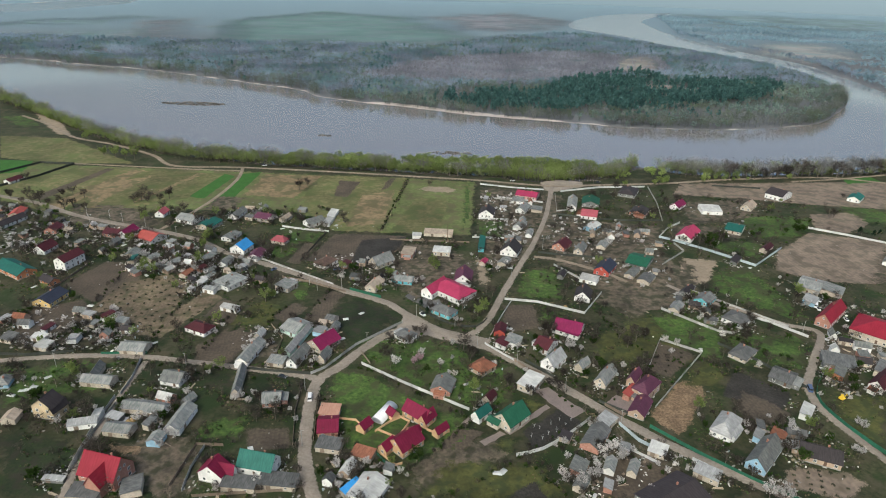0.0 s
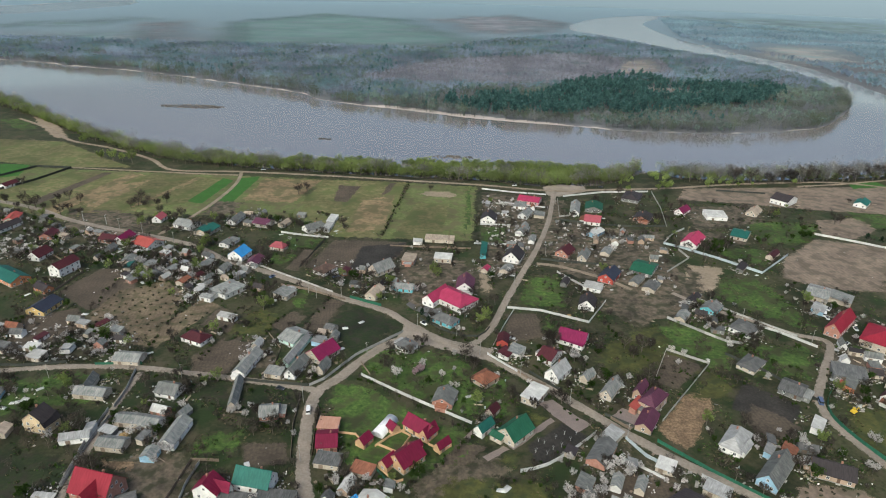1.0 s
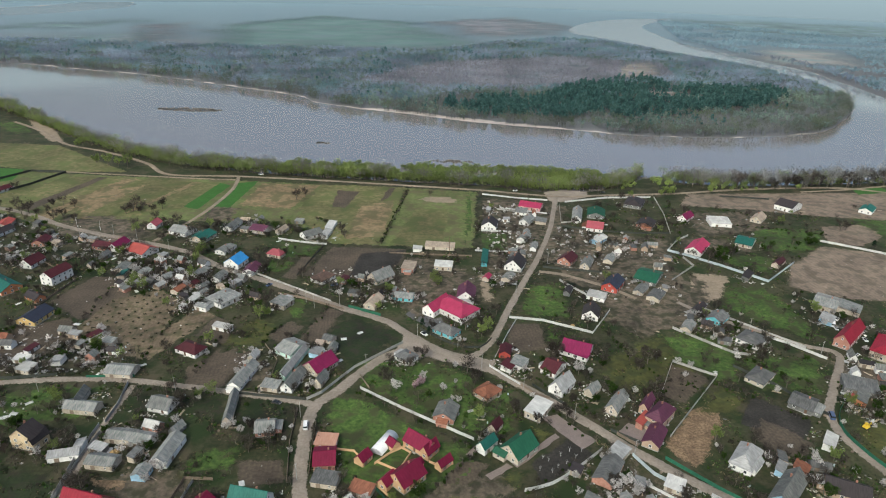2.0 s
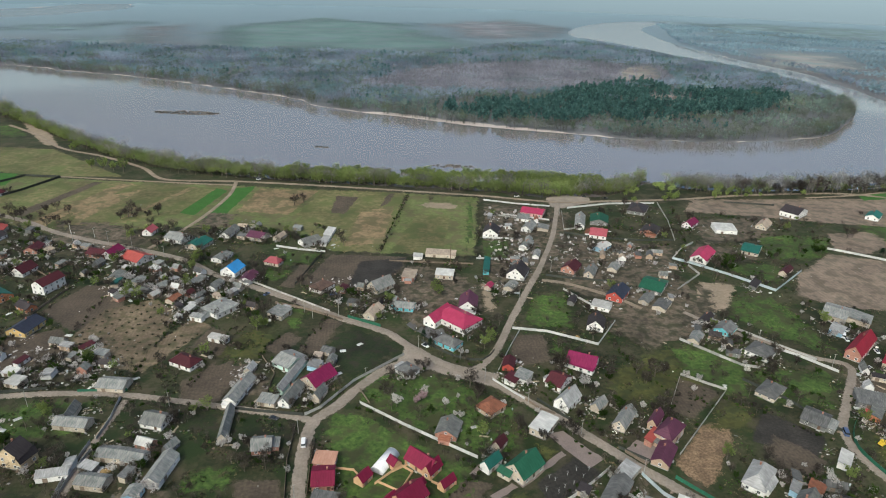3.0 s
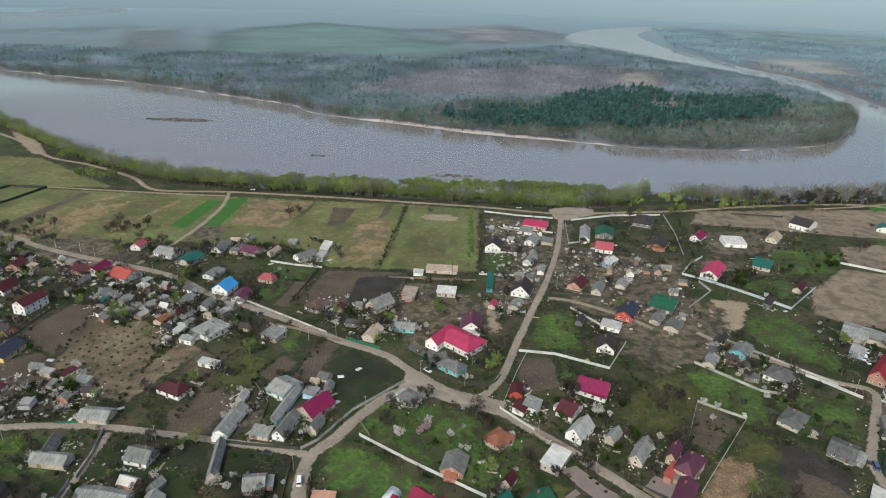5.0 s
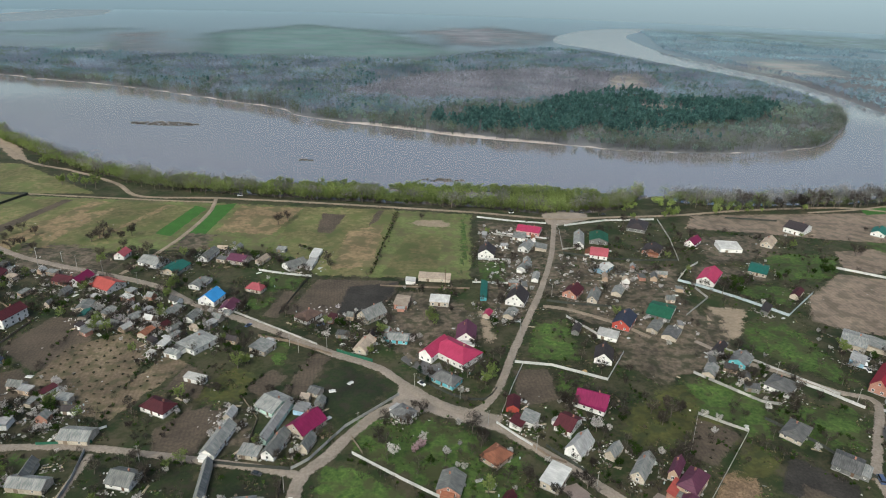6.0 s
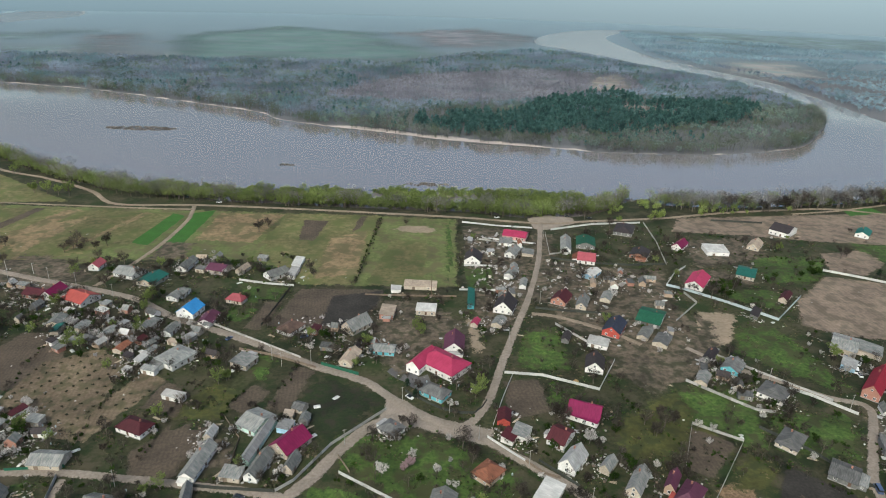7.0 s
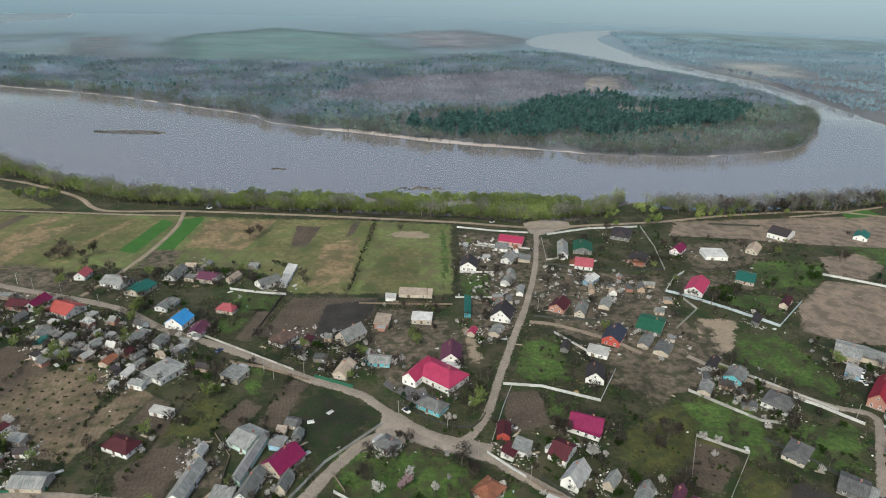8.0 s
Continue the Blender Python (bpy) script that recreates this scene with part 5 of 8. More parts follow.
patch("soil", [(-79.5, 429.9), (-26.5, 428.5), (-28.3, 406.0), (-52.7, 373.8), (-91.2, 382.3)])
patch("soil", [(-18.6, 392.3), (-7.0, 388.3), (-11.4, 350.7), (-20.1, 350.3), (-30.2, 368.1)])
patch("dirt", [(31.2, 544.3), (87.7, 535.5), (65.2, 410.9), (49.3, 382.2), (31.9, 372.8), (26.1, 408.8)])
patch("dirt", [(89.5, 473.2), (168.3, 459.6), (150.1, 387.2), (98.7, 359.7), (75.7, 383.5), (73.4, 421.4)])
patch("dirt", [(174.7, 465.9), (215.2, 456.4), (230.0, 440.4), (195.7, 427.9), (172.3, 431.9)])
patch("lawn", [(23.3, 463.1), (48.3, 462.2), (43.6, 430.2), (21.3, 429.0)])
patch("soil", [(-219.1, 375.9), (-192.7, 370.3), (-180.3, 330.5), (-200.2, 320.6), (-229.1, 340.6)])
patch("garden", [(-195.1, 344.5), (-171.7, 358.9), (-149.0, 340.6), (-151.3, 316.1), (-150.1, 283.1), (-199.1, 303.3)])
patch("soil", [(-229.5, 312.7), (-206.7, 323.8), (-190.6, 304.9), (-208.9, 278.1), (-223.0, 277.5)])
patch("soil", [(-126.4, 278.6), (-107.3, 297.4), (-100.7, 285.1), (-102.3, 261.7), (-120.9, 263.4)])
patch("olive", [(-115.1, 313.1), (-103.2, 328.4), (-89.4, 318.8), (-92.2, 298.0), (-114.8, 297.1)])
patch("dark_grass", [(-63.7, 319.9), (-50.8, 332.1), (-24.6, 317.0), (-25.3, 304.4), (-47.0, 281.7), (-58.5, 298.2)])
patch("soil", [(-77.1, 306.5), (-67.9, 340.6), (-57.6, 337.5), (-65.5, 302.7)])
patch("soil", [(-94.9, 308.9), (-86.1, 325.7), (-75.6, 319.4), (-85.0, 300.1)])
patch("lawn", [(-98.6, 350.5), (-85.2, 353.4), (-77.1, 347.7), (-82.8, 325.8)])
patch("lawn", [(-122.3, 401.0), (-104.6, 427.4), (-92.4, 428.1), (-111.2, 387.6)])
patch("soil", [(-103.5, 379.0), (-97.4, 412.2), (-87.1, 410.8), (-93.4, 375.2)])
patch("lawn", [(-52.0, 258.7), (-35.2, 256.1), (-15.3, 242.0), (12.9, 224.1), (8.9, 203.4), (-16.6, 191.6), (-38.2, 203.6), (-50.3, 230.5)])
patch("lawn", [(-211.0, 254.3), (-176.3, 260.4), (-153.7, 262.2), (-152.2, 239.4), (-182.3, 233.3), (-192.1, 225.0)])
patch("dark_grass", [(-182.1, 209.4), (-152.5, 206.9), (-141.4, 198.8), (-138.6, 173.8), (-158.8, 173.3)])
patch("dark_grass", [(-143.4, 257.7), (-97.4, 254.7), (-94.6, 237.2), (-129.2, 233.9)])
patch("dark_grass", [(-90.5, 249.5), (-64.7, 247.7), (-63.5, 224.2), (-89.0, 227.3)])
patch("lawn", [(-101.1, 219.2), (-83.0, 223.6), (-81.2, 209.1), (-100.8, 205.1)])
patch("soil", [(-82.7, 214.3), (-64.2, 216.7), (-58.8, 203.0), (-76.5, 200.8)])
patch("dirt", [(-127.0, 204.2), (-105.0, 210.1), (-94.4, 176.4), (-110.5, 175.4), (-119.3, 190.1)])
patch("dirt", [(-137.5, 221.8), (-126.7, 222.2), (-124.3, 211.2), (-130.1, 211.0)])
patch("lawn", [(-41.8, 287.4), (-27.1, 289.1), (-0.1, 286.3), (33.6, 264.3), (30.9, 233.3), (13.1, 232.7), (-15.8, 250.8), (-39.3, 267.5)])
patch("dirt", [(-3.8, 206.4), (10.1, 206.8), (26.9, 214.2), (28.1, 200.7), (-3.1, 178.9), (-12.0, 187.2)])
patch("olive", [(25.6, 212.4), (33.7, 210.9), (29.4, 202.4), (21.7, 207.1)])
patch("olive", [(38.2, 241.8), (47.5, 233.8), (41.7, 227.7), (37.3, 233.5)])
patch("black_soil", [(34.3, 216.3), (52.3, 232.0), (64.5, 223.5), (40.0, 204.4)])
patch("paving", [(43.8, 245.4), (50.8, 248.2), (65.0, 231.2), (58.0, 225.5)])
patch("olive", [(14.3, 194.0), (39.4, 199.5), (49.5, 179.9), (5.3, 177.8)])
patch("black_soil", [(28.7, 182.6), (38.0, 188.7), (40.9, 178.8), (24.1, 178.3)])
patch("soil", [(35.7, 327.6), (54.0, 328.4), (55.3, 301.7), (33.3, 296.1)])
patch("lawn", [(54.2, 375.6), (75.0, 379.2), (73.2, 334.8), (43.3, 338.4)])
patch("olive", [(78.2, 292.2), (119.7, 321.2), (128.6, 272.8), (97.7, 264.2), (79.6, 270.9)])
patch("lawn", [(118.8, 317.9), (154.8, 319.5), (152.1, 292.3), (119.1, 288.2)])
patch("lawn", [(58.5, 325.2), (74.4, 322.6), (63.3, 303.2), (53.1, 308.9)])
patch("hay", [(113.1, 254.9), (130.9, 262.1), (124.3, 245.6), (116.3, 233.7), (106.2, 218.9), (101.1, 216.6), (91.1, 228.2), (98.3, 236.3)])
patch("black_soil", [(145.8, 266.0), (166.1, 247.5), (153.7, 232.6), (130.3, 244.1)])
patch("olive", [(131.5, 272.9), (145.0, 267.4), (130.7, 248.4), (113.6, 253.1)])
patch("soil", [(115.5, 290.8), (131.4, 279.0), (112.3, 257.7), (100.5, 264.3)])
patch("lawn", [(175.7, 379.8), (204.3, 381.2), (210.4, 320.5), (198.8, 316.8), (166.8, 351.3)])
patch("beige", [(236.9, 414.9), (278.1, 451.9), (303.9, 444.4), (343.6, 427.5), (302.0, 365.2), (251.5, 365.3), (219.5, 381.9)])
patch("beige", [(217.2, 568.4), (422.6, 587.6), (395.0, 504.3), (306.7, 516.9), (221.7, 536.5)])
patch("beige", [(298.7, 491.9), (350.8, 501.7), (360.9, 489.1), (307.2, 450.1), (286.8, 460.4)])
patch("lawn", [(238.0, 490.9), (297.9, 481.6), (267.9, 440.3), (229.0, 438.2)])
patch("lawn", [(199.9, 433.4), (236.9, 428.0), (218.1, 399.6), (191.0, 415.5)])
patch("lawn", [(207.5, 291.7), (223.5, 303.8), (231.8, 287.1), (227.5, 276.5)])
patch("dirt", [(97.9, 355.8), (131.2, 361.2), (132.0, 346.0), (103.8, 336.1)])
patch("beige", [(140.0, 199.3), (162.3, 196.8), (167.6, 188.8), (153.8, 181.9), (129.0, 187.8)])
patch("olive", [(187.1, 250.4), (208.9, 246.8), (186.2, 210.5), (175.9, 229.4)])
patch("dirt", [(68.9, 221.0), (80.7, 219.5), (80.3, 209.0), (69.0, 205.2)])
patch("dirt", [(97.4, 479.9), (111.7, 483.3), (109.8, 462.1), (94.3, 461.2)])
patch("dirt", [(128.4, 457.3), (162.1, 453.4), (154.4, 420.6), (124.9, 424.1)])
patch("sand", [(-523.9, 806.9), (-510.6, 815.2), (-449.8, 744.3), (-415.9, 697.5), (-435.5, 701.1), (-472.0, 742.2)])
patch("dirt", [(-484.5, 678.8), (-456.6, 694.0), (-404.2, 678.2), (-398.4, 645.6), (-448.7, 641.5)])
patch("lawn", [(-552.2, 784.0), (-521.1, 790.4), (-475.1, 741.9), (-490.5, 728.9)])
patch("field", [(-492.2, 690.9), (-414.0, 684.9), (-299.1, 594.8), (-372.5, 589.2), (-436.3, 604.1)])
patch("dirt", [(83.2, 527.6), (105.6, 529.0), (76.0, 411.4), (64.0, 410.8)])
patch("dry", [(-293.5, 576.3), (-278.8, 575.6), (-301.0, 466.1), (-317.5, 475.5)])
patch("field", [(-263.6, 574.9), (-241.6, 572.8), (-263.3, 465.9), (-283.0, 469.8)])
patch("dry", [(-230.0, 570.1), (-220.2, 569.0), (-247.6, 490.6), (-255.1, 484.7)])
patch("soil", [(-318.3, 578.2), (-309.7, 577.0), (-327.9, 485.5), (-339.3, 493.1)])
patch("field", [(-111.6, 567.9), (-96.1, 569.0), (-107.8, 499.4), (-121.1, 504.2)])
patch("field", [(-72.7, 567.2), (-62.1, 566.2), (-70.7, 517.6), (-79.3, 517.0)])
patch("soil", [(-51.5, 565.2), (-44.3, 565.7), (-48.3, 539.0), (-56.0, 526.1)])
patch("lawn", [(18.4, 556.8), (27.0, 556.5), (20.3, 431.0), (13.6, 432.6)])
patch("black_soil", [(-58.4, 419.4), (-28.1, 426.3), (-29.1, 405.9), (-49.4, 377.4), (-61.4, 383.8)])
patch("dirt", [(-193.9, 509.6), (-168.4, 504.0), (-164.1, 474.5), (-190.5, 472.9)])
patch("lawn", [(-119.3, 437.5), (-86.5, 429.5), (-90.7, 410.6), (-116.3, 421.5)])
patch("lawn", [(-121.1, 396.3), (-113.1, 411.4), (-99.2, 402.3), (-106.0, 381.5)])
patch("lawn", [(334.3, 514.4), (368.1, 506.8), (363.0, 476.7), (337.4, 471.6)])
patch("crop", [(385.0, 595.7), (415.9, 601.4), (418.1, 587.3), (380.2, 577.8)])

patch("dirt", [(-36.2, 396.0), (-10.4, 399.2), (-3.8, 354.9), (-15.6, 328.8), (-28.8, 349.9)])
patch("sand", [(20.6, 387.9), (28.4, 391.9), (29.4, 356.5), (22.1, 350.0)])
patch("dirt", [(-130.7, 202.5), (-114.1, 215.1), (-97.4, 203.5), (-91.1, 176.0), (-117.7, 175.2), (-117.2, 190.2)])
patch("hay", [(-135.5, 203.0), (-122.7, 205.1), (-120.0, 197.6), (-130.0, 198.5)])
patch("dirt", [(95.3, 369.2), (140.3, 379.8), (132.8, 331.9), (108.1, 314.3), (91.4, 333.5)])
patch("sand", [(163.4, 398.8), (188.4, 396.4), (170.6, 363.1), (152.2, 357.6)])
patch("dirt", [(196.1, 295.7), (238.9, 298.6), (221.2, 266.3), (196.3, 275.3)])
patch("dirt", [(72.5, 210.4), (98.7, 207.8), (96.2, 190.4), (85.8, 181.4), (60.1, 180.2), (60.2, 190.8)])
patch("olive", [(5.4, 200.1), (34.3, 194.6), (17.9, 179.0), (-7.2, 178.3)])
patch("soil", [(6.7, 217.9), (20.3, 216.2), (3.2, 194.9), (-8.8, 188.5)])
patch("paving", [(16.7, 209.4), (18.9, 207.1), (27.9, 214.3), (26.1, 216.7)])
patch("paving", [(27.8, 216.1), (29.8, 214.0), (49.9, 233.1), (48.2, 235.5)])
patch("paving", [(9.2, 220.9), (12.3, 220.3), (15.9, 224.6), (13.5, 226.4)])
patch("dirt", [(80.8, 416.7), (110.3, 413.3), (142.6, 400.5), (128.5, 377.5), (81.4, 383.8)])
patch("dirt", [(-108.2, 290.4), (-83.1, 285.8), (-80.9, 264.9), (-97.5, 264.3)])
patch("dirt", [(-298.5, 482.0), (-251.2, 478.2), (-205.8, 443.9), (-231.3, 425.8), (-279.9, 439.7)])
patch("beige", [(214.4, 559.9), (269.1, 566.9), (319.9, 543.0), (253.2, 528.1), (201.3, 535.3)])
patch("dirt", [(199.0, 513.1), (269.8, 532.1), (257.6, 483.1), (190.6, 460.9)])

# houses
house(-377.7, 532.2, 73.9, 13.6, 6.7, 2.6, 2.0, "maroon", "white", "gable")
house(-319.8, 436.0, 75.5, 22.5, 8.0, 2.8, 2.2, "dark", "white", "gable")
house(-325.4, 454.0, -76.1, 14.9, 8.6, 2.8, 1.8, "orange", "cream", "gable")
house(-280.6, 423.5, -85.8, 11.8, 8.3, 2.8, 2.3, "maroon", "brick", "gable")
house(-266.7, 389.3, 79.9, 12.4, 8.4, 3.0, 3.6, "maroon", "white", "gable")
house(-239.1, 368.6, 74.0, 16.0, 8.5, 6.0, 2.9, "maroon", "white", "gable")
house(-266.9, 357.3, -31.4, 26.8, 11.9, 3.2, 2.9, "teal", "orange", "gable")
house(-237.5, 342.8, -29.7, 11.1, 6.0, 2.8, 2.0, "dark", "orange", "gable")
house(-224.3, 320.9, 81.0, 15.1, 11.3, 3.0, 2.7, "navy", "yellow", "gable")
house(-233.4, 418.1, -17.2, 14.8, 9.6, 2.8, 2.3, "maroon", "brick", "gable")
house(-224.9, 419.0, 82.2, 13.8, 8.0, 3.0, 3.2, "magenta", "white", "gable")
house(-205.8, 412.3, -26.9, 15.9, 13.6, 2.9, 3.1, "orange", "white", "gable")
house(-217.2, 459.3, 85.2, 9.9, 7.0, 3.0, 2.7, "pink", "white", "gable")
house(-192.2, 449.0, -23.2, 15.4, 12.0, 2.8, 2.7, "grey", "white", "gable")
house(-174.3, 439.4, 73.9, 15.4, 12.4, 2.6, 2.2, "teal", "cream", "gable")
house(-154.7, 380.0, 71.2, 10.4, 6.9, 2.6, 1.8, "grey", "white", "gable")
house(-129.1, 346.7, 57.3, 15.5, 13.6, 3.2, 1.4, "grey", "white", "hip")
house(-128.2, 291.9, -25.1, 13.5, 8.4, 2.9, 2.3, "maroon", "white", "hip")
house(-137.1, 396.3, 74.2, 11.9, 10.6, 3.6, 3.8, "blue", "white", "gable")
house(-124.4, 388.1, 83.4, 12.0, 8.3, 2.2, 2.0, "purple", "white", "gable")
house(-114.6, 411.5, -19.1, 10.5, 6.9, 2.8, 2.7, "pink", "cream", "hip")
house(-136.7, 455.4, -18.7, 12.5, 11.0, 2.9, 2.3, "purple", "cream", "gable")
house(-159.6, 461.8, 80.9, 17.5, 7.2, 2.6, 2.3, "grey", "white", "gable")
house(-151.2, 417.4, 72.1, 12.1, 7.6, 2.6, 1.3, "grey", "white", "gable")
house(-97.9, 448.0, 44.0, 14.0, 9.3, 2.6, 2.9, "grey", "white", "gable")
house(-76.5, 377.1, 57.8, 12.5, 9.7, 2.8, 2.5, "brown", "white", "hip")
house(-40.3, 379.4, 46.9, 14.8, 9.1, 3.0, 4.5, "grey", "cream", "gable")
house(-41.3, 346.2, 70.5, 12.9, 7.0, 2.6, 2.5, "tan", "cream", "gable")
house(-23.8, 354.4, -9.3, 11.1, 7.9, 2.6, 1.6, "grey", "turquoise", "gable")
house(-23.4, 395.2, 82.0, 12.3, 7.8, 3.2, 0.5, "tan", "brick", "flat")
house(-0.7, 398.3, -6.5, 11.2, 8.5, 3.2, 0.5, "white", "cream", "flat")
house(-18.7, 289.3, -41.2, 8.8, 8.0, 2.6, 1.7, "slate", "white", "hip")
annex(house(6.4, 339.6, -42.6, 23.8, 15.6, 4.0, 3.6, "rose", "white", "hip"), -4.2, 341.6, 56.1, 18.0, 7.7, 4.0, 3.4, "rose", "white", "gable")
house(1.4, 315.9, -37.2, 12.9, 8.4, 2.8, 2.5, "slate", "turquoise", "hip")
house(-94.2, 343.2, 65.4, 9.9, 9.6, 2.8, 0.5, "grey", "cream", "flat")
house(-77.7, 295.0, -32.1, 10.5, 13.2, 2.8, 2.3, "grey", "mint", "gable")
house(-70.6, 267.0, 74.7, 15.1, 5.6, 2.8, 2.7, "grey", "white", "gable")
house(-60.5, 280.4, 54.3, 14.1, 10.3, 3.0, 3.8, "magenta", "cream", "gable")
house(-95.1, 269.8, 79.2, 19.7, 6.2, 2.8, 2.3, "grey", "white", "gable")
house(34.3, 474.5, 79.1, 14.2, 11.1, 3.4, 3.8, "dark", "white", "gable")
house(71.7, 520.5, -20.3, 17.8, 13.6, 3.2, 2.3, "rose", "pink", "gable")
house(64.3, 486.4, 64.0, 14.9, 7.7, 2.8, 2.5, "grey", "white", "gable")
house(58.1, 450.4, 60.7, 10.8, 6.4, 2.4, 1.8, "grey", "white", "gable")
house(47.1, 402.9, 70.0, 14.5, 11.5, 3.2, 5.0, "dark", "white", "gable")
house(13.3, 358.6, 84.1, 15.1, 10.2, 3.4, 4.1, "purple", "white", "gable")
house(106.8, 501.6, 77.6, 25.6, 7.2, 3.0, 2.9, "grey", "white", "gable")
house(123.1, 506.2, 76.3, 17.4, 13.6, 3.0, 2.5, "green", "slate_wall", "gable")
house(116.2, 476.9, -16.7, 12.1, 16.0, 3.0, 2.7, "pink", "white", "gable")
house(112.8, 450.4, 49.6, 14.1, 7.6, 2.8, 1.4, "white", "blue", "gable")
house(162.1, 534.8, 64.3, 20.8, 14.3, 3.0, 3.2, "dark", "slate_wall", "hip")
house(158.2, 485.6, 60.8, 15.2, 12.2, 2.6, 2.3, "dark", "brick", "gable")
house(83.8, 413.1, 57.7, 13.2, 9.2, 3.0, 3.2, "maroon", "brick", "gable")
house(95.8, 407.6, 66.2, 14.0, 6.1, 2.6, 2.7, "grey", "cream", "gable")
house(106.0, 375.9, 58.7, 16.1, 9.8, 3.6, 3.2, "navy", "red_brick", "gable")
house(132.2, 389.4, -31.4, 13.6, 19.1, 2.8, 2.3, "green", "slate_wall", "gable")
house(84.6, 338.9, 72.0, 12.0, 9.0, 3.0, 3.8, "dark", "white", "gable")
annex(house(69.4, 300.0, -24.0, 14.2, 11.2, 3.2, 3.4, "magenta", "white", "gable"), 67.1, 296.2, -32.0, 15.2, 4.5, 2.6, 0.8, "magenta", "white", "flat")
house(194.7, 501.6, 49.0, 15.1, 7.5, 2.9, 2.9, "magenta", "white", "gable")
house(181.4, 438.2, 53.9, 22.0, 11.2, 3.2, 3.4, "rose", "white", "gable")
house(222.4, 452.8, -32.9, 11.4, 18.1, 2.8, 2.3, "teal", "cream", "gable")
house(254.4, 503.4, 51.2, 16.4, 8.3, 2.6, 3.1, "tan", "cream", "gable")
house(293.4, 533.5, -49.7, 14.6, 19.7, 4.4, 3.6, "dark", "white", "gable")
house(359.9, 530.9, 47.7, 16.8, 9.6, 3.0, 2.3, "teal", "white", "gable")
house(229.8, 356.7, -38.0, 12.1, 17.8, 4.0, 1.8, "grey", "cream", "gable")
house(221.7, 318.9, 43.8, 26.6, 7.6, 4.4, 4.0, "red", "brick", "gable")
house(239.7, 301.3, -42.2, 26.2, 23.6, 4.6, 4.0, "red", "cream", "hip")
house(166.3, 313.7, 43.3, 13.1, 11.7, 3.0, 2.7, "slate", "white", "hip")
house(156.7, 336.7, 47.4, 11.8, 8.7, 2.6, 2.2, "slate", "turquoise", "gable")
house(149.8, 347.7, 48.9, 12.2, 4.5, 2.4, 1.8, "dark", "slate_wall", "gable")
house(-200.2, 241.6, -78.0, 7.1, 5.3, 2.6, 2.3, "grey", "blue", "hip")
annex(house(-168.0, 221.7, 79.0, 7.2, 10.0, 6.2, 4.0, "dark", "sandy", "gable"), -163.4, 220.8, 72.3, 7.6, 2.6, 4.4, 2.0, "dark", "sandy", "gable")
house(-124.0, 247.3, -13.0, 10.1, 8.9, 2.6, 2.7, "grey", "white", "gable")
house(-125.3, 185.2, -14.2, 15.4, 11.1, 5.2, 6.4, "red", "brick", "gable", True)
house(-85.1, 186.8, 76.3, 6.7, 9.8, 4.2, 4.1, "crimson", "white", "gable", True)
house(-69.5, 191.6, -11.9, 13.9, 8.5, 4.0, 4.5, "teal", "white", "gable")
house(-75.0, 233.2, 6.9, 7.7, 8.6, 2.6, 2.5, "grey", "brick", "gable")
annex(house(-9.1, 224.6, -39.3, 12.5, 7.3, 3.2, 3.6, "crimson", "log", "gable"), -5.2, 221.0, 53.7, 7.5, 4.1, 3.2, 3.2, "crimson", "log", "gable")
annex(house(-13.6, 206.0, 46.5, 11.7, 9.4, 3.4, 4.0, "crimson", "log", "gable"), -20.8, 203.5, 55.6, 6.5, 4.4, 3.0, 2.4, "crimson", "log", "gable")
house(-46.7, 215.1, 6.4, 8.2, 10.5, 3.2, 2.3, "crimson", "brick", "gable")
house(-47.7, 224.9, -3.4, 8.2, 6.5, 3.0, 0.4, "peach", "brick", "flat")
house(20.5, 261.6, 45.1, 10.3, 8.8, 2.8, 2.7, "rust", "tan_wall", "hip")
house(1.4, 245.5, 75.0, 10.4, 9.2, 2.8, 2.7, "grey", "brick", "gable")
annex(house(31.1, 223.2, 45.8, 13.2, 9.9, 3.4, 4.5, "green", "cream", "gable"), 23.9, 220.5, -38.8, 5.6, 4.3, 2.6, 1.2, "green", "cream", "gable")
house(42.6, 249.3, 57.2, 12.8, 7.6, 3.2, 0.5, "white", "cream", "flat")
house(56.0, 267.3, 51.2, 12.2, 7.3, 3.4, 4.0, "lightgrey", "white", "gable")
house(54.4, 282.6, -37.8, 7.8, 11.8, 3.0, 2.9, "maroon", "white", "gable")
house(79.1, 255.0, 55.8, 14.6, 5.5, 2.8, 2.9, "grey", "cream", "gable")
house(95.7, 245.4, 47.5, 13.6, 7.5, 5.0, 3.2, "purple", "tan_wall", "hip")
house(92.4, 254.0, 55.3, 10.1, 3.8, 3.6, 2.5, "purple", "tan_wall", "gable")
house(89.6, 232.5, 58.2, 13.2, 6.9, 2.6, 2.3, "purple", "tan_wall", "gable")
annex(house(123.0, 220.3, 50.4, 15.8, 8.4, 3.4, 3.6, "lightgrey", "white", "hip"), 125.2, 216.3, 45.4, 8.2, 3.0, 2.8, 1.6, "lightgrey", "white", "gable")
house(131.4, 202.7, 46.7, 20.2, 7.7, 3.2, 4.1, "grey", "blue", "gable")
house(154.6, 204.3, -23.5, 14.9, 9.4, 3.0, 3.1, "dark", "tan_wall", "gable")
house(155.2, 279.2, 43.2, 14.0, 8.8, 2.4, 2.2, "slate", "cream", "hip")
house(166.0, 258.7, -40.7, 10.0, 11.7, 2.6, 2.0, "slate", "slate_wall", "gable")
house(213.8, 257.1, 39.6, 22.1, 6.4, 3.2, 3.1, "maroon", "white", "gable")
house(86.9, 179.4, 32.0, 23.1, 15.3, 2.8, 2.3, "dark", "slate_wall", "gable")
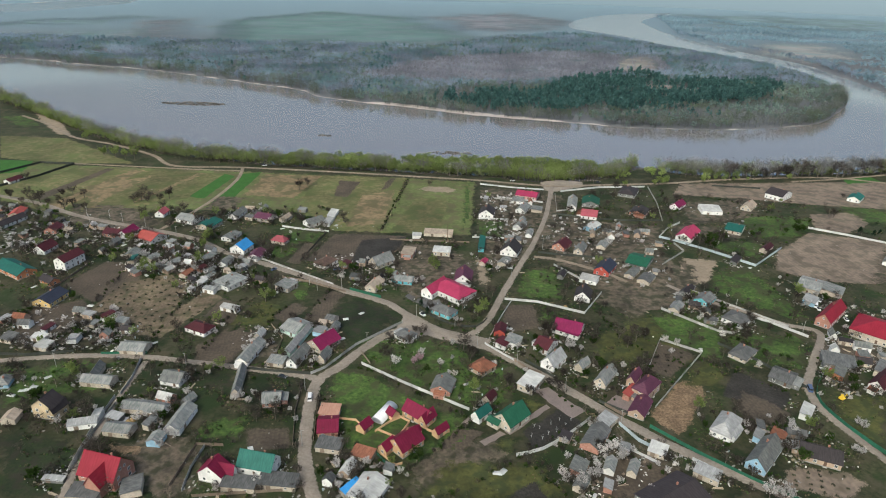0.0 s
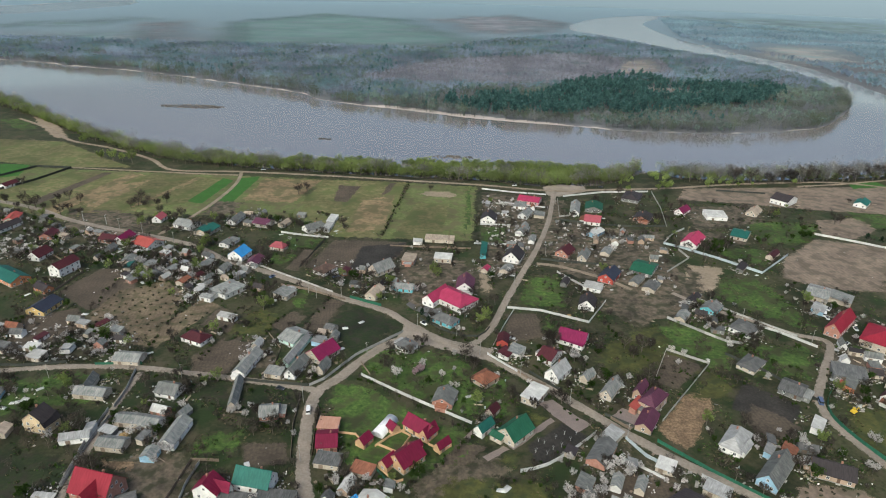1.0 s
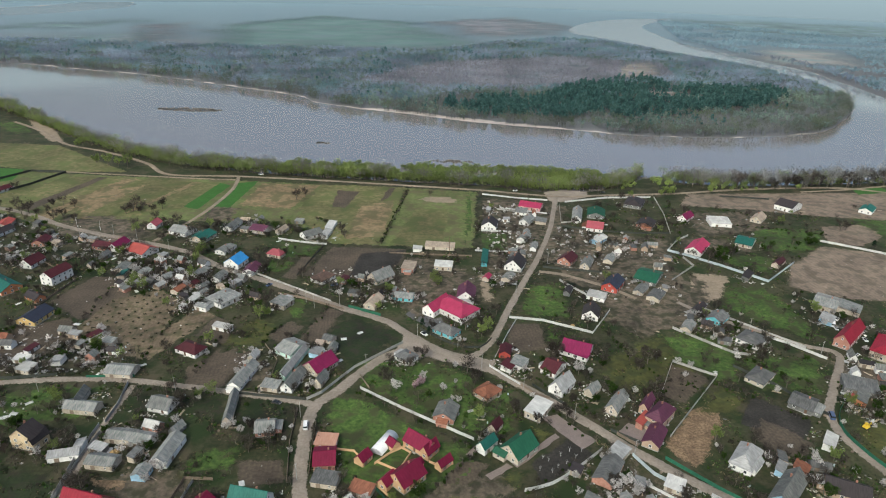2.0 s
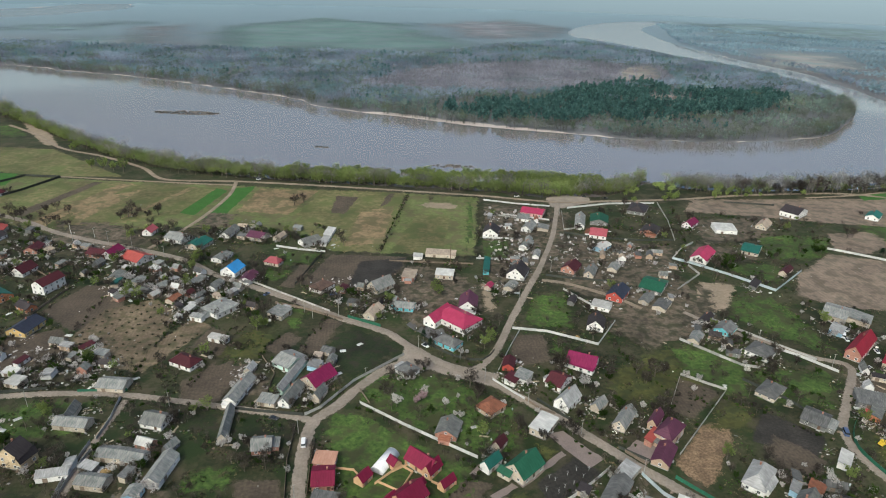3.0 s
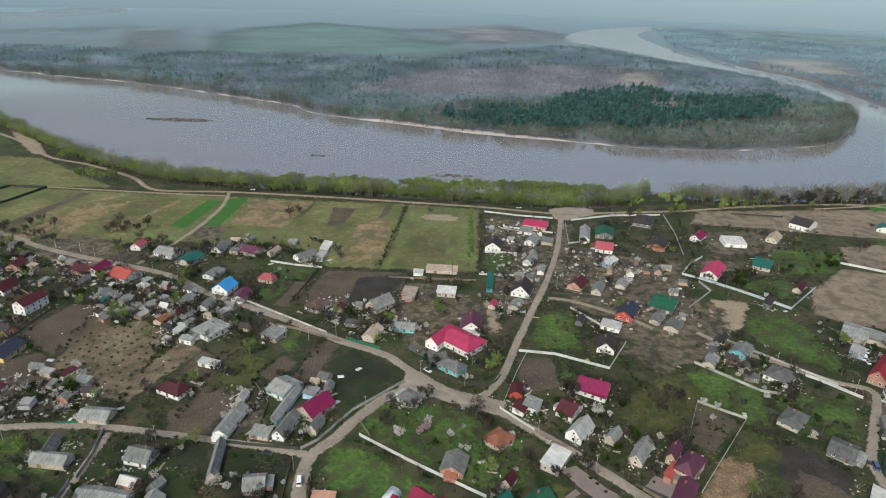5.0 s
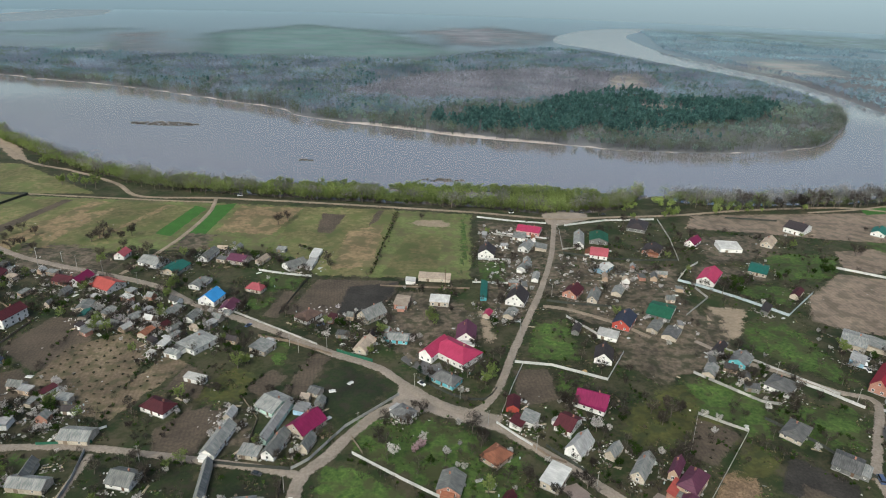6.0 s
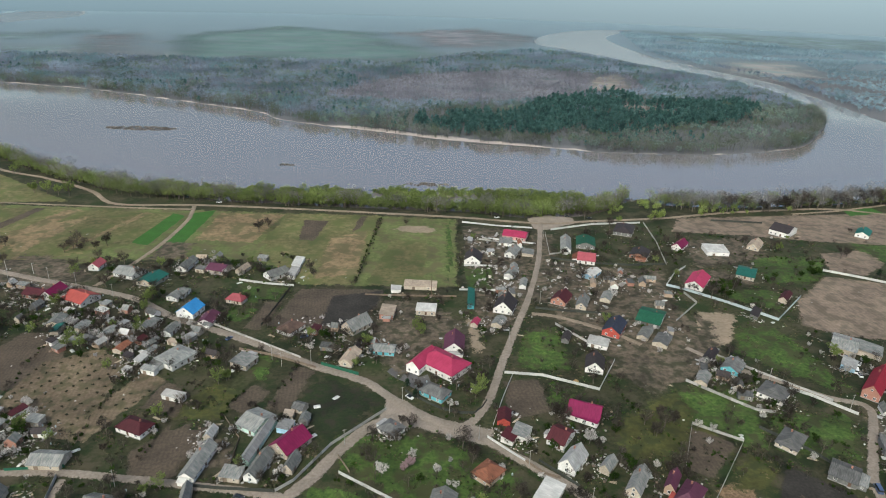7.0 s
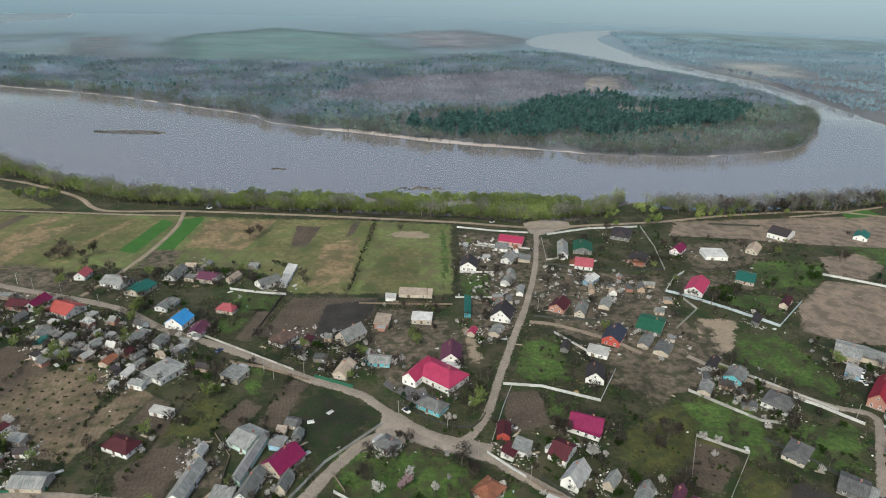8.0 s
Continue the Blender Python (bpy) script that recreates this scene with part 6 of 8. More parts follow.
house(-25.8, 179.8, 66.8, 12.9, 11.0, 2.8, 2.2, "white", "white", "gable")

# sheds, barns and outbuildings
shed(-119.4, 314.1, -18.9, 10.6, 3.8, 2.4, 0.8, "white", "white", "gable")
shed(-145.5, 346.2, 75.1, 8.7, 3.6, 2.4, 0.9, "white", "white", "gable")
shed(-149.3, 336.3, 74.4, 3.8, 3.1, 2.0, 0.5, "white", "white", "gable")
shed(-206.5, 385.6, -88.3, 10.9, 7.4, 2.2, 1.4, "grey", "cream", "gable")
shed(-201.9, 375.9, -88.6, 8.7, 4.7, 2.2, 1.2, "teal", "cream", "gable")
shed(-141.3, 375.4, 77.9, 10.7, 5.9, 2.4, 1.6, "grey", "white", "gable")
shed(-173.1, 372.9, 78.3, 8.8, 6.1, 2.2, 1.4, "grey", "cream", "gable")
shed(-189.1, 378.8, 82.7, 8.9, 5.4, 2.2, 1.2, "grey", "cream", "gable")
shed(-159.9, 357.1, 74.0, 8.4, 5.3, 2.2, 1.3, "rust", "cream", "gable")
shed(-87.1, 450.1, 83.9, 14.2, 4.8, 2.4, 0.8, "white", "white", "gable")
shed(-86.6, 467.0, 85.7, 15.0, 5.8, 2.2, 0.6, "white", "white", "gable")
shed(-121.1, 455.8, 70.7, 10.3, 5.6, 2.4, 1.8, "tan", "cream", "gable")
shed(-19.1, 427.0, 88.6, 6.4, 6.2, 2.0, 0.5, "white", "white", "gable")
shed(-3.5, 431.9, -5.7, 20.7, 7.6, 2.4, 0.8, "tan", "cream", "gable")
shed(27.4, 413.9, 84.1, 23.2, 3.9, 2.4, 1.0, "teal", "turquoise", "gable")
shed(27.2, 383.3, 67.6, 6.8, 4.0, 2.2, 1.4, "rose", "cream", "gable")
shed(41.0, 384.3, 63.3, 10.1, 6.2, 2.2, 1.4, "grey", "cream", "gable")
shed(63.6, 435.2, 74.8, 11.4, 4.3, 2.2, 1.4, "grey", "white", "gable")
shed(62.1, 507.5, -13.4, 9.5, 9.2, 2.2, 1.0, "grey", "white", "gable")
shed(75.6, 486.9, 76.9, 9.5, 8.2, 2.2, 0.9, "grey", "cream", "gable")
shed(92.5, 360.7, -27.4, 10.9, 7.3, 2.4, 0.9, "white", "white", "gable")
shed(76.2, 366.8, 66.8, 9.0, 4.1, 2.2, 1.4, "dark", "slate_wall", "gable")
shed(31.8, 297.0, 79.5, 8.9, 5.8, 2.4, 1.8, "maroon", "red_brick", "gable")
shed(38.0, 286.0, 66.1, 8.5, 6.9, 2.4, 1.2, "grey", "white", "gable")
shed(32.5, 283.5, 56.4, 7.3, 5.5, 2.4, 1.2, "maroon", "white", "gable")
shed(122.3, 370.8, 55.1, 12.4, 6.1, 2.2, 1.4, "grey", "cream", "gable")
shed(129.4, 363.2, 55.2, 12.9, 7.9, 2.4, 1.4, "slate", "cream", "gable")
shed(113.4, 416.1, 61.6, 11.6, 6.3, 2.2, 1.6, "grey", "cream", "gable")
shed(218.3, 492.8, -5.9, 16.0, 14.1, 3.0, 1.0, "white", "white", "gable")
shed(229.8, 416.4, 47.2, 14.1, 5.0, 2.4, 1.8, "maroon", "cream", "gable")
shed(199.1, 394.7, 50.5, 12.2, 4.3, 2.2, 1.2, "dark", "slate_wall", "gable")
shed(241.5, 352.2, 52.2, 12.5, 11.6, 2.6, 1.2, "grey", "cream", "gable")
shed(220.6, 338.4, 49.1, 10.5, 6.8, 2.4, 1.0, "lightgrey", "blue", "gable")
shed(136.2, 326.1, 54.9, 10.8, 6.0, 2.4, 1.6, "grey", "cream", "gable")
shed(306.8, 397.9, 48.6, 15.0, 8.1, 2.6, 1.6, "grey", "white", "gable")
shed(-162.6, 250.7, -84.9, 10.5, 4.2, 2.6, 2.4, "grey", "cream", "gable")
shed(-158.1, 244.1, -6.4, 14.7, 6.8, 2.6, 2.0, "grey", "cream", "gable")
shed(-181.7, 217.1, -85.5, 6.3, 5.9, 2.4, 1.6, "tan", "cream", "gable")
shed(-149.6, 213.6, 14.7, 11.2, 3.2, 2.4, 1.2, "lightgrey", "white", "gable")
shed(-146.4, 219.6, -81.5, 5.7, 3.6, 2.4, 1.0, "lightgrey", "white", "gable")
shed(-132.6, 226.1, -5.7, 11.6, 6.8, 2.6, 1.4, "grey", "cream", "gable")
shed(-122.6, 224.1, -11.5, 8.2, 7.3, 2.6, 1.8, "grey", "white", "gable")
shed(-132.8, 211.0, -6.9, 11.5, 6.7, 2.6, 1.6, "grey", "cream", "gable")
shed(-110.0, 217.8, 84.2, 16.3, 6.8, 2.8, 2.6, "grey", "white", "gable")
shed(-115.2, 205.3, 85.3, 6.1, 5.6, 2.6, 1.4, "grey", "blue", "gable")
shed(-113.3, 179.3, -71.7, 8.2, 7.2, 2.6, 0.8, "slate", "cream", "gable")
shed(-128.6, 175.9, -3.7, 11.5, 6.3, 2.6, 0.8, "slate", "cream", "gable")
shed(-154.2, 272.3, -4.4, 13.2, 8.9, 2.4, 2.0, "grey", "cream", "gable")
shed(-144.4, 182.9, -4.4, 8.2, 2.2, 1.4, 0.4, "lightgrey", "slate_wall", "gable")
shed(-199.9, 272.4, -13.7, 7.5, 6.1, 2.2, 0.9, "white", "cream", "gable")
shed(-189.0, 279.7, -87.6, 6.0, 5.3, 2.2, 0.9, "lightgrey", "white", "gable")
shed(-206.8, 280.2, -6.4, 7.2, 4.2, 2.0, 0.7, "white", "white", "gable")
shed(-221.3, 278.8, -15.0, 7.2, 5.9, 2.2, 1.2, "slate", "cream", "gable")
shed(-60.5, 305.4, -23.8, 5.5, 5.5, 2.2, 1.4, "slate", "cream", "gable")
shed(-64.5, 292.0, 78.5, 6.5, 6.0, 2.2, 0.7, "lightgrey", "blue", "gable")
shed(-74.0, 282.8, 77.1, 28.1, 4.2, 2.6, 1.8, "lightgrey", "mint", "gable")
shed(-80.2, 263.0, -11.3, 8.3, 6.0, 2.2, 0.8, "grey", "cream", "gable")
shed(-58.0, 268.2, 74.0, 8.9, 4.3, 2.6, 2.6, "grey", "cream", "gable")
shed(-93.6, 245.7, -82.7, 20.8, 3.5, 2.8, 2.2, "grey", "cream", "gable")
shed(-44.4, 203.9, -9.5, 10.0, 6.2, 2.4, 0.9, "slate", "cream", "gable")
polytunnel(-24.2, 226.3, 63.1, 13.1, 2.9)
shed(-20.4, 224.5, -48.0, 4.5, 4.1, 2.4, 2.2, "crimson", "log", "gable")
shed(-31.6, 216.2, 57.7, 6.1, 4.6, 2.4, 2.4, "crimson", "log", "gable")
shed(0.6, 214.3, 47.2, 6.9, 3.6, 2.4, 2.2, "crimson", "log", "gable")
shed(-9.9, 213.0, 53.3, 4.5, 3.0, 2.2, 2.0, "crimson", "log", "gable")
shed(22.5, 237.2, 57.9, 6.4, 4.2, 2.6, 2.2, "maroon", "cream", "gable")
shed(18.3, 225.3, 49.0, 8.8, 4.6, 3.0, 2.6, "teal", "white", "gable")
shed(70.1, 265.0, 49.9, 8.4, 4.5, 2.4, 2.4, "grey", "cream", "gable")
patch("paving", [(74.9, 237.2), (82.1, 243.3), (90.2, 238.5), (82.2, 229.4)])
fence("wood", 1.6, [(74.6, 235.5), (81.4, 228.2)])
shed(87.9, 243.1, 50.3, 9.6, 3.1, 2.8, 1.0, "orange", "brick", "flat")
shed(71.8, 222.1, 48.8, 10.0, 6.1, 2.6, 0.8, "lightgrey", "cream", "flat")
shed(65.3, 211.8, 58.5, 15.5, 7.9, 2.4, 2.2, "slate", "brick", "gable")
shed(55.3, 194.6, 63.1, 8.0, 5.8, 2.2, 1.0, "grey", "brick", "gable")
shed(89.4, 205.2, -30.1, 6.8, 6.6, 2.2, 0.7, "white", "cream", "gable")
shed(104.6, 192.1, -36.1, 9.2, 5.8, 2.6, 0.9, "lightgrey", "cream", "gable")
shed(163.8, 232.0, 52.3, 10.1, 4.4, 2.6, 0.8, "white", "white", "flat")
shed(134.9, 215.3, 52.8, 6.8, 3.2, 2.4, 0.7, "lightgrey", "blue", "gable")
shed(143.8, 216.2, 49.1, 5.7, 5.3, 2.0, 0.9, "rust", "brick", "gable")
shed(200.3, 272.4, -20.9, 14.9, 10.5, 2.6, 1.2, "slate", "slate_wall", "gable")
shed(195.9, 263.1, 50.8, 10.0, 4.6, 2.4, 1.2, "grey", "orange", "gable")
shed(221.2, 264.6, 46.9, 13.2, 11.0, 2.6, 1.2, "slate", "cream", "gable")
shed(190.6, 261.5, 49.2, 7.0, 2.2, 2.0, 1.2, "orange", "cream", "gable")
shed(-74.2, 181.8, -4.6, 12.9, 5.6, 2.4, 0.8, "slate", "cream", "gable")
shed(-60.1, 183.5, -5.0, 14.5, 6.2, 2.4, 0.8, "slate", "cream", "gable")
shed(-32.4, 181.0, 51.2, 8.1, 2.7, 2.4, 0.8, "blue", "cream", "gable")
shed(-30.1, 199.4, -19.5, 8.7, 5.7, 2.2, 0.7, "rust", "cream", "flat")

# fences and walls
fence("white_wall", 1.6, [(-38.9, 264.0), (-24.1, 253.7), (-10.2, 244.4), (13.1, 229.9)], True)
fence("white_wall", 1.8, [(31.4, 201.5), (42.4, 205.4), (55.8, 215.9), (65.9, 225.4)], True)
fence("blue_metal", 1.8, [(77.8, 222.4), (83.5, 211.8), (90.9, 205.2)])
fence("green_metal", 1.8, [(90.8, 221.0), (106.8, 204.4), (121.7, 191.1), (135.9, 180.0)])
fence("green_metal", 2.0, [(184.9, 259.3), (178.5, 251.0), (174.7, 240.1), (176.8, 225.6), (183.8, 206.7), (188.9, 193.0)], True)
fence("white_wall", 1.6, [(37.2, 333.9), (56.0, 331.2), (81.6, 318.9), (96.8, 344.4)])
fence("blue_metal", 1.8, [(159.3, 435.4), (168.3, 429.6), (189.2, 410.5), (210.0, 388.4), (241.8, 419.1)])
fence("white_wall", 1.7, [(159.3, 435.4), (171.8, 453.9), (184.2, 465.2)])
fence("grey_metal", 1.5, [(103.2, 265.9), (116.9, 292.6), (134.7, 280.2), (97.3, 234.7)])
fence("grey_metal", 1.8, [(-147.5, 263.9), (-144.6, 247.5), (-144.2, 235.5)])
fence("grey_metal", 1.8, [(-145.9, 233.8), (-145.4, 213.4), (-142.0, 188.8)])
fence("dark_metal", 1.6, [(-223.8, 265.5), (-204.1, 265.3), (-183.7, 269.1)])
fence("green_metal", 1.6, [(-168.9, 267.6), (-147.1, 269.4)])
fence("wood", 1.6, [(-100.0, 356.7), (-83.0, 351.2), (-57.8, 338.9)])
fence("green_metal", 2.0, [(-55.5, 341.9), (-36.1, 332.7)])
fence("dark_metal", 1.4, [(-12.8, 318.8), (4.6, 304.4), (18.8, 301.4), (25.5, 310.8)], True)
fence("dark_metal", 2.0, [(-385.5, 510.4), (-365.7, 550.0), (-354.9, 588.7), (-388.1, 590.0), (-409.6, 546.9)])
fence("white_wall", 1.4, [(32.6, 552.5), (60.1, 544.6), (88.3, 540.2)])
fence("white_wall", 1.6, [(102.8, 536.5), (139.7, 549.9), (181.8, 554.4)])
fence("white_wall", 1.4, [(27.4, 465.8), (50.7, 464.7)])
fence("white_wall", 1.4, [(21.2, 427.9), (44.2, 427.1)])
fence("white_wall", 1.4, [(45.6, 517.7), (85.1, 505.9)])
fence("grey_metal", 1.4, [(96.6, 528.4), (91.5, 486.0), (104.7, 490.8)])
fence("dark_metal", 1.3, [(-94.1, 382.1), (-85.6, 431.7)])
fence("wood", 0.7, [(-33.6, 563.0), (-46.2, 436.1)])
fence("white_wall", 1.5, [(-120.1, 440.8), (-100.0, 435.3), (-84.2, 432.9)])
fence("wood", 1.6, [(36.8, 269.3), (43.1, 262.2), (49.1, 259.1)])
fence("white_wall", 1.6, [(22.9, 284.4), (31.1, 275.2), (36.8, 269.3)])
fence("dark_metal", 1.9, [(-99.1, 258.4), (-84.2, 256.1), (-62.6, 254.1)])
fence("grey_metal", 1.6, [(-62.1, 254.6), (-56.0, 260.0), (-43.9, 280.8), (-21.5, 304.6)])
fence("grey_metal", 1.6, [(-94.9, 202.9), (-96.0, 190.8), (-95.0, 179.1)])
fence("grey_metal", 1.5, [(184.9, 554.6), (180.4, 511.9), (172.2, 469.4)])
fence("dark_metal", 1.6, [(90.5, 479.5), (113.7, 470.9), (144.2, 467.7), (171.3, 469.3)])
fence("dark_metal", 1.6, [(65.8, 403.1), (78.2, 400.0), (106.5, 395.9)])
fence("white_wall", 1.2, [(26.4, 292.9), (34.0, 314.4), (41.5, 333.4)])
fence("grey_metal", 1.6, [(166.6, 424.3), (169.3, 410.4), (147.0, 387.1)])
fence("white_wall", 1.6, [(177.3, 319.1), (184.9, 313.1), (198.8, 298.1)])
fence("dark_metal", 1.6, [(146.4, 289.3), (160.6, 274.0), (174.5, 250.8)])
fence("wood", 1.4, [(-64.7, 247.7), (-63.4, 226.2), (-59.6, 204.6)])
fence("wood", 1.4, [(-54.8, 238.6), (-53.7, 224.6), (-51.8, 208.3)])
fence("log", 1.2, [(-43.5, 222.2), (-36.0, 221.3), (-33.1, 217.7)])
fence("log", 1.2, [(-27.0, 214.3), (-21.3, 220.7), (-13.8, 225.9)])
fence("log", 1.2, [(-26.1, 215.4), (-18.1, 211.1), (-10.0, 213.1)])
fence("log", 1.2, [(-19.2, 225.7), (-12.8, 221.0), (-16.9, 211.1)])
fence("log", 1.2, [(-5.3, 216.1), (-0.5, 213.4), (4.3, 215.3)])
fence("log", 1.2, [(-24.8, 202.4), (-16.9, 194.6), (-14.3, 195.7)])
fence("green_metal", 1.6, [(-26.7, 203.0), (-18.9, 193.0)])
fence("wood", 1.2, [(-92.6, 299.8), (-83.1, 285.8), (-82.5, 260.0)])
fence("grey_metal", 1.9, [(-141.4, 188.8), (-143.4, 211.7), (-143.1, 229.0)])
fence("wood", 1.5, [(-100.5, 181.2), (-98.6, 204.1), (-87.7, 203.8)])
fence("wood", 1.4, [(-90.3, 176.5), (-57.9, 180.2), (-51.0, 182.6)])
fence("dark_metal", 1.5, [(72.5, 237.9), (89.6, 225.4)])
fence("grey_metal", 1.6, [(127.7, 326.2), (151.3, 302.1), (159.8, 300.0)])
fence("grey_metal", 1.5, [(150.6, 352.9), (179.0, 323.1), (193.2, 308.6)])
fence("white_wall", 1.5, [(64.5, 213.7), (75.6, 208.8), (87.8, 198.7)])
fence("white_wall", 1.6, [(102.3, 201.4), (110.9, 194.4), (107.0, 187.1)])
fence("dark_metal", 1.5, [(42.5, 269.6), (51.1, 260.1), (55.8, 254.7)])
fence("wood", 1.3, [(-38.2, 420.5), (-7.8, 419.1), (18.5, 418.4)])
fence("grey_metal", 1.4, [(42.9, 514.7), (68.4, 504.9)])
fence("grey_metal", 1.5, [(73.8, 383.5), (92.5, 355.6)])
fence("dark_metal", 1.5, [(246.3, 562.1), (288.2, 556.7)])
fence("wood", 1.4, [(-40.2, 274.1), (-34.7, 264.2)])
fence("wood", 1.3, [(-262.4, 393.7), (-228.3, 368.5), (-232.1, 336.8)])
fence("grey_metal", 1.5, [(-126.2, 386.8), (-95.2, 366.7), (-66.8, 348.2)])
fence("white_wall", 1.7, [(282.3, 460.2), (305.2, 446.7), (325.5, 432.7), (340.8, 423.3)])
patch("lawn", [(-1.5, 203.1), (17.8, 223.1), (20.5, 218.7), (5.4, 198.5), (-7.8, 190.3)])
patch("soil", [(70.9, 203.7), (90.9, 197.8), (101.8, 190.5), (89.1, 178.8), (58.1, 180.6)])
patch("soil", [(202.7, 287.1), (215.5, 289.8), (227.9, 273.9), (220.7, 262.5), (211.3, 274.8)])
patch("lawn", [(157.1, 301.1), (196.3, 299.2), (181.5, 267.3), (161.2, 269.0), (147.5, 273.5)])
patch("lawn", [(120.8, 320.6), (153.0, 303.3), (144.0, 273.3), (133.0, 277.0), (119.4, 293.8)])
patch("sand", [(162.1, 395.0), (170.6, 381.3), (166.9, 362.9), (156.3, 353.1), (156.2, 366.4), (149.7, 374.3)])
patch("dark_grass", [(134.8, 226.9), (158.7, 220.2), (168.9, 208.3), (161.3, 203.1), (145.2, 207.6)])
patch("soil", [(141.8, 249.7), (153.1, 239.4), (156.9, 231.5), (147.2, 221.7), (132.2, 232.6)])
patch("garden", [(-141.6, 338.7), (-126.8, 328.7), (-141.2, 296.6), (-146.6, 283.8), (-158.9, 291.8)])
patch("soil", [(-115.9, 294.7), (-96.1, 293.2), (-101.9, 269.6), (-113.7, 265.2), (-123.4, 268.8)])
patch("soil", [(-128.6, 330.0), (-114.0, 319.1), (-113.6, 300.1), (-125.6, 304.5), (-132.2, 307.3)])
patch("dirt", [(129.0, 424.3), (169.4, 388.2), (158.4, 347.2), (122.0, 318.1), (101.6, 327.1), (98.7, 359.7)])
patch("dirt", [(-25.8, 416.0), (6.3, 407.8), (24.9, 381.0), (21.7, 348.5), (-4.4, 351.0), (-23.0, 370.1)])
patch("dirt", [(316.8, 424.1), (335.3, 415.1), (294.0, 353.3), (274.7, 368.0)])


# ---- trees and things in the village ----
ROAD_AT = np.concatenate([line for line, w in ROAD_LINES])
ROAD_HALF = np.concatenate([np.full(len(line), w / 2) for line, w in ROAD_LINES])


def on_road(x, y, extra=1.2):
    return bool((np.hypot(ROAD_AT[:, 0] - x, ROAD_AT[:, 1] - y) < ROAD_HALF + extra).any())


TREES = {}
for kind, count, form, height, leaves, size, material, words in (
        ("blossom", 3, "bud", 5.0, 460, 0.20, BLOSSOM, "fruit tree covered in white blossom"),
        ("pink", 1, "bud", 5.5, 520, 0.24, PINK, "fruit tree covered in pale pink blossom"),
        ("bud", 3, "bud", 6.5, 420, 0.26, BUD, "garden tree with fresh yellow-green leaves"),
        ("leaf", 3, "bud", 5.0, 420, 0.28, LEAF, "rounded garden tree with green leaves"),
        ("bare", 4, "bare", 6.0, 430, 0.46, TWIG, "leafless grey-brown garden tree"),
        ("conifer", 2, "pine", 7.0, 320, 0.30, SPRUCE, "dark green conifer in a yard"),
        ("bush", 2, "bud", 2.0, 200, 0.16, LEAF, "clipped green bush beside the road"),
        ("scrub", 3, "bare", 3.0, 260, 0.30, TWIG, "low leafless brown shrub")):
    TREES[kind] = [(form, 200 + 17 * k + len(kind), height * (0.85 + 0.15 * k), leaves, size, material, words) for k in range(count)]
MADE, MESHES = {}, {}
TREE_NAME = {"blossom": "fruit_tree", "pink": "fruit_tree", "bud": "garden_tree", "leaf": "garden_tree", "bare": "leafless_tree", "conifer": "conifer", "bush": "bush", "scrub": "shrub"}


def tree_at(kind, x, y, scale=1.0):
    k = random.randrange(len(TREES[kind]))
    m = pose(x, y, -0.05, 0, 0, random.uniform(0, 360)) @ Matrix.Scale(scale * random.uniform(0.85, 1.15), 4)
    if (kind, k) not in MADE:
        form, seed, height, leaves, size, material, words = TREES[kind][k]
        MADE[kind, k] = tree_thing(TREE_NAME[kind], form, seed, height, leaves, size, material, words)
        MADE[kind, k].matrix_basis = m
        MESHES[MADE[kind, k].name] = [next(o.data for o in MADE[kind, k].children if o.name.startswith(n)) for n in ("trunk", "crown")]
        return
    first = MADE[kind, k]
    root = first.copy()
    scene.collection.objects.link(root)
    root.matrix_basis = m
    for name, piece in zip(("trunk", "crown"), MESHES[first.name]):
        part(name, piece, root)


PAINT = {"white": mat("white_paint", (0.6, 0.6, 0.6), (0.68, 0.68, 0.68), bump=0, rough=0.3, spread=0.05), "blue": mat("blue_paint", (0.05, 0.075, 0.15), (0.06, 0.09, 0.18), bump=0, rough=0.3, spread=0.05),
         "dark": mat("dark_paint", (0.03, 0.03, 0.035), (0.05, 0.05, 0.055), bump=0, rough=0.3, spread=0.05), "yellow": mat("yellow_paint", (0.55, 0.38, 0.03), (0.62, 0.44, 0.05), bump=0.1, spread=0.1)}
RUBBER = mat("rubber", (0.02, 0.02, 0.02), (0.035, 0.035, 0.035), bump=0.1, spread=0.1)
WHEEL = Shape().tube((0, -0.11, 0), (0, 0.11, 0), 0.33, 0.33, 14).add([(0.33 * math.cos(k * 0.4488), -0.11, 0.33 * math.sin(k * 0.4488)) for k in range(14)], [tuple(range(14))]).mesh("wheel", RUBBER)


def extrude_profile(profile, half, top_in=0.0, z_in=1e9):
    """A side outline swept across the width; what lies above z_in is drawn in by top_in."""
    n = len(profile)
    v = [(x, s * (half - (top_in if z > z_in else 0)), z) for s in (-1, 1) for x, z in profile]
    return Shape().add(v, [tuple(range(n)), tuple(range(2 * n - 1, n - 1, -1))] + [(k, k + n, (k + 1) % n + n, (k + 1) % n) for k in range(n)])


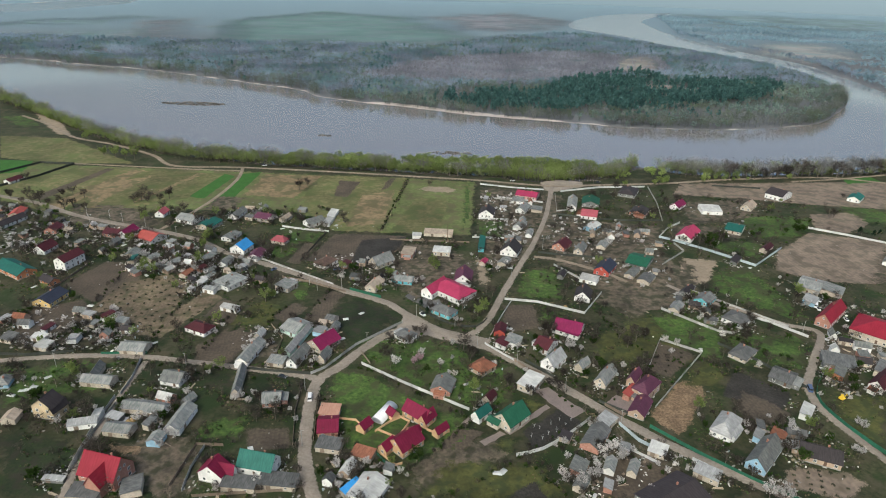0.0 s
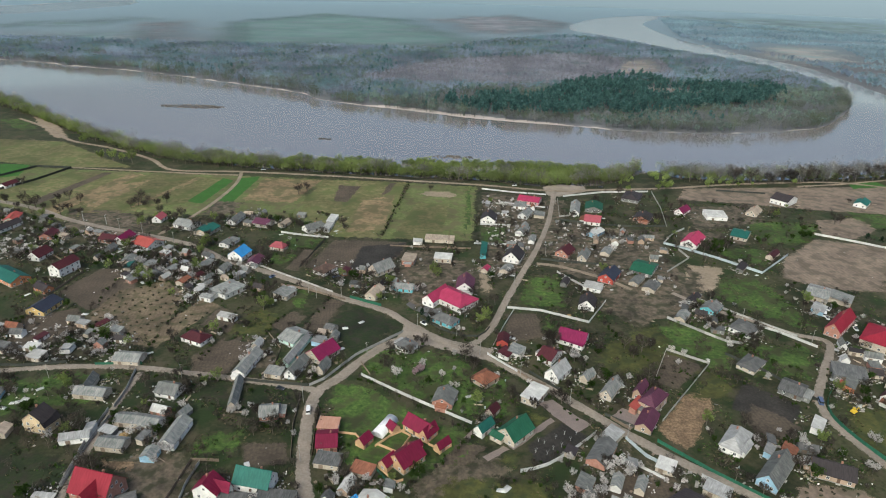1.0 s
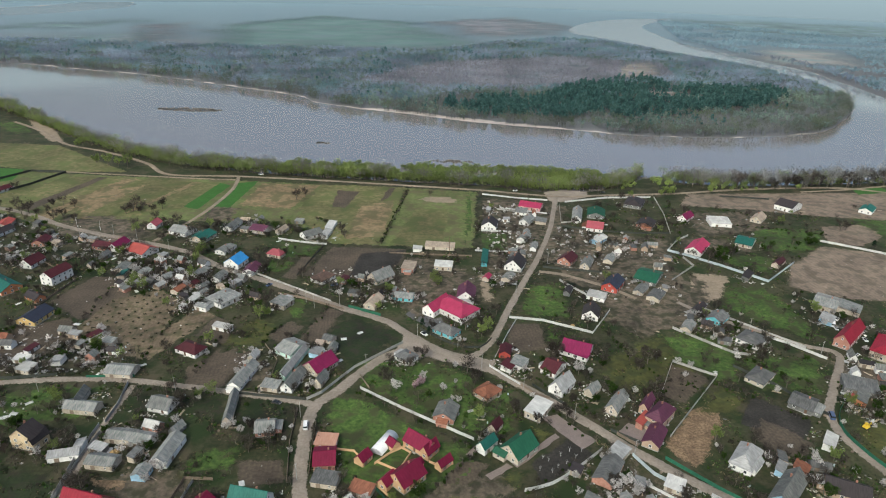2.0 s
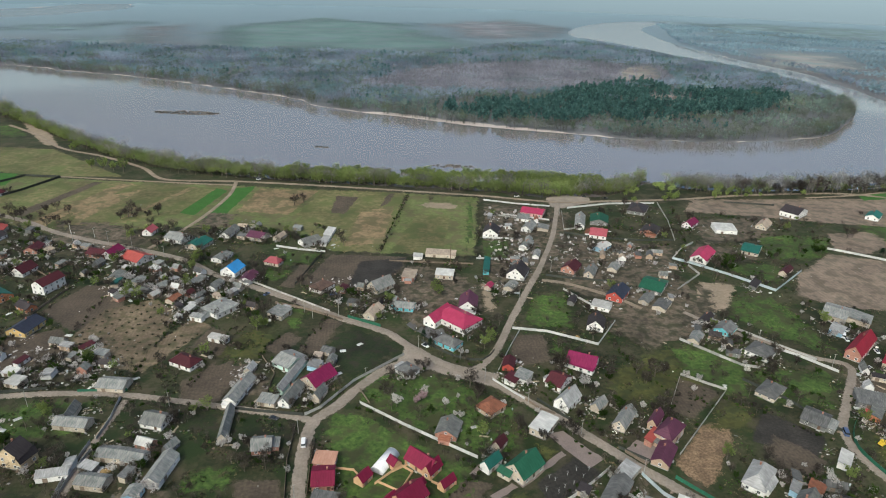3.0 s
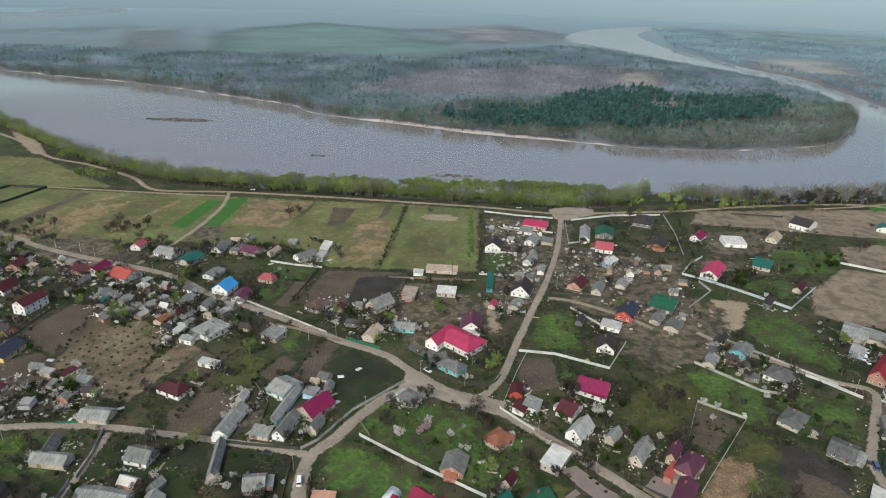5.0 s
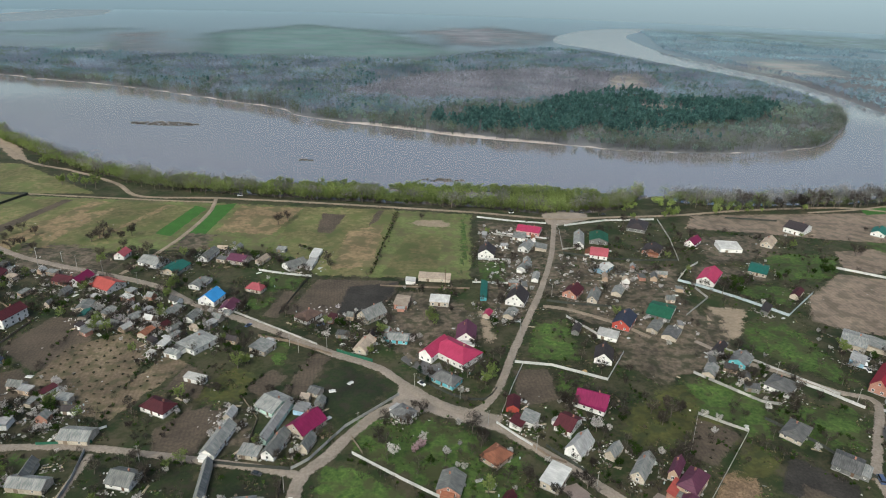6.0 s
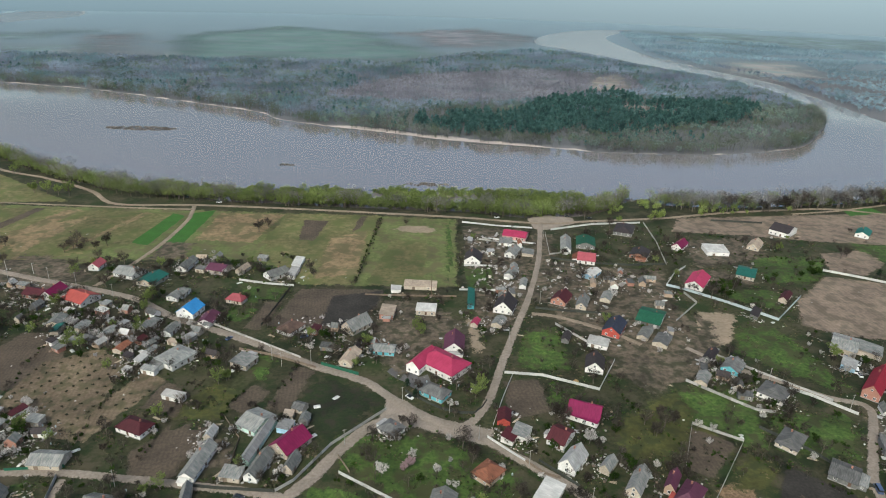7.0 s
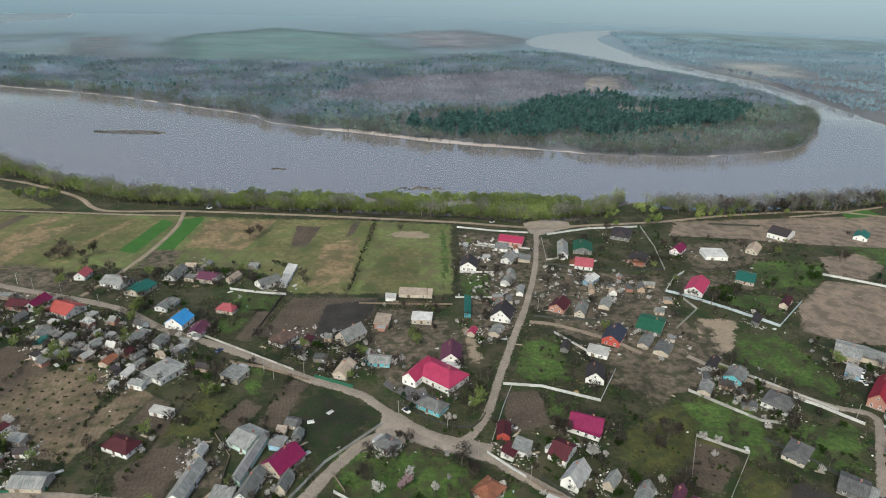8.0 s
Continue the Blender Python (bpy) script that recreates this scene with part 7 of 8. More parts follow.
def vehicle(name, x, y, turn, colour, length, half, low, glass, words, category):
    root = new(name)
    tagged(root, words, category)
    root.matrix_basis = pose(x, y, 0.24 if on_road(x, y, -1.0) else 0.04, 0, 0, turn)
    part("body", extrude_profile(low, half).mesh("body", PAINT[colour]), root)
    part("cabin_glass", extrude_profile(glass, half - 0.06, 0.14, glass[0][1] + 0.2).mesh("cabin_glass", GLASS), root)
    zt = max(z for _, z in glass)
    xs = [px for px, z in glass if z == zt]
    part("roof", Shape().box(min(xs) - 0.05, -half + 0.16, zt - 0.02, max(xs) + 0.05, half - 0.16, zt + 0.05).mesh("roof", PAINT[colour]), root)
    for sx in (-0.31, 0.31):
        for sy in (-half + 0.08, half - 0.08):
            part("wheel", WHEEL, root, pose(length * sx, sy, 0.33))
    for sy in (-0.6, 0.6):
        part("headlight", Shape().box(length / 2 - 0.04, sy - 0.16, 0.6, length / 2 + 0.02, sy + 0.16, 0.78).mesh("headlight", TRIM), root)
    return root


def car(x, y, turn, colour):
    vehicle("car", x, y, turn, colour, 4.3, 0.86,
            [(-2.15, 0.3), (2.15, 0.3), (2.17, 0.65), (2.0, 0.82), (0.9, 0.95), (-1.75, 0.98), (-2.12, 0.85)],
            [(-1.7, 0.95), (1.0, 0.93), (0.35, 1.42), (-1.1, 1.45)], f"small {colour} passenger car parked on bare ground", "car")


def van(x, y, turn, colour):
    vehicle("van", x, y, turn, colour, 5.4, 0.98,
            [(-2.7, 0.35), (2.7, 0.35), (2.72, 0.9), (2.3, 1.2), (1.75, 1.3), (-2.68, 1.3)],
            [(-2.62, 1.28), (2.0, 1.2), (1.45, 2.1), (-2.55, 2.2)][:2] + [(1.45, 2.2), (-2.55, 2.2)], f"{colour} van on the village road", "van")


POLE = Shape().tube((0, 0, -0.5), (0, 0, 8.2), 0.15, 0.10, 8).mesh("pole", CONCRETE)
ARM_BAR = Shape().box(-0.9, -0.05, 7.6, 0.9, 0.05, 7.72).mesh("crossarm", WOOD)
CUP = Shape().tube((0, 0, 0), (0, 0, 0.18), 0.05, 0.04, 6).mesh("insulator", TRIM)


def utility_pole(x, y, turn):
    root = new("utility_pole")
    tagged(root, "pale concrete utility pole with a wooden crossarm", "pole", "utility poles")
    root.matrix_basis = pose(x, y, 0, 0, 0, turn)
    part("pole", POLE, root)
    part("crossarm", ARM_BAR, root)
    for k in (-0.8, -0.3, 0.3, 0.8):
        part("insulator", CUP, root, pose(k, 0, 7.72))


def mast(x, y, turn):
    root = new("mast")
    tagged(root, "tall dark wooden mast beside the meadow", "pole")
    root.matrix_basis = pose(x, y, 0)
    part("pole", Shape().tube((0, 0, -0.5), (0, 0, 12.5), 0.24, 0.14, 8).mesh("pole", DARK_DOOR), root)
    part("cap", Shape().tube((0, 0, 12.5), (0, 0, 12.7), 0.22, 0.1, 8).mesh("cap", DARK_DOOR), root)


def lamp_post(x, y, turn):
    root = new("street_lamp")
    tagged(root, "slim pale street lamp post", "lamp")
    root.matrix_basis = pose(x, y, 0, 0, 0, turn)
    part("pole", Shape().tube((0, 0, -0.5), (0, 0, 7.5), 0.11, 0.07, 8).tube((0, 0, 7.5), (0.9, 0, 7.8), 0.06, 0.05, 6).mesh("pole", TRIM), root)
    part("lamp_head", Shape().box(0.7, -0.14, 7.72, 1.3, 0.14, 7.86).mesh("lamp_head", CONCRETE), root)


PLANK = Shape().box(-1.9, -0.13, 0, 1.9, 0.13, 0.07).mesh("plank", mat("fresh_plank", (0.30, 0.24, 0.17), (0.42, 0.35, 0.26), scale=2, rand=0.3))


def lumber(x, y, turn):
    root = new("lumber_pile")
    tagged(root, "untidy pile of pale planks on the ground", "lumber", "lumber piles")
    root.matrix_basis = pose(x, y, 0.02, 0, 0, turn + random.uniform(-60, 60))
    for k in range(5):
        part("plank", PLANK, root, pose(random.uniform(-0.5, 0.5), (k % 3 - 1) * 0.34 + random.uniform(-0.1, 0.1), 0.075 * (k // 3), 0, 0, random.uniform(-14, 14) if k > 2 else random.uniform(-2, 2)))


SHEET_MAT = mat("pale_sheet", (0.36, 0.36, 0.352), (0.48, 0.48, 0.464), scale=1.5, rand=0.25, bump=0.4)


def white_sheet(x, y, turn):
    """A sagging tarpaulin with folds."""
    s = Shape()
    n, w, d = 6, random.uniform(2.2, 4.0), random.uniform(1.4, 2.4)
    z = [[0.10 + 0.35 * math.exp(-((i - n / 2) ** 2 + (j - n / 2) ** 2) / 6) * random.uniform(0.6, 1.3) for j in range(n + 1)] for i in range(n + 1)]
    top = [((i / n - 0.5) * w, (j / n - 0.5) * d, z[i][j]) for i in range(n + 1) for j in range(n + 1)]
    low = [(px, py, -0.02) for px, py, _ in top]
    m = n + 1
    s.v = top + low
    s.f = [(i * m + j, (i + 1) * m + j, (i + 1) * m + j + 1, i * m + j + 1) for i in range(n) for j in range(n)]
    edge = [i * m for i in range(m)] + [n * m + j for j in range(1, m)] + [i * m + n for i in range(n - 1, -1, -1)] + [j for j in range(n - 1, 0, -1)]
    s.f += [(a, a + m * m, b + m * m, b) for a, b in zip(edge, edge[1:] + edge[:1])]
    ob = new("tarpaulin", s.mesh("tarpaulin", SHEET_MAT, True))
    ob.matrix_basis = pose(x, y, 0.02, 0, 0, turn + random.uniform(-40, 40))
    tagged(ob, "pale tarpaulin spread over things on the ground", "tarpaulin", "tarpaulins")


def excavator(x, y, turn):
    root = new("excavator")
    tagged(root, "small yellow digger parked in a yard", "excavator")
    root.matrix_basis = pose(x, y, 0.02, 0, 0, turn)
    for sy in (-0.8, 0.8):
        part("track", extrude_profile([(-1.3, 0.0), (1.3, 0.0), (1.55, 0.35), (1.3, 0.7), (-1.3, 0.7), (-1.55, 0.35)], 0.22).mesh("track", RUBBER), root, pose(0, sy, 0))
    part("body", extrude_profile([(-1.6, 0.75), (1.1, 0.75), (1.1, 1.2), (0.1, 1.5), (-1.5, 1.6)], 1.0).mesh("body", PAINT["yellow"]), root)
    part("cabin", extrude_profile([(-0.2, 1.2), (1.0, 1.2), (0.8, 2.5), (-0.2, 2.5)], 0.5).mesh("cabin", PAINT["yellow"]), root, pose(0, 0.45, 0))
    part("boom", Shape().tube((1.0, -0.3, 1.2), (2.3, -0.3, 2.8), 0.18, 0.14, 6).mesh("boom", PAINT["yellow"]), root)
    part("stick", Shape().tube((2.3, -0.3, 2.8), (3.3, -0.3, 1.0), 0.13, 0.10, 6).mesh("stick", PAINT["yellow"]), root)
    part("bucket", extrude_profile([(3.0, 1.0), (3.5, 1.0), (3.7, 0.5), (3.2, 0.2), (2.9, 0.5)], 0.35).mesh("bucket", RUBBER), root, pose(0, -0.3, 0))


STRAW = mat("straw", (0.26, 0.17, 0.07), (0.38, 0.26, 0.12), scale=2.5, bump=1.0)


def haystack(x, y, turn):
    s = Shape()
    rings = [(1.3, 0.0), (1.45, 0.4), (1.2, 0.9), (0.7, 1.4), (0.15, 1.7)]
    n = 12
    for r, z in rings:
        s.v += [(r * (1 + random.uniform(-0.12, 0.12)) * math.cos(2 * math.pi * k / n), r * (1 + random.uniform(-0.12, 0.12)) * math.sin(2 * math.pi * k / n), z) for k in range(n)]
    s.f = [(i * n + k, i * n + (k + 1) % n, (i + 1) * n + (k + 1) % n, (i + 1) * n + k) for i in range(4) for k in range(n)] + [tuple(range(4 * n, 5 * n))]
    ob = new("haystack", s.mesh("haystack", STRAW, True))
    ob.matrix_basis = pose(x, y, 0, 0, 0, random.uniform(0, 90))
    tagged(ob, "small heap of golden straw in a yard", "haystack", "haystacks")


def tuft(s, x, y, r, h, n):
    for _ in range(n):
        a, b = random.uniform(0, 6.283), random.uniform(0, 6.283)
        px, py = x + r * math.cos(a) * random.random(), y + r * math.sin(a) * random.random()
        dx, dy, z = math.cos(b) * r * 0.45, math.sin(b) * r * 0.45, h * random.uniform(0.6, 1.2)
        s.add([(px - dx, py - dy, -0.03), (px + dx, py + dy, -0.03), (px + dx * 0.6 + dy * 0.5, py + dy * 0.6 - dx * 0.5, z), (px - dx * 0.5 + dy * 0.5, py - dy * 0.5 - dx * 0.5, z * 0.8)], [(0, 1, 2, 3)])


SEEDLING = mat("dark_seedlings", (0.03, 0.035, 0.02), (0.05, 0.05, 0.03), scale=1, island=0.3, bump=0)


def plant_rows(poly, along, between):
    """Low dark clumps of garden plants in rows, over the area."""
    poly = np.array(poly)
    centre = poly.mean(0)
    s = Shape()
    c, d = math.cos(radians(-20)), math.sin(radians(-20))
    for i in range(-20, 21):
        for j in range(-20, 21):
            u, v = i * along + random.uniform(-0.6, 0.6), j * between + random.uniform(-0.5, 0.5)
            x, y = centre[0] + u * c - v * d, centre[1] + u * d + v * c
            if inside(np.array([x]), np.array([y]), poly)[0] and random.random() < 0.85:
                tuft(s, x, y, 0.8, 0.6, 11)
    tagged(new("garden_plants", s.mesh("garden_plants", SEEDLING)), "rows of small dark garden bushes in bare soil", "plants", kind="stuff")


REED = mat("brown_reeds", (0.09, 0.082, 0.07), (0.15, 0.135, 0.115), scale=0.4, island=0.3, bump=0)


def reed_bed(x, y, turn, half_length, half_width):
    s = Shape()
    for _ in range(int(half_length * half_width * 2.0)):
        a, r = random.uniform(0, 6.283), math.sqrt(random.random())
        px, py = x + half_length * r * math.cos(a), y + half_width * r * math.sin(a) - 0.05 * half_length * r * math.cos(a)
        if noise.noise(Vector((px / 7, py / 3, 1.0))) > 0.0:
            k = Shape()
            tuft(k, px, py, 0.9, 0.9, 4)
            s.add([(p, q, z + WATER_LEVEL) for p, q, z in k.v], k.f)
    tagged(new("reed_bed", s.mesh("reed_bed", REED)), "low dark reed bank standing in the river", "reeds", kind="stuff")


def sapling(x, y, turn):
    root = new("sapling")
    tagged(root, "young whitewashed fruit sapling in dark soil", "sapling", "orchard saplings")
    root.matrix_basis = pose(x, y, 0, 0, 0, random.uniform(0, 360))
    part("trunk", Shape().tube((0, 0, -0.1), (0, 0, 1.4), 0.06, 0.04, 6).mesh("trunk", TRIM), root)
    s = Shape()
    for k in range(6):
        a = k * 1.05
        s.tube((0, 0, 1.0 + 0.06 * k), (0.7 * math.cos(a), 0.7 * math.sin(a), 1.9 + 0.1 * k), 0.035, 0.012, 4)
    part("branches", s.mesh("branches", SHEET_MAT), root)




EDGES = []


def overgrown(points):
    """Marks a plot edge, to be grown over with weeds and shrubs."""
    line = curve(points, 1.5)
    EDGES.extend((x + random.gauss(0, 0.9), y + random.gauss(0, 0.9)) for x, y in line if random.random() < 0.7 and not on_road(x, y, 0.8))


def grow_edges():
    at = np.array(EDGES)
    rng = np.random.default_rng(55)
    pick = rng.random(len(at))
    for name, words, low, high, form, height, leaves, size, material in (
            ("brown_hedge", "leafless brown shrubs along the plot edges", 0.0, 0.55, "bare", 3.0, 90, 0.36, TWIG),
            ("green_hedge", "dark green shrubs along the plot edges", 0.55, 1.0, "bud", 2.0, 70, 0.26, LEAF)):
        plant(name, words, at[(pick >= low) & (pick < high)], [simple(form, 330 + k, height * (0.7 + 0.3 * k), leaves, size) for k in range(3)], material, rng, category="hedge")


def hut(x, y, turn):
    """A small shed with a lean-to roof or a low gable, as stand in the yards."""
    L, W = random.uniform(3.5, 8.0), random.uniform(2.8, 5.0)
    roof = random.choices(["grey", "slate", "lightgrey", "white", "rust", "tan", "dark", "maroon"], [36, 17, 17, 13, 1.5, 4, 7, 2])[0]
    shed(x, y, turn, round(L, 1), round(W, 1), round(random.uniform(2.1, 2.7), 1), random.choice([0.5, 0.7, 1.6, 2.0]), roof, random.choice(["cream", "white", "slate_wall", "tan_wall", "brick", "cream"]))


JUMBLE = []


def crowded(poly, huts, trees, turn, blossom=0.3):
    """A jumble of small huts and fruit trees over the area."""
    poly = np.array(poly)
    lo, hi = poly.min(0), poly.max(0)
    taken = [(x, y, r) for x, y, r in FOOTPRINTS]
    for kind, count in (("hut", huts), ("tree", trees)):
        for _ in range(count * 30):
            if not count:
                break
            x, y = random.uniform(lo[0], hi[0]), random.uniform(lo[1], hi[1])
            room = 3.2 if kind == "hut" else 0.3
            if not inside(np.array([x]), np.array([y]), poly)[0] or on_road(x, y, 2.5 if kind == "hut" else 1.0) or any(math.hypot(x - p, y - q) < r + room for p, q, r in taken):
                continue
            count -= 1
            if kind == "hut":
                hut(x, y, turn + random.choice([0, 90]) + random.uniform(-8, 8))
                taken.append((x, y, 4.0))
            else:
                tree_at(random.choices(["blossom", "bare", "scrub", "leaf"], [blossom, 0.4, 0.25, 0.1])[0], x, y, random.uniform(0.6, 1.05))



# trees that stand out
tree_at("leaf", 195.8, 425.9, 1.50)
tree_at("leaf", 204.1, 430.5, 1.70)
tree_at("leaf", 195.6, 434.3, 1.30)
tree_at("leaf", 269.2, 451.5, 1.50)
tree_at("leaf", 276.0, 456.4, 1.20)
tree_at("bare", 309.7, 482.4, 1.40)
tree_at("bare", 315.9, 485.3, 1.20)
tree_at("bud", -4.9, 376.1, 1.10)
tree_at("bare", -4.3, 383.1, 1.00)
tree_at("bare", 21.6, 323.6, 1.20)
tree_at("bare", 26.5, 328.6, 1.30)
tree_at("bud", 24.0, 319.1, 1.00)
tree_at("bare", 30.4, 337.9, 1.10)
tree_at("bud", -166.2, 410.6, 1.30)
tree_at("bare", -165.2, 414.7, 1.20)
tree_at("bud", -219.7, 461.0, 1.20)
tree_at("bare", -241.1, 488.3, 1.20)
tree_at("bare", -252.7, 495.8, 1.20)
tree_at("bare", -309.3, 502.1, 1.40)
tree_at("bare", -315.2, 497.5, 1.30)
tree_at("bare", -296.6, 495.8, 1.20)
tree_at("bare", -102.5, 341.3, 1.30)
tree_at("leaf", -106.0, 338.9, 1.00)
tree_at("bare", -97.1, 335.7, 1.10)
tree_at("bud", -98.7, 330.0, 0.80)
tree_at("bud", -110.2, 254.3, 0.90)
tree_at("bud", -105.7, 256.8, 1.00)
tree_at("bare", -117.5, 250.3, 1.20)
tree_at("bare", 173.7, 310.8, 1.20)
tree_at("bare", 148.2, 319.2, 1.10)
tree_at("bare", 149.1, 312.9, 1.20)
tree_at("leaf", 187.3, 296.5, 0.90)
tree_at("bare", 65.5, 205.2, 1.30)
tree_at("leaf", 72.1, 208.7, 1.10)
tree_at("bare", 91.4, 199.4, 1.10)
tree_at("bare", 122.4, 192.6, 1.00)
tree_at("bare", -13.3, 544.6, 0.80)
tree_at("blossom", 5.8, 282.7, 1.00)
tree_at("blossom", 0.1, 263.0, 1.00)
tree_at("blossom", 65.9, 282.3, 1.00)
tree_at("blossom", 72.2, 279.9, 1.00)
tree_at("blossom", -108.5, 207.2, 1.00)
tree_at("blossom", -111.9, 209.9, 1.00)
tree_at("blossom", -99.6, 273.3, 1.00)
tree_at("blossom", -96.0, 278.7, 1.00)
tree_at("blossom", -94.0, 282.0, 1.00)
tree_at("blossom", -191.1, 294.0, 1.00)
tree_at("blossom", -194.9, 289.8, 1.00)
tree_at("blossom", -176.4, 298.1, 1.00)
tree_at("blossom", -175.1, 301.8, 1.00)
tree_at("blossom", -257.5, 433.0, 1.00)
tree_at("blossom", -262.8, 408.4, 1.00)
tree_at("blossom", -292.1, 392.1, 1.00)
tree_at("blossom", -287.0, 396.2, 1.00)
tree_at("blossom", -89.1, 234.1, 1.00)
tree_at("blossom", -84.2, 236.7, 1.00)
tree_at("blossom", -91.9, 232.3, 1.00)
tree_at("blossom", -85.1, 231.0, 1.00)
tree_at("blossom", 118.2, 289.8, 1.00)
tree_at("blossom", 123.9, 287.3, 1.00)
tree_at("blossom", 118.4, 278.5, 1.00)
tree_at("blossom", 182.7, 224.7, 1.00)
tree_at("blossom", 183.6, 222.1, 1.00)
tree_at("blossom", 171.3, 207.7, 1.00)
tree_at("blossom", 173.6, 206.4, 1.00)
tree_at("blossom", 150.7, 218.9, 1.00)
tree_at("blossom", 152.4, 216.4, 1.00)
tree_at("blossom", 133.1, 367.7, 1.00)
tree_at("blossom", 123.6, 351.6, 1.00)
tree_at("blossom", 127.2, 430.5, 1.00)
tree_at("blossom", 118.5, 417.7, 1.00)
tree_at("blossom", -16.6, 350.5, 1.00)
tree_at("blossom", -12.2, 354.5, 1.00)
tree_at("blossom", -9.9, 271.6, 1.00)
tree_at("blossom", 65.8, 202.5, 1.40)
tree_at("blossom", 71.3, 205.3, 1.40)
tree_at("blossom", 73.6, 200.5, 1.40)
tree_at("blossom", 59.9, 189.3, 1.40)
tree_at("blossom", 54.8, 185.6, 1.40)
tree_at("blossom", 124.5, 181.9, 1.40)
tree_at("blossom", 129.8, 180.4, 1.40)
tree_at("blossom", -22.0, 262.2, 1.40)
tree_at("blossom", 66.4, 279.7, 1.40)
tree_at("blossom", -211.6, 391.6, 0.80)
tree_at("blossom", -183.0, 370.7, 0.80)
tree_at("blossom", -182.8, 386.6, 0.80)
tree_at("blossom", -168.4, 378.4, 0.80)
tree_at("blossom", -160.4, 371.9, 0.80)
tree_at("blossom", -184.5, 364.0, 0.80)
tree_at("blossom", -166.6, 394.0, 0.80)
tree_at("blossom", -274.7, 428.8, 0.80)
tree_at("blossom", -270.4, 408.0, 0.80)
tree_at("blossom", -196.5, 383.2, 0.80)
tree_at("blossom", -170.4, 364.6, 0.80)
tree_at("blossom", 41.8, 381.9, 0.80)
tree_at("blossom", 35.5, 373.0, 0.80)
tree_at("blossom", 29.9, 371.0, 0.80)
tree_at("blossom", 51.5, 284.5, 0.80)
tree_at("blossom", 80.6, 184.1, 0.80)
tree_at("blossom", 89.4, 193.2, 0.80)
tree_at("blossom", 48.7, 187.5, 0.80)
tree_at("pink", -13.0, 265.0, 1.15)
tree_at("pink", -10.6, 267.5, 1.15)
tree_at("leaf", 239.0, 446.4, 1.00)
tree_at("leaf", 230.0, 440.4, 1.00)
tree_at("leaf", 260.3, 450.9, 1.00)
tree_at("leaf", 269.3, 456.0, 1.00)
tree_at("leaf", 272.7, 451.6, 1.00)
tree_at("leaf", 276.3, 465.7, 1.00)
tree_at("leaf", 189.6, 422.4, 1.50)
tree_at("leaf", 192.6, 417.5, 1.50)
tree_at("leaf", 188.1, 429.6, 1.50)
tree_at("bud", -224.7, 446.3, 1.20)
tree_at("bud", -165.6, 413.6, 1.20)
tree_at("bud", -167.0, 408.5, 1.20)
tree_at("bud", -4.1, 371.1, 1.20)
tree_at("bud", -6.7, 374.3, 1.20)
tree_at("bud", -171.3, 248.4, 1.20)
tree_at("bud", -174.5, 251.0, 1.20)
tree_at("bud", 192.2, 558.3, 1.20)
tree_at("bud", 197.4, 563.7, 1.20)
tree_at("bud", -99.3, 328.5, 1.20)
tree_at("bud", -102.5, 325.6, 1.20)
tree_at("bud", 20.3, 313.8, 1.20)
tree_at("bud", 23.9, 323.7, 1.20)
tree_at("bud", 103.4, 384.9, 1.20)
tree_at("bare", -310.9, 483.9, 1.30)
tree_at("bare", -294.3, 474.3, 1.30)
tree_at("bare", -337.9, 479.5, 1.30)
tree_at("bare", -327.7, 477.5, 1.30)
tree_at("bare", -316.7, 478.2, 1.30)
tree_at("bare", -281.7, 467.3, 1.30)
tree_at("bare", -247.6, 490.6, 1.30)
tree_at("bare", -241.8, 496.5, 1.30)
tree_at("bare", -231.8, 491.6, 1.30)
tree_at("bare", 133.0, 567.7, 1.30)
tree_at("bare", 137.3, 562.9, 1.30)
tree_at("bare", 103.3, 290.4, 1.30)
tree_at("bare", 97.4, 284.6, 1.30)
tree_at("bare", 94.9, 292.8, 1.30)
tree_at("bare", 104.1, 298.9, 1.30)
tree_at("bare", 108.7, 293.4, 1.30)
tree_at("bare", 11.6, 278.6, 1.30)
tree_at("bare", 15.7, 272.6, 1.30)
tree_at("bare", -25.2, 267.0, 1.30)
tree_at("bare", -28.5, 271.9, 1.30)
tree_at("bare", 329.4, 591.8, 2.60)
tree_at("bare", 342.6, 596.3, 2.60)
tree_at("bare", 354.8, 600.8, 2.60)
tree_at("bare", 381.4, 599.0, 2.60)
tree_at("bare", 395.0, 603.7, 2.60)
tree_at("bare", 411.8, 608.6, 2.60)
tree_at("bare", 425.8, 613.3, 2.60)
tree_at("bare", 431.0, 609.9, 2.60)
tree_at("bare", 318.1, 587.4, 2.60)
tree_at("bare", 304.2, 586.5, 2.60)
tree_at("bare", 289.0, 589.0, 2.60)
tree_at("bare", 270.8, 584.1, 2.60)
tree_at("conifer", 315.4, 449.5, 1.00)
tree_at("conifer", 323.7, 445.5, 1.00)
tree_at("conifer", 329.5, 448.0, 1.00)
tree_at("conifer", -8.1, 312.6, 1.00)
tree_at("conifer", -11.9, 320.2, 1.00)
tree_at("bush", 5.8, 297.9, 1.00)
tree_at("bush", 11.9, 296.4, 1.00)
tree_at("bush", -0.3, 301.8, 1.00)
tree_at("bush", 18.1, 298.4, 1.00)
tree_at("bush", 54.9, 240.2, 1.00)
tree_at("bush", 57.0, 237.4, 1.00)
tree_at("bush", 59.4, 233.4, 1.00)
tree_at("bush", 51.9, 246.5, 1.00)
tree_at("bush", 49.6, 249.1, 1.00)
tree_at("bud", -387.8, 682.1, 1.90)
tree_at("bud", -316.6, 611.3, 1.90)
tree_at("bud", -340.5, 617.7, 1.90)
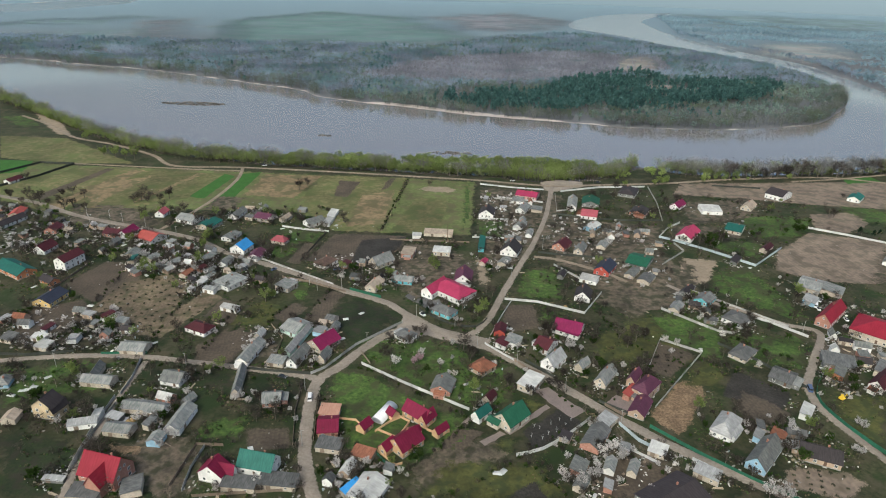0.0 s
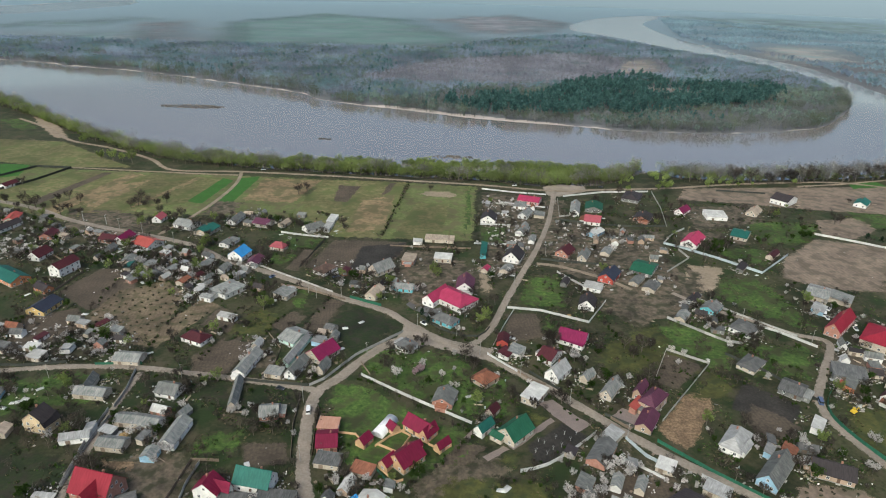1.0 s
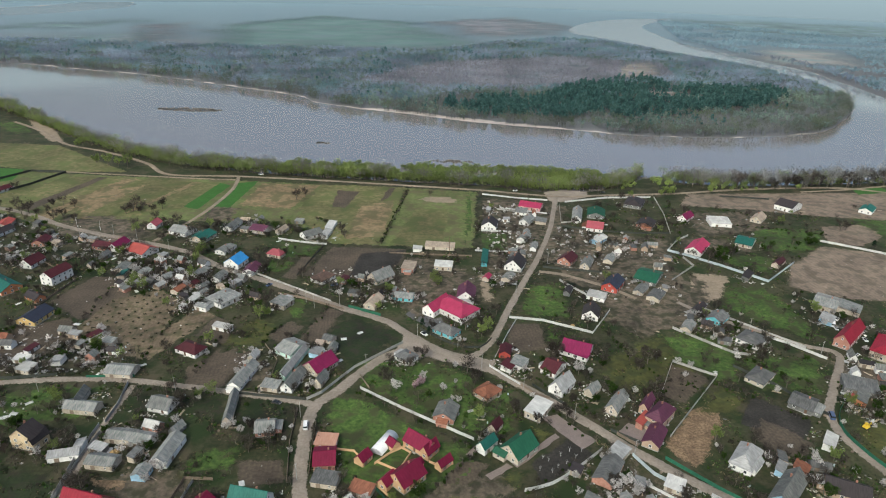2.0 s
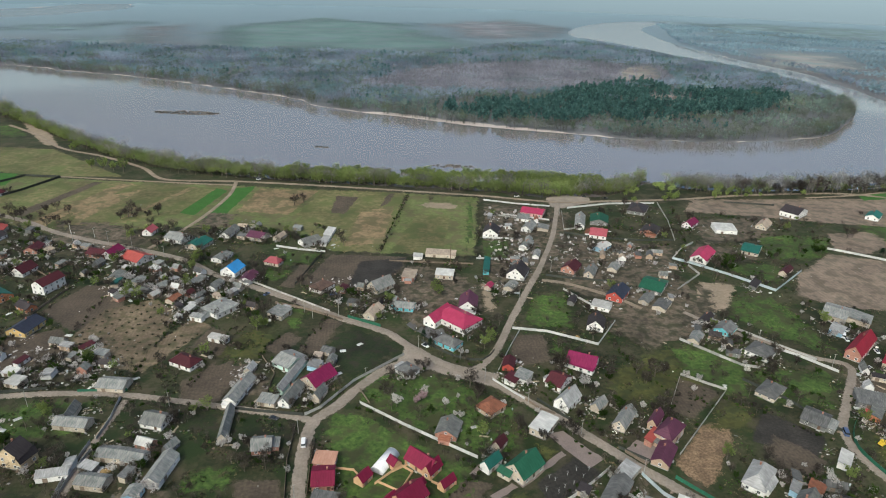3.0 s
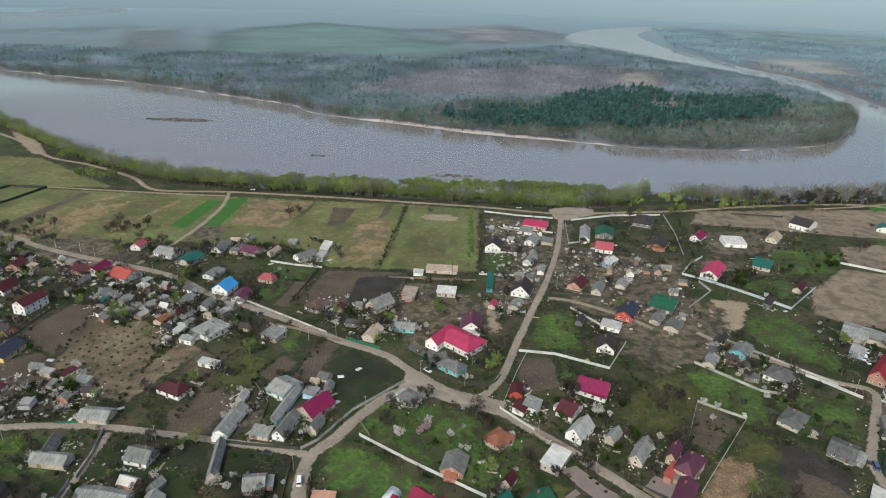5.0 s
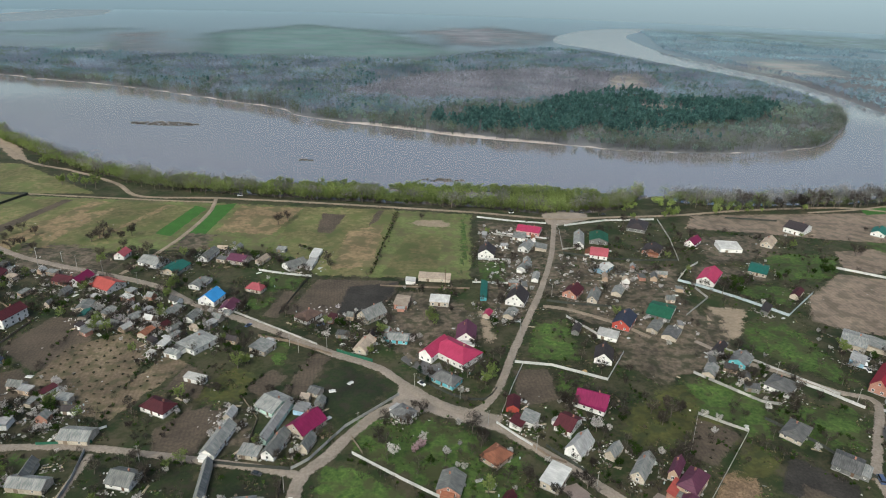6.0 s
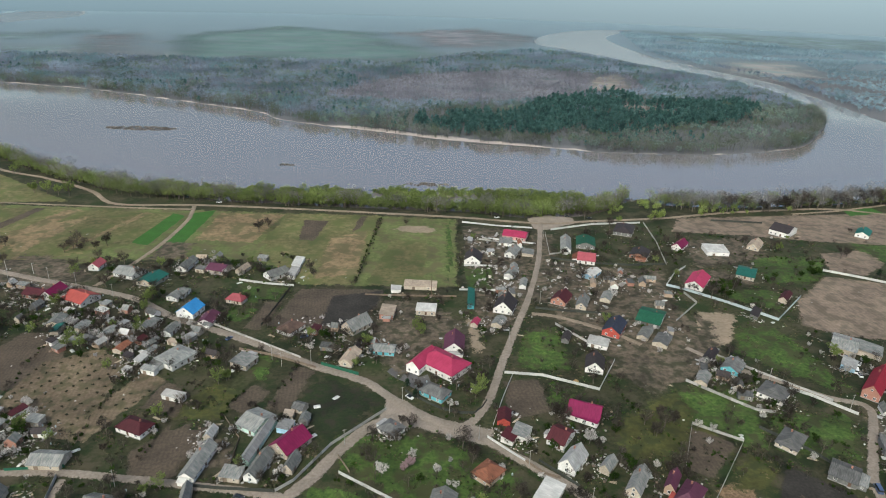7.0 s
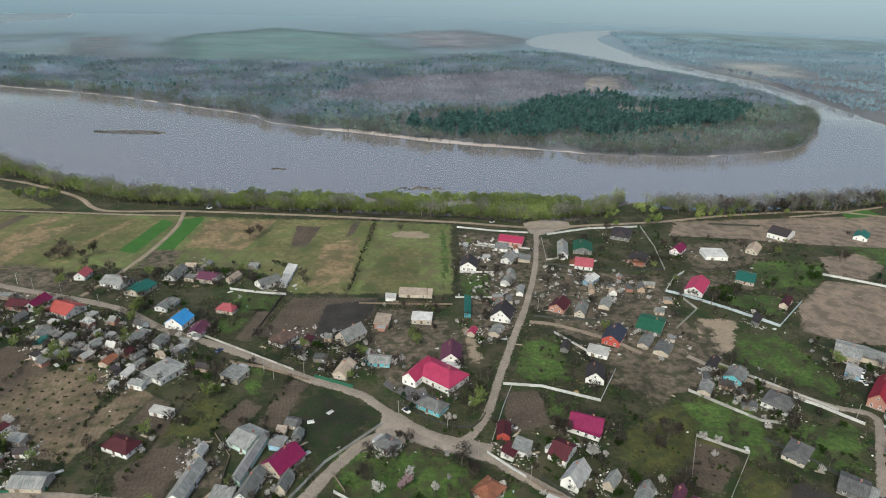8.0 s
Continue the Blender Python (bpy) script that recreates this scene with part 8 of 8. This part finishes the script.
tree_at("bud", -327.7, 614.5, 1.90)
tree_at("bud", -307.0, 610.0, 1.90)
tree_at("bud", -388.8, 674.6, 1.90)
tree_at("bare", -323.9, 480.4, 1.60)
tree_at("bare", -339.9, 490.3, 1.60)
tree_at("bare", -353.2, 489.4, 1.60)
tree_at("bare", -296.7, 466.4, 1.60)
tree_at("bare", -250.6, 484.9, 1.60)
tree_at("bare", -250.1, 501.6, 1.60)
tree_at("bare", -227.2, 497.4, 1.60)
tree_at("bare", -120.7, 537.3, 1.60)
tree_at("bare", -126.1, 527.6, 1.60)
tree_at("bare", -167.5, 398.7, 1.60)
tree_at("bare", 181.5, 417.0, 1.60)
tree_at("bare", 199.1, 426.0, 1.60)

# vehicles
van(221.8, 333.8, 60, "white")
car(228.0, 340.6, 45, "white")
car(230.8, 318.4, 80, "white")
car(-68.2, 369.6, 20, "blue")
car(226.3, 349.9, 70, "blue")
car(141.9, 565.0, 5, "dark")
car(-10.7, 313.7, -46, "white")
van(-58.7, 235.9, 98, "white")
van(175.0, 250.8, 75, "blue")
car(-108.1, 367.7, 60, "blue")
car(62.9, 564.6, 10, "white")
car(123.8, 568.8, -15, "dark")
car(216.5, 302.3, 30, "white")
car(222.3, 335.7, 70, "white")
car(221.4, 330.2, 75, "white")
car(-174.8, 596.3, 10, "white")
car(-75.0, 251.8, -20, "dark")
car(-64.1, 188.1, 30, "dark")

# poles, masts and small yard things
utility_pole(-262.4, 438.4, 20)
utility_pole(-239.7, 442.0, 20)
utility_pole(-219.8, 435.2, 20)
utility_pole(-190.3, 418.5, 20)
utility_pole(-124.9, 354.7, 20)
utility_pole(-81.2, 347.5, 20)
utility_pole(-75.2, 341.0, 20)
utility_pole(-60.8, 343.2, 20)
utility_pole(-14.1, 311.1, 20)
utility_pole(7.4, 302.1, 20)
utility_pole(19.0, 283.2, 20)
utility_pole(38.0, 266.9, 20)
utility_pole(58.4, 245.9, 20)
utility_pole(78.5, 222.4, 20)
utility_pole(70.0, 411.1, 20)
utility_pole(44.0, 365.1, 20)
utility_pole(93.0, 517.8, 20)
utility_pole(-38.1, 281.0, 20)
utility_pole(-62.3, 242.5, 20)
utility_pole(-55.7, 204.8, 20)
utility_pole(-185.0, 256.2, 20)
utility_pole(-123.2, 258.5, 20)
utility_pole(170.2, 325.3, 20)
utility_pole(198.1, 302.7, 20)
mast(3.1, 421.7, 0)
lamp_post(-273.3, 455.4, 0)
lamp_post(-253.0, 449.4, 0)
lumber(51.9, 371.3, -10)
lumber(56.2, 361.7, -10)
lumber(41.8, 381.9, -10)
lumber(121.7, 327.9, -10)
lumber(117.6, 323.1, -10)
lumber(126.0, 331.5, -10)
lumber(114.0, 324.3, -10)
lumber(-62.3, 285.5, -10)
lumber(-54.5, 292.6, -10)
lumber(190.9, 251.4, -10)
lumber(195.0, 249.3, -10)
lumber(190.7, 255.9, -10)
lumber(-48.3, 352.8, -10)
lumber(-44.4, 349.2, -10)
lumber(-50.5, 356.7, -10)
white_sheet(-192.7, 233.8, 20)
white_sheet(-189.7, 237.3, 20)
white_sheet(-188.2, 238.2, 20)
white_sheet(-186.4, 240.4, 20)
white_sheet(-184.3, 247.9, 20)
white_sheet(-217.4, 277.7, 20)
white_sheet(-208.2, 280.8, 20)
white_sheet(-120.7, 248.4, 20)
white_sheet(-120.6, 251.6, 20)
white_sheet(-151.9, 414.4, 20)
white_sheet(-52.2, 287.0, 20)
white_sheet(-45.2, 314.2, 20)
white_sheet(-53.1, 307.5, 20)
white_sheet(134.9, 282.3, 20)
white_sheet(88.2, 229.2, 20)
white_sheet(25.3, 192.8, 20)
white_sheet(23.0, 191.8, 20)
white_sheet(104.1, 360.0, 20)
white_sheet(192.3, 249.2, 20)
white_sheet(135.7, 284.5, 20)
white_sheet(-223.8, 285.7, 20)
white_sheet(-119.3, 437.5, 20)
white_sheet(132.7, 439.4, 20)
white_sheet(125.3, 434.7, 20)
excavator(186.4, 243.5, 30)
haystack(-131.0, 218.3, 0)
haystack(-132.2, 217.1, 0)
haystack(-130.3, 219.4, 0)
haystack(71.7, 325.8, 0)

# plants in rows and reeds
plant_rows([(-195.1, 344.5), (-171.7, 358.9), (-149.0, 340.6), (-151.3, 316.1), (-150.1, 283.1), (-199.1, 303.3)], 7.0, 4.5)
plant_rows([(-154.7, 333.1), (-131.4, 323.7), (-136.1, 301.0), (-147.1, 297.6)], 7.0, 4.5)
plant_rows([(140.7, 198.4), (159.5, 195.8), (162.0, 188.7), (150.3, 183.2), (131.4, 188.4)], 4.5, 3.0)
plant_rows([(115.5, 290.8), (131.4, 279.0), (112.3, 257.7), (100.5, 264.3)], 6.0, 5.0)
sapling(42.9, 218.3, 0)
sapling(48.2, 221.5, 0)
sapling(52.3, 224.2, 0)
sapling(43.3, 211.9, 0)
sapling(49.9, 216.8, 0)
sapling(38.7, 212.8, 0)
sapling(54.2, 220.5, 0)
sapling(46.1, 214.8, 0)
sapling(40.7, 219.4, 0)
sapling(57.3, 224.4, 0)
reed_bed(-353.8, 895.9, 0, 46, 11)
reed_bed(-141.9, 729.7, 0, 11, 2.5)
reed_bed(7.5, 664.8, 0, 22, 5)
reed_bed(206.0, 620.6, 0, 16, 6)

# crowded yards
crowded([(-325.1, 431.4), (-306.3, 441.6), (-256.6, 435.3), (-153.0, 399.4), (-150.4, 344.3), (-199.8, 369.9), (-258.7, 393.9), (-279.2, 383.5), (-299.5, 391.8)], 14, 30, -20, 0.4)
crowded([(30.7, 531.7), (85.7, 527.7), (64.0, 410.8), (31.9, 372.8), (43.2, 452.4)], 7, 8, -5)
crowded([(80.5, 472.6), (168.3, 459.6), (142.1, 361.8), (98.7, 359.7), (76.6, 401.8)], 10, 14, -12)
crowded([(-86.7, 398.1), (-31.3, 382.6), (-13.1, 350.6), (-63.9, 352.1)], 5, 6, -15)
crowded([(-242.2, 302.7), (-178.2, 311.7), (-153.6, 271.2), (-220.3, 268.7)], 10, 16, -8, 0.6)
crowded([(140.3, 361.7), (177.3, 319.1), (166.6, 301.5), (128.6, 318.4)], 4, 5, -18)
crowded([(209.7, 353.3), (241.4, 298.6), (224.1, 257.0), (197.2, 272.8), (214.4, 322.0)], 8, 6, -15)
crowded([(53.3, 215.1), (81.8, 205.6), (70.8, 181.0), (45.8, 183.1)], 6, 9, -25, 0.7)
crowded([(-156.8, 399.2), (-110.5, 370.1), (-92.5, 339.5), (-128.3, 334.3), (-152.1, 363.9)], 5, 6, -25)
crowded([(-160.4, 477.3), (-88.9, 481.6), (-86.7, 442.7), (-149.9, 441.4)], 5, 5, -10)
crowded([(-100.7, 285.1), (-57.4, 310.5), (-55.1, 261.0), (-96.1, 259.5)], 5, 6, -10)
crowded([(-146.7, 233.3), (-109.6, 232.5), (-104.3, 208.4), (-135.7, 205.7)], 5, 4, -20)
crowded([(-49.3, 201.6), (-16.7, 193.1), (-19.8, 178.5), (-42.7, 177.8)], 3, 5, -20)
crowded([(139.0, 225.1), (155.3, 218.3), (145.2, 207.6), (132.5, 210.6)], 3, 5, -20)
crowded([(-351.3, 472.1), (-281.9, 451.3), (-261.9, 429.5), (-328.6, 436.9)], 6, 8, -8)
crowded([(-216.3, 396.1), (-188.7, 401.4), (-140.8, 364.4), (-137.5, 333.9), (-173.3, 362.9), (-195.0, 355.3)], 12, 26, -24, 0.8)
crowded([(-196.7, 304.6), (-178.1, 315.0), (-161.3, 288.3), (-179.0, 282.0)], 1, 9, -20, 0.9)
crowded([(132.2, 232.6), (156.0, 229.5), (150.0, 219.9), (131.7, 214.0)], 0, 6, -15, 0.3)
JUMBLE.append([(-216.3, 396.1), (-188.7, 401.4), (-140.8, 364.4), (-137.5, 333.9), (-173.3, 362.9), (-195.0, 355.3)])
JUMBLE.append([(-242.2, 302.7), (-196.7, 304.6), (-161.3, 288.3), (-157.8, 271.1), (-220.3, 268.7)])
JUMBLE.append([(192.8, 272.6), (212.3, 252.1), (202.8, 237.0), (177.6, 246.6)])
JUMBLE.append([(-325.1, 431.4), (-306.3, 441.6), (-263.9, 403.3), (-293.8, 382.8)])
JUMBLE.append([(104.2, 384.9), (151.1, 378.6), (135.0, 338.9), (100.7, 337.4)])
JUMBLE.append([(128.8, 230.6), (152.2, 221.8), (144.5, 210.9), (127.8, 210.4)])
JUMBLE.append([(-103.6, 285.0), (-60.0, 307.3), (-56.5, 261.0), (-95.4, 257.1)])
JUMBLE.append([(80.5, 472.6), (120.9, 462.8), (100.4, 384.8), (78.5, 401.9)])
JUMBLE.append([(87.4, 209.2), (122.1, 197.2), (110.5, 184.9), (81.4, 196.0)])
JUMBLE.append([(-50.0, 204.9), (-16.7, 193.1), (-17.7, 178.5), (-44.8, 177.8)])
JUMBLE.append([(-256.6, 435.3), (-217.6, 432.0), (-208.2, 401.4), (-248.7, 404.1)])
JUMBLE.append([(-79.0, 398.5), (-30.9, 378.3), (-32.2, 349.8), (-68.7, 359.8)])
JUMBLE.append([(232.8, 350.6), (257.2, 323.8), (233.1, 304.1), (214.4, 322.0)])
JUMBLE.append([(30.3, 524.1), (70.8, 526.8), (54.0, 410.3), (32.4, 381.4)])

# overgrown plot edges
overgrown([(-201.6, 369.8), (-198.5, 317.4), (-199.7, 304.5)])
overgrown([(-149.0, 340.6), (-150.1, 283.1)])
overgrown([(-116.5, 317.6), (-120.9, 263.4)])
overgrown([(-89.4, 318.8), (-94.9, 296.7), (-94.7, 264.4)])
overgrown([(-67.3, 340.7), (-74.9, 303.6)])
overgrown([(-33.4, 559.6), (-45.6, 438.3)])
overgrown([(23.1, 341.1), (28.1, 321.9), (21.4, 304.5)])
overgrown([(-38.5, 260.7), (-9.9, 239.3), (12.9, 224.1)])
overgrown([(55.3, 301.7), (67.1, 280.8)])
overgrown([(89.5, 316.7), (102.6, 282.1), (124.0, 267.6)])
overgrown([(104.1, 266.9), (94.8, 243.7)])
overgrown([(131.5, 272.9), (144.8, 263.5), (164.1, 246.1)])
overgrown([(154.8, 295.2), (178.1, 274.6)])
overgrown([(-53.7, 286.9), (-60.8, 261.8)])
overgrown([(-197.7, 233.6), (-181.5, 232.1), (-160.2, 234.9)])
overgrown([(-151.2, 208.6), (-132.5, 199.1)])
overgrown([(-90.2, 248.6), (-65.9, 246.8)])
overgrown([(-142.0, 258.8), (-101.4, 254.6)])
overgrown([(-85.4, 223.5), (-64.7, 224.2)])
overgrown([(-100.8, 205.1), (-80.7, 207.4)])
overgrown([(-52.7, 242.9), (-47.8, 208.4)])
overgrown([(15.4, 224.1), (-1.4, 202.4)])
overgrown([(53.8, 218.0), (34.9, 200.3), (49.5, 179.9)])
overgrown([(41.9, 464.2), (42.0, 409.7)])
overgrown([(95.5, 455.4), (117.1, 445.2), (163.9, 459.3)])
overgrown([(193.5, 542.4), (179.2, 466.1)])
overgrown([(224.1, 529.1), (260.1, 509.8)])
overgrown([(232.2, 488.0), (293.3, 472.7)])
overgrown([(207.6, 297.3), (190.0, 270.0)])
overgrown([(74.8, 205.4), (88.5, 190.1), (96.5, 181.7)])
overgrown([(5.3, 179.2), (27.9, 197.5)])
overgrown([(-229.5, 312.7), (-221.4, 274.9)])
overgrown([(29.8, 290.2), (48.2, 269.7), (68.8, 245.0)])
overgrown([(-35.6, 284.9), (-44.8, 266.3)])
grow_edges()

# ---- trees, shrubs and yard clutter round the houses ----
CRATE = Shape().box(-0.5, -0.4, 0, 0.5, 0.4, 0.5).box(-0.55, -0.45, 0.5, 0.55, 0.45, 0.56).mesh("crate", WOOD)
BARREL = Shape().tube((0, 0, 0), (0, 0, 0.9), 0.32, 0.32, 10).mesh("barrel", FENCE_MAT["blue_metal"][0])
CLEAR = np.array([(x, y) for x, y, _ in FOOTPRINTS])
RADII = np.array([r for _, _, r in FOOTPRINTS])


QUIET = [np.array(area) for area in (
    [(-53.2, 266.0), (-34.7, 264.2), (14.4, 232.7), (17.5, 217.5), (5.4, 198.5), (-28.3, 197.4), (-43.6, 223.0)],
    [(17.4, 213.9), (32.9, 241.6), (59.0, 234.2), (69.7, 224.8), (31.7, 202.5)],
    [(-101.4, 321.6), (-80.9, 367.3), (-19.5, 312.1), (-40.5, 276.6), (-57.6, 292.4)],
    [(-33.5, 543.2), (27.3, 547.3), (20.8, 429.0), (-38.2, 420.5)],
    [(109.8, 376.6), (144.7, 370.0), (125.3, 318.2), (92.4, 330.1)],
    [(101.3, 248.3), (125.6, 249.1), (96.9, 209.5), (88.1, 219.8)],
    [(142.0, 263.5), (169.0, 250.6), (144.0, 225.3), (126.6, 244.8)])]

QUIET_BOX = [(*area.min(0), *area.max(0)) for area in QUIET]


def kept_clear(x, y):
    """Mown lawns and dug plots, where nothing lies about."""
    return any(a <= x <= c and b <= y <= d and inside(np.array([x]), np.array([y]), area)[0] for area, (a, b, c, d) in zip(QUIET, QUIET_BOX))


def free(x, y, room):
    return y < 560 and (np.hypot(CLEAR[:, 0] - x, CLEAR[:, 1] - y) > RADII + room).all() and not on_road(x, y) and not kept_clear(x, y)


OPEN_BOX = np.array([(*area.min(0), *area.max(0)) for area in OPEN_LAND])


def in_open(x, y):
    near = (OPEN_BOX[:, 0] < x) & (OPEN_BOX[:, 1] < y) & (OPEN_BOX[:, 2] > x) & (OPEN_BOX[:, 3] > y)
    return any(inside(np.array([x]), np.array([y]), OPEN_LAND[k])[0] for k in np.flatnonzero(near))


PLACED = {}
for hx, hy, hr in FOOTPRINTS:
    for _ in range(6):
        a, r = random.uniform(0, 6.283), hr + random.uniform(0.3, 11)
        x, y = hx + r * math.cos(a), hy + r * math.sin(a)
        if free(x, y, 0.0) and not (in_open(x, y) and random.random() < 0.7):
            kind = random.choices(["bare", "scrub", "blossom", "bud", "leaf", "bush"], [46, 17, 21, 6, 6, 4])[0]
            PLACED[kind] = PLACED.get(kind, 0) + 1
            if PLACED[kind] < 200:
                tree_at(kind, x, y, random.uniform(0.75, 1.35) if kind != "blossom" else random.uniform(0.5, 0.9))
    for _ in range(2):
        a, r = random.uniform(0, 6.283), hr + random.uniform(0.3, 6)
        x, y = hx + r * math.cos(a), hy + r * math.sin(a)
        if free(x, y, 0.2):
            k = random.random()
            if k < 0.22:
                lumber(x, y, random.uniform(0, 180))
            elif k < 0.32:
                white_sheet(x, y, random.uniform(0, 180))
            else:
                ob = new("barrel" if k > 0.8 else "crate", BARREL if k > 0.8 else CRATE)
                ob.matrix_basis = pose(x, y, 0, 0, 0, random.uniform(0, 90))
                tagged(ob, "faded blue metal barrel in a yard" if k > 0.8 else "weathered wooden crate in a yard", "barrel" if k > 0.8 else "crate", "yard things")

# scattered growth and litter, past counting
rng = np.random.default_rng(77)


MESSY = random.sample(FOOTPRINTS, len(FOOTPRINTS) // 2)


def scatter(count, spread, test, reach=9.0, clump=-9.0, of=FOOTPRINTS):
    """Places in the village, some of them drawn round the buildings, gathered in clumps."""
    places = []
    while len(places) < count:
        if random.random() < spread:
            x, y = random.uniform(-370, 470), random.uniform(140, 530)
        else:
            hx, hy, hr = random.choice(of)
            a, r = random.uniform(0, 6.283), hr * 0.8 + abs(random.gauss(0, reach))
            x, y = hx + r * math.cos(a), hy + r * math.sin(a)
        if noise.noise(Vector((x / 11, y / 11, 3.0))) + 0.5 * noise.noise(Vector((x / 4, y / 4, 8.0))) < clump:
            continue
        if abs(x) < y * 0.8 + 10 and y > 130 and free(x, y, -0.5) and test(x, y):
            places.append((x, y))
    return np.array(places)


def closed(x, y):
    return not in_open(x, y)


plant("shrubs", "scattered leafless shrubs and saplings in the gardens", scatter(700, 0.4, closed, 8.0, -0.05), [simple("bare", 300 + k, 2.6 + 0.8 * k, 130, 0.34) for k in range(4)], TWIG, rng, category="shrubs")
plant("garden_trees", "leafless grey-brown fruit trees scattered through the gardens", scatter(520, 0.35, closed, 9.0, -0.1), [simple("bare", 360 + k, 4.6 + 0.8 * k, 210, 0.42) for k in range(4)], TWIG, rng, category="trees")
plant("green_shrubs", "scattered low green bushes in the gardens", scatter(500, 0.4, closed, 7.0, -0.05), [simple("bud", 310 + k, 1.6 + 0.5 * k, 80, 0.24) for k in range(3)], LEAF, rng, category="shrubs")


def tufts(name, label, material, places, r, h, n):
    """Many small upright clumps."""
    m = len(places) * n
    at = np.repeat(places, n, axis=0) + rng.normal(0, r * 0.5, (m, 2))
    b = rng.uniform(0, 6.283, m)
    w, z = r * rng.uniform(0.25, 0.6, m), h * rng.uniform(0.5, 1.3, m)
    dx, dy = np.cos(b) * w, np.sin(b) * w
    lean = rng.normal(0, 0.3, (m, 2)) * h
    v = np.stack([np.stack([at[:, 0] - dx, at[:, 1] - dy, np.full(m, -0.03)], -1), np.stack([at[:, 0] + dx, at[:, 1] + dy, np.full(m, -0.03)], -1),
                  np.stack([at[:, 0] + dx + lean[:, 0], at[:, 1] + dy + lean[:, 1], z], -1), np.stack([at[:, 0] - dx * 0.6 + lean[:, 0], at[:, 1] - dy * 0.6 + lean[:, 1], z * 0.8], -1)], 1)
    tagged(new(name, mesh_of(name, v.reshape(-1, 3).tolist(), np.arange(4 * m).reshape(m, 4).tolist(), material)), label, "weeds", kind="stuff")


DRY_WEED = mat("dry_weeds", (0.10, 0.08, 0.045), (0.18, 0.14, 0.085), scale=0.5, island=0.35, bump=0)
DARK_WEED = mat("dark_weeds", (0.02, 0.026, 0.012), (0.04, 0.042, 0.02), scale=0.5, island=0.35, bump=0)
GREEN_WEED = mat("green_weeds", (0.03, 0.07, 0.012), (0.06, 0.11, 0.02), scale=0.5, island=0.35, bump=0)
anywhere = lambda x, y: True
tufts("dry_weeds", "scattered tufts of dry brown weeds", DRY_WEED, scatter(6000, 0.6, closed, clump=0.1), 0.55, 0.35, 4)
tufts("dark_weeds", "scattered dark withered weeds", DARK_WEED, scatter(11000, 0.5, closed, clump=0.1), 0.55, 0.4, 4)
tufts("green_weeds", "scattered tufts of fresh green weeds", GREEN_WEED, scatter(6000, 0.6, closed, clump=0.05), 0.6, 0.3, 4)


def litter(name, label, material, places, low, high):
    """Small loose slabs and bits lying on the ground."""
    s = Shape()
    for x, y in places:
        a, b, h = random.uniform(low, high), random.uniform(low, high) * 0.6, random.uniform(0.1, 0.35)
        t = random.uniform(0, 3.14)
        c, d = math.cos(t), math.sin(t)
        quad = [(x + c * u * a - d * v * b, y + d * u * a + c * v * b, h * random.uniform(0.7, 1.2)) for u, v in ((-0.5, -0.5), (0.5, -0.5), (0.5, 0.5), (-0.5, 0.5))]
        s.slab(quad, h + 0.05)
    tagged(new(name, s.mesh(name, material)), label, "rubble", kind="stuff")


PALE_BITS = mat("pale_bits", (0.38, 0.37, 0.35), (0.6, 0.58, 0.55), scale=1, island=0.4, bump=0)
GREY_BITS = mat("grey_bits", (0.13, 0.12, 0.11), (0.26, 0.24, 0.22), scale=1, island=0.5, bump=0)
litter("pale_litter", "pale boards, sacks and stones strewn about the yards", PALE_BITS, scatter(2000, 0.04, anywhere, 4.0, 0.0, MESSY), 0.25, 1.1)
litter("grey_litter", "grey boards and rubble strewn about the yards", GREY_BITS, scatter(3000, 0.04, anywhere, 4.5, 0.0, MESSY), 0.3, 1.6)


# heaps of boards, slates and rubble in the most crowded yards
def strewn(per_square_metre):
    places = []
    for poly in JUMBLE:
        poly = np.array(poly)
        lo, hi = poly.min(0), poly.max(0)
        n = int(np.prod(hi - lo) * per_square_metre)
        xy = rng.uniform(lo, hi, (n, 2))
        xy = xy[inside(xy[:, 0], xy[:, 1], poly)]
        places += [(x, y) for x, y in xy if free(x, y, -0.5) and noise.noise(Vector((x / 7, y / 7, 5.0))) > -0.1]
    return places


litter("grey_rubble", "heaps of grey slates and boards in crowded yards", GREY_BITS, strewn(0.07), 0.8, 2.6)
litter("pale_rubble", "heaps of pale boards and sheets in crowded yards", PALE_BITS, strewn(0.035), 0.6, 2.0)
plant("fruit_bushes", "leafless fruit bushes in crowded yards", np.array(strewn(0.02)), [simple("bare", 330 + k, 3.2, 110, 0.36) for k in range(3)], TWIG, rng, category="shrubs")
plant("blossoming_bushes", "whitish blossoming bushes in crowded yards", np.array(strewn(0.011)), [simple("bud", 340 + k, 3.4, 90, 0.3) for k in range(3)], BLOSSOM, rng, category="shrubs")
